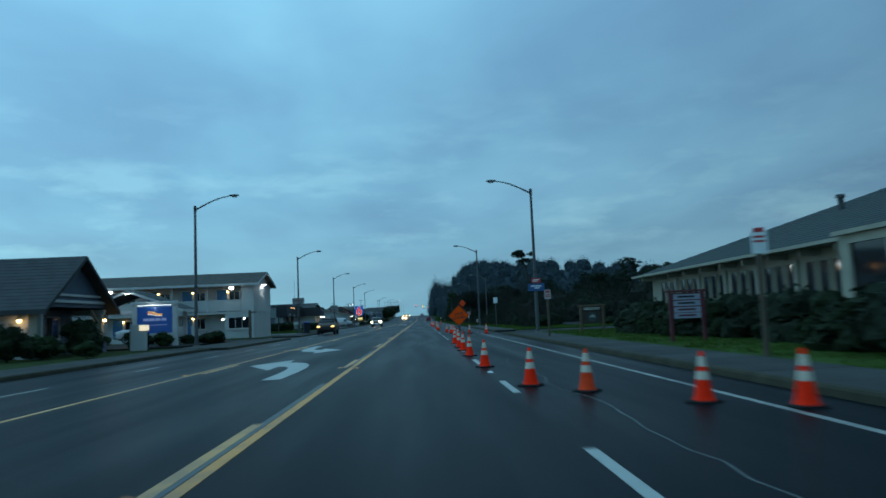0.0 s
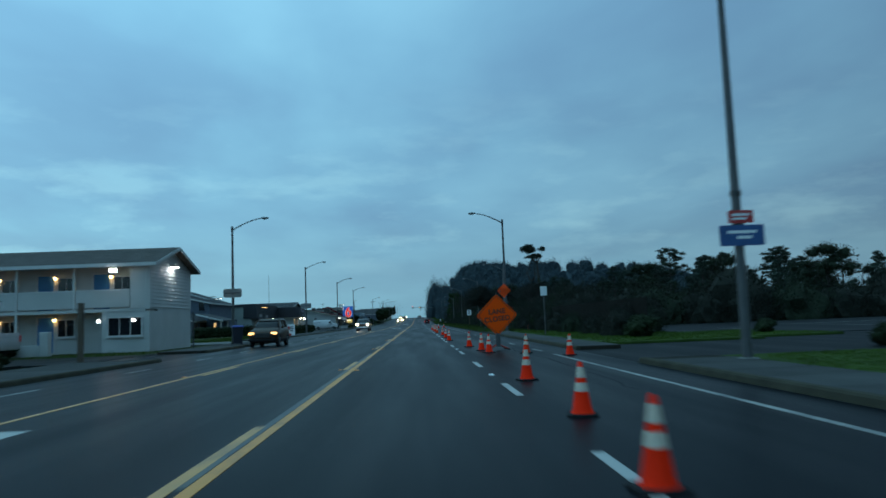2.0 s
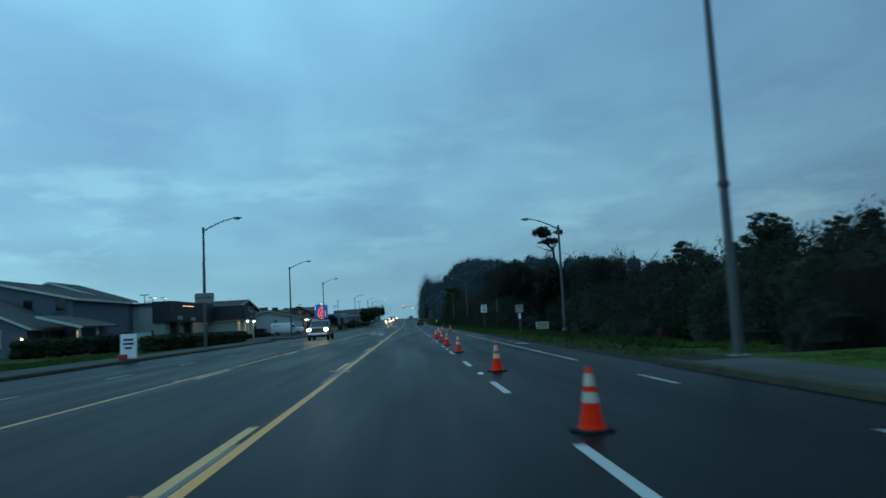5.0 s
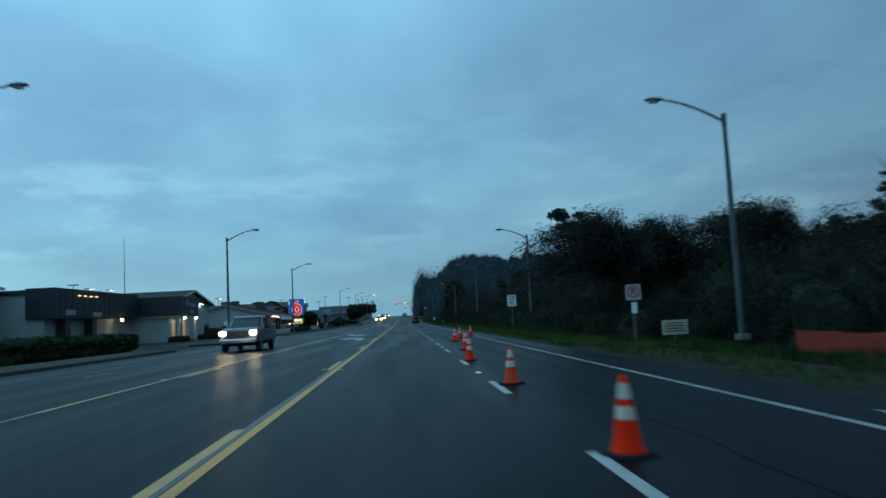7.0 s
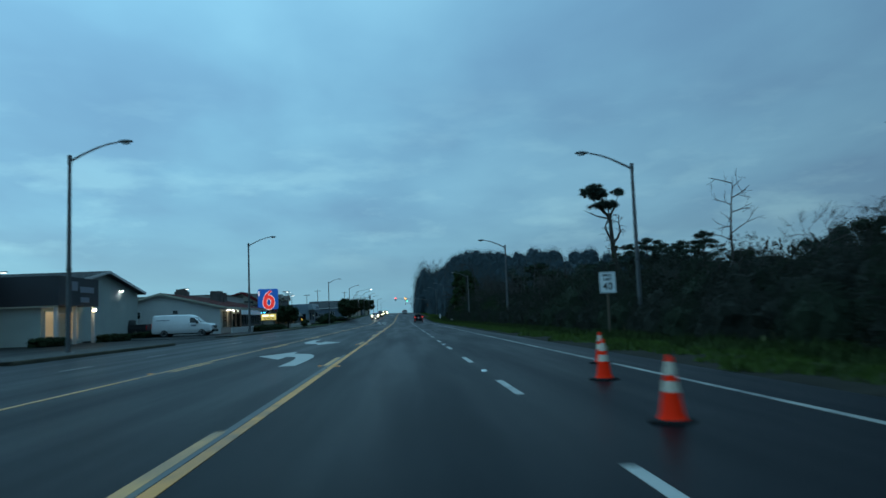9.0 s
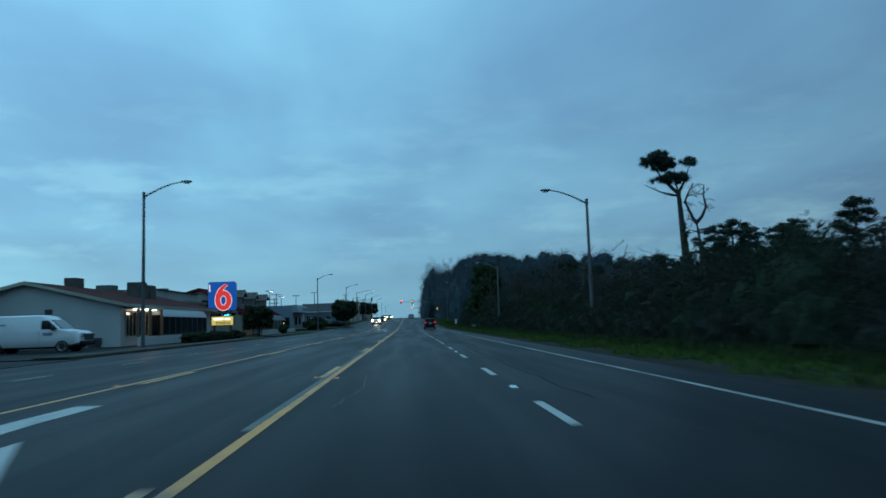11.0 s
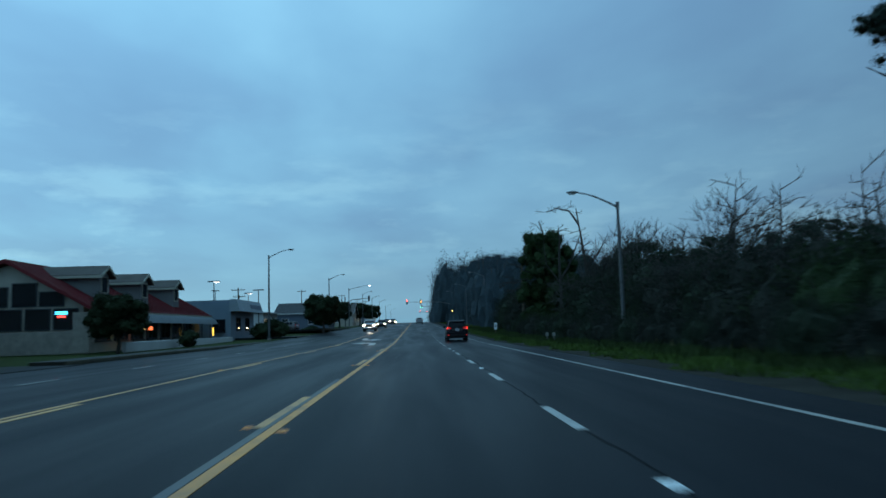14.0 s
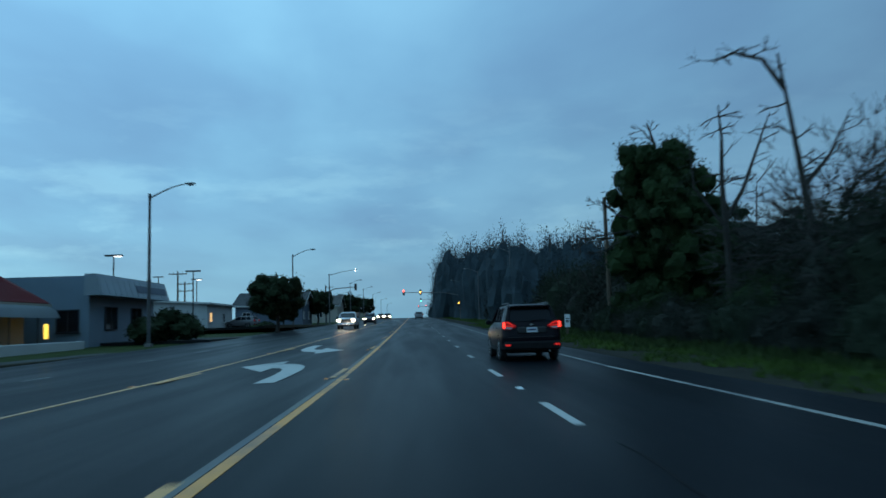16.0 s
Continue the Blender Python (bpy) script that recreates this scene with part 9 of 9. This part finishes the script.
    part("front_bumper", Geo().box(-0.82, 0.82, 2.2, 2.33, 0.32, 0.52, 0.04), RUBBER, t)
    return t


# the car ahead, in the right-hand lane
suv(2.95, 277.4, ("dark_violet_grey_paint", (0.0075, 0.0055, 0.0085)), "dark grey estate SUV with lit red tail lamps", 1).scale = (0.91, 0.91, 0.91)


def pickup(x, y, turn, paint, label, lights=None):
    """A full-size pickup, 5.6 m long."""
    t = thing("pickup_truck", label, "pickup truck", pose(x, y, rise(y), 0, 0, turn))
    P = mat(paint[0], paint[1], 0.3, 0.1, 1.5, 0.0, metal=0.2)
    part("lower_body", stack([(0.45, 2.6, -2.75, 0.90, (0.3, 0.1)), (0.55, 2.72, -2.8, 0.97, (0.4, 0.1)), (0.95, 2.75, -2.8, 0.99, (0.4, 0.1)), (1.12, 2.65, -2.8, 0.97, (0.4, 0.1))]), P, t, smooth=35)
    part("bonnet", stack([(1.11, 2.55, 0.9, 0.90, (0.4, 0.1)), (1.22, 2.2, 0.85, 0.86, (0.4, 0.1))]), P, t, smooth=35)
    part("cab_glass", stack([(1.10, 1.15, -1.0, 0.90, (0.3, 0.12)), (1.75, 0.35, -0.95, 0.76, (0.2, 0.12))]), GLASS_DARK, t, "dark glass", smooth=35)
    part("cab_roof", stack([(1.74, 0.42, -1.0, 0.78, (0.2, 0.12)), (1.85, 0.2, -0.9, 0.70, (0.2, 0.15))]), P, t, smooth=35)
    for s in (-1, 1):
        for y0, y1 in ((1.17, 0.42), (0.05, 0.02), (-0.95, -0.93)):
            part("pillar", Geo().tube([(s * 0.905, y0, 1.1), (s * 0.78, y1, 1.76)], 0.05, 6), P, t)
        part("bed_wall", Geo().box(s * 0.97 - 0.05 if s > 0 else -0.97 - 0.0, s * 0.97 if s > 0 else -0.92, -2.78, -1.1, 1.1, 1.32, 0.015), P, t)
        wheel(t, s * 0.86, 1.75, 0.39, 0.25)
        wheel(t, s * 0.86, -1.75, 0.39, 0.25)
        hl = part("headlamp", Geo().box(min(s * 0.62, s * 0.92), max(s * 0.62, s * 0.92), 2.68, 2.785, 0.86, 1.06, 0.02), HEADLIGHT if lights else mat("clear_lens", (0.4, 0.4, 0.42)), t, "lit headlamp" if lights else "")
        part("tail_lamp", Geo().box(min(s * 0.86, s * 0.96), max(s * 0.86, s * 0.96), -2.83, -2.78, 0.85, 1.2, 0.01), TAIL_DIM, t)
        part("door_mirror", Geo().box(s * 0.98 if s > 0 else -1.2, 1.2 if s > 0 else -0.98, 0.85, 1.0, 1.15, 1.38, 0.03), BLACK_PAINT, t)
    part("tailgate", Geo().box(-0.9, 0.9, -2.81, -2.75, 1.1, 1.32, 0.01), P, t)
    part("grille", Geo().box(-0.58, 0.58, 2.70, 2.80, 0.72, 1.06, 0.02), BLACK_PAINT, t)
    part("front_bumper", Geo().box(-0.95, 0.95, 2.66, 2.86, 0.42, 0.66, 0.05), CHROME, t)
    part("underbody", Geo().box(-0.7, 0.7, -2.6, 2.5, 0.3, 0.5), RUBBER, t)
    return t


def van(x, y, turn, label):
    """A white panel van, 5.7 m long, with a short sloped nose."""
    t = thing("panel_van", label, "van", pose(x, y, 0.0, 0, 0, turn))
    P = mat("white_van_paint", (0.62, 0.63, 0.64), 0.35, 0.1, 1.0, 0.0)
    part("body", stack([(0.36, 2.2, -2.8, 0.92, (0.3, 0.12)), (0.5, 2.75, -2.85, 0.99, (0.4, 0.15)), (0.95, 2.78, -2.86, 1.0, (0.45, 0.15)), (1.16, 2.55, -2.86, 0.99, (0.45, 0.15)), (1.28, 1.72, -2.85, 0.97, (0.35, 0.15)), (1.85, 1.05, -2.80, 0.90, (0.3, 0.15)), (2.02, 0.8, -2.75, 0.82, (0.3, 0.2)), (2.08, 0.5, -2.6, 0.65, (0.3, 0.2))]), P, t, smooth=35)
    part("windscreen", Geo().rings([[(-0.8, 1.70, 1.32), (0.8, 1.70, 1.32), (0.72, 1.12, 1.82), (-0.72, 1.12, 1.82)], [(-0.8, 1.6, 1.30), (0.8, 1.6, 1.30), (0.72, 1.02, 1.8), (-0.72, 1.02, 1.8)]]), GLASS_DARK, t)
    for s in (-1, 1):
        part("side_window", Geo().rings([[(s * (0.985 - 0.12 * (z - 1.25)), y, z) for y, z in ((1.5, 1.3), (0.65, 1.3), (0.65, 1.78), (1.0, 1.78))], [(s * (0.93 - 0.12 * (z - 1.25)), y, z) for y, z in ((1.5, 1.3), (0.65, 1.3), (0.65, 1.78), (1.0, 1.78))]]), GLASS_DARK, t)
        part("door_line", Geo().box(s * 0.995 - 0.006, s * 0.995 + 0.006, 0.55, 0.565, 0.5, 1.25), BLACK_PAINT, t)
        part("side_mark", Geo().box(s * 1.0 - 0.008, s * 1.0 + 0.008, 0.75, 1.25, 0.95, 1.12), mat("grey_decal", (0.2, 0.22, 0.25)), t, "grey decal")
        part("side_mark", Geo().box(s * 0.945 - 0.012, s * 0.945 + 0.012, -2.4, -1.2, 1.55, 1.62), mat("grey_decal", (0.2, 0.22, 0.25)), t)
        wheel(t, s * 0.88, 1.75, 0.36, 0.24)
        wheel(t, s * 0.88, -1.7, 0.36, 0.24)
        part("headlamp", Geo().box(min(s * 0.62, s * 0.9), max(s * 0.62, s * 0.9), 2.66, 2.80, 0.85, 1.05, 0.02), mat("clear_lens", (0.4, 0.4, 0.42)), t)
        part("tail_lamp", Geo().box(min(s * 0.9, s * 0.98), max(s * 0.9, s * 0.98), -2.885, -2.85, 0.9, 1.3, 0.01), TAIL_DIM, t)
        part("door_mirror", Geo().box(s * 0.98 if s > 0 else -1.22, 1.22 if s > 0 else -0.98, 1.25, 1.4, 1.22, 1.5, 0.03), BLACK_PAINT, t)
    part("front_bumper", Geo().box(-0.96, 0.96, 2.62, 2.86, 0.4, 0.62, 0.06), RUBBER, t)
    part("grille", Geo().box(-0.58, 0.58, 2.74, 2.82, 0.68, 1.02, 0.02), BLACK_PAINT, t)
    part("rear_bumper", Geo().box(-0.9, 0.9, -2.95, -2.84, 0.42, 0.56, 0.03), RUBBER, t)
    part("underbody", Geo().box(-0.7, 0.7, -2.6, 2.4, 0.25, 0.4), RUBBER, t)
    return t


SILVER = ("silver_truck_paint", (0.11, 0.11, 0.115))
# oncoming traffic
pickup(-8.4, 146.2, 180, SILVER, "silver oncoming pickup truck with bright headlamps", True)
suv(-9.6, 80.0, ("copper_brown_paint", (0.05, 0.028, 0.018)), "dark brown oncoming car with dim amber headlamps", -1, "dim")
pickup(-7.4, 336, 180, ("white_truck_paint", (0.5, 0.5, 0.52)), "white oncoming pickup with bright headlamps", True)
suv(-7.2, 372, ("dark_blue_paint", (0.02, 0.025, 0.04)), "dark oncoming SUV with lit headlamps", -1, "head")
suv(-7.3, 452, ("grey_paint", (0.12, 0.12, 0.13)), "grey oncoming car with lit headlamps", -1, "head")
suv(-9.9, 470, ("grey_paint", (0.12, 0.12, 0.13)), "grey oncoming car with lit headlamps", -1, "head")
pickup(0.9, 436, 0, ("pale_grey_paint", (0.3, 0.3, 0.31)), "pale pickup driving away far ahead")
for x, y, p in ((-8.4, 142.8, 20), (-7.4, 332.5, 60)):
    lamp_light(x, y - 1.2, 0.9 + rise(y), p, (1.0, 0.93, 0.72), 0.2)["placed"] = 1
# parked vehicles
pickup(-21.8, 71.6, 86, ("white_truck_paint", (0.5, 0.5, 0.52)), "white pickup parked before the motel rooms")
van(-18.9, 209.0, -88, "white panel van parked beside the white building")
pickup(-25.4, 213.0, 85, ("dark_truck_paint", (0.02, 0.022, 0.026)), "dark flatbed pickup parked behind the van")
for i, (x, y) in enumerate(((-34, 345), (-30, 349), (-22, 362), (-38, 338))):
    suv(x, y, (("grey_paint", (0.12, 0.12, 0.13)), ("dark_blue_paint", (0.02, 0.025, 0.04)), ("silver_truck_paint", (0.24, 0.24, 0.25)))[i % 3], ("grey parked car", "dark blue parked car", "silver parked car")[i % 3] + " in the car park", 1, None).rotation_euler = (0, 0, radians(75))


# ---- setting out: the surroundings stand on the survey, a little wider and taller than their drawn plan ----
PLACED = ("camera", "sun", "road", "ground", "verge", "kerb", "pavement", "street_lamp", "traffic_cone", "lane_closed_sign", "speed_limit_sign", "no_parking_sign", "verge_notice", "parking_sign", "lamp_post_sign", "lone_pine")
MOVED = {"ivy_tree": (13.9, 295.0, 1.20), "notice_sign": (9.0, 27.4, 0.90), "park_entrance_sign": (9.8, 44.7, 0.68)}


def plan_to_site(x, y):
    if x < -5:
        return 1.2 * x + 0.35, y + 2.0 + 0.01 * min(y, 330)
    return 1.12 * x - 0.55, y + min(1.6, max(0.0, 0.03 * (y - 200)))


def set_out(ob):
    kind = ob.name.split(".")[0]
    if kind in PLACED or ob.get("placed"):
        return
    x, y, z = ob.location
    if kind in MOVED:
        x, y, s = MOVED[kind]
        ob.location.xy = x, y
        ob.scale = ob.scale * s
    elif kind == "long_cream_building":
        ob.matrix_basis = Matrix.Translation((0.15, 1.5, 0)) @ Matrix.Diagonal((1.12, 1.0, 0.97, 1))
    elif kind in ("suv", "pickup_truck", "panel_van"):
        if abs(x) > 15:
            nx, ny = plan_to_site(x, y)
            ob.location = (nx, ny, rise(ny))
            ob.scale = ob.scale * 1.08
    elif abs(x) + abs(y) > 0.01 and ob.type != "LIGHT" and kind != "orange_safety_fence":
        nx, ny = plan_to_site(x, y)
        ob.location = (nx, ny, z + rise(ny))
        ob.scale = ob.scale * (1.15 if x < 0 else 1.11)
    else:
        pts = [Vector(c) for o in ([ob] if ob.type != "EMPTY" else ob.children) if o.type == "MESH" for c in o.bound_box] or [ob.location]
        px, py = [p.x for p in pts], [p.y for p in pts]
        mx, my = (min(px) + max(px)) / 2, (min(py) + max(py)) / 2
        dy = plan_to_site(mx, my)[1] - my
        flat = kind in ("lawn", "forecourt", "side_street", "car_park", "verge_grass", "verge_rough", "verge_weeds", "lawn_grass", "house_grass", "bay_line")
        far = 0.0 if max(py) - min(py) > 130 else rise(my)
        a, b, c = (1.2, 0.35, 1.14) if mx < -5 else (1.12, -0.55, 1.08)
        c = {"restaurant": 1.30}.get(kind, c)
        ob.matrix_basis = Matrix.Translation((b, dy, far)) @ Matrix.Diagonal((a, 1.0, 1.0 if flat else c, 1)) @ ob.matrix_basis


for ob in [o for o in scene.objects if o.parent is None]:
    set_out(ob)
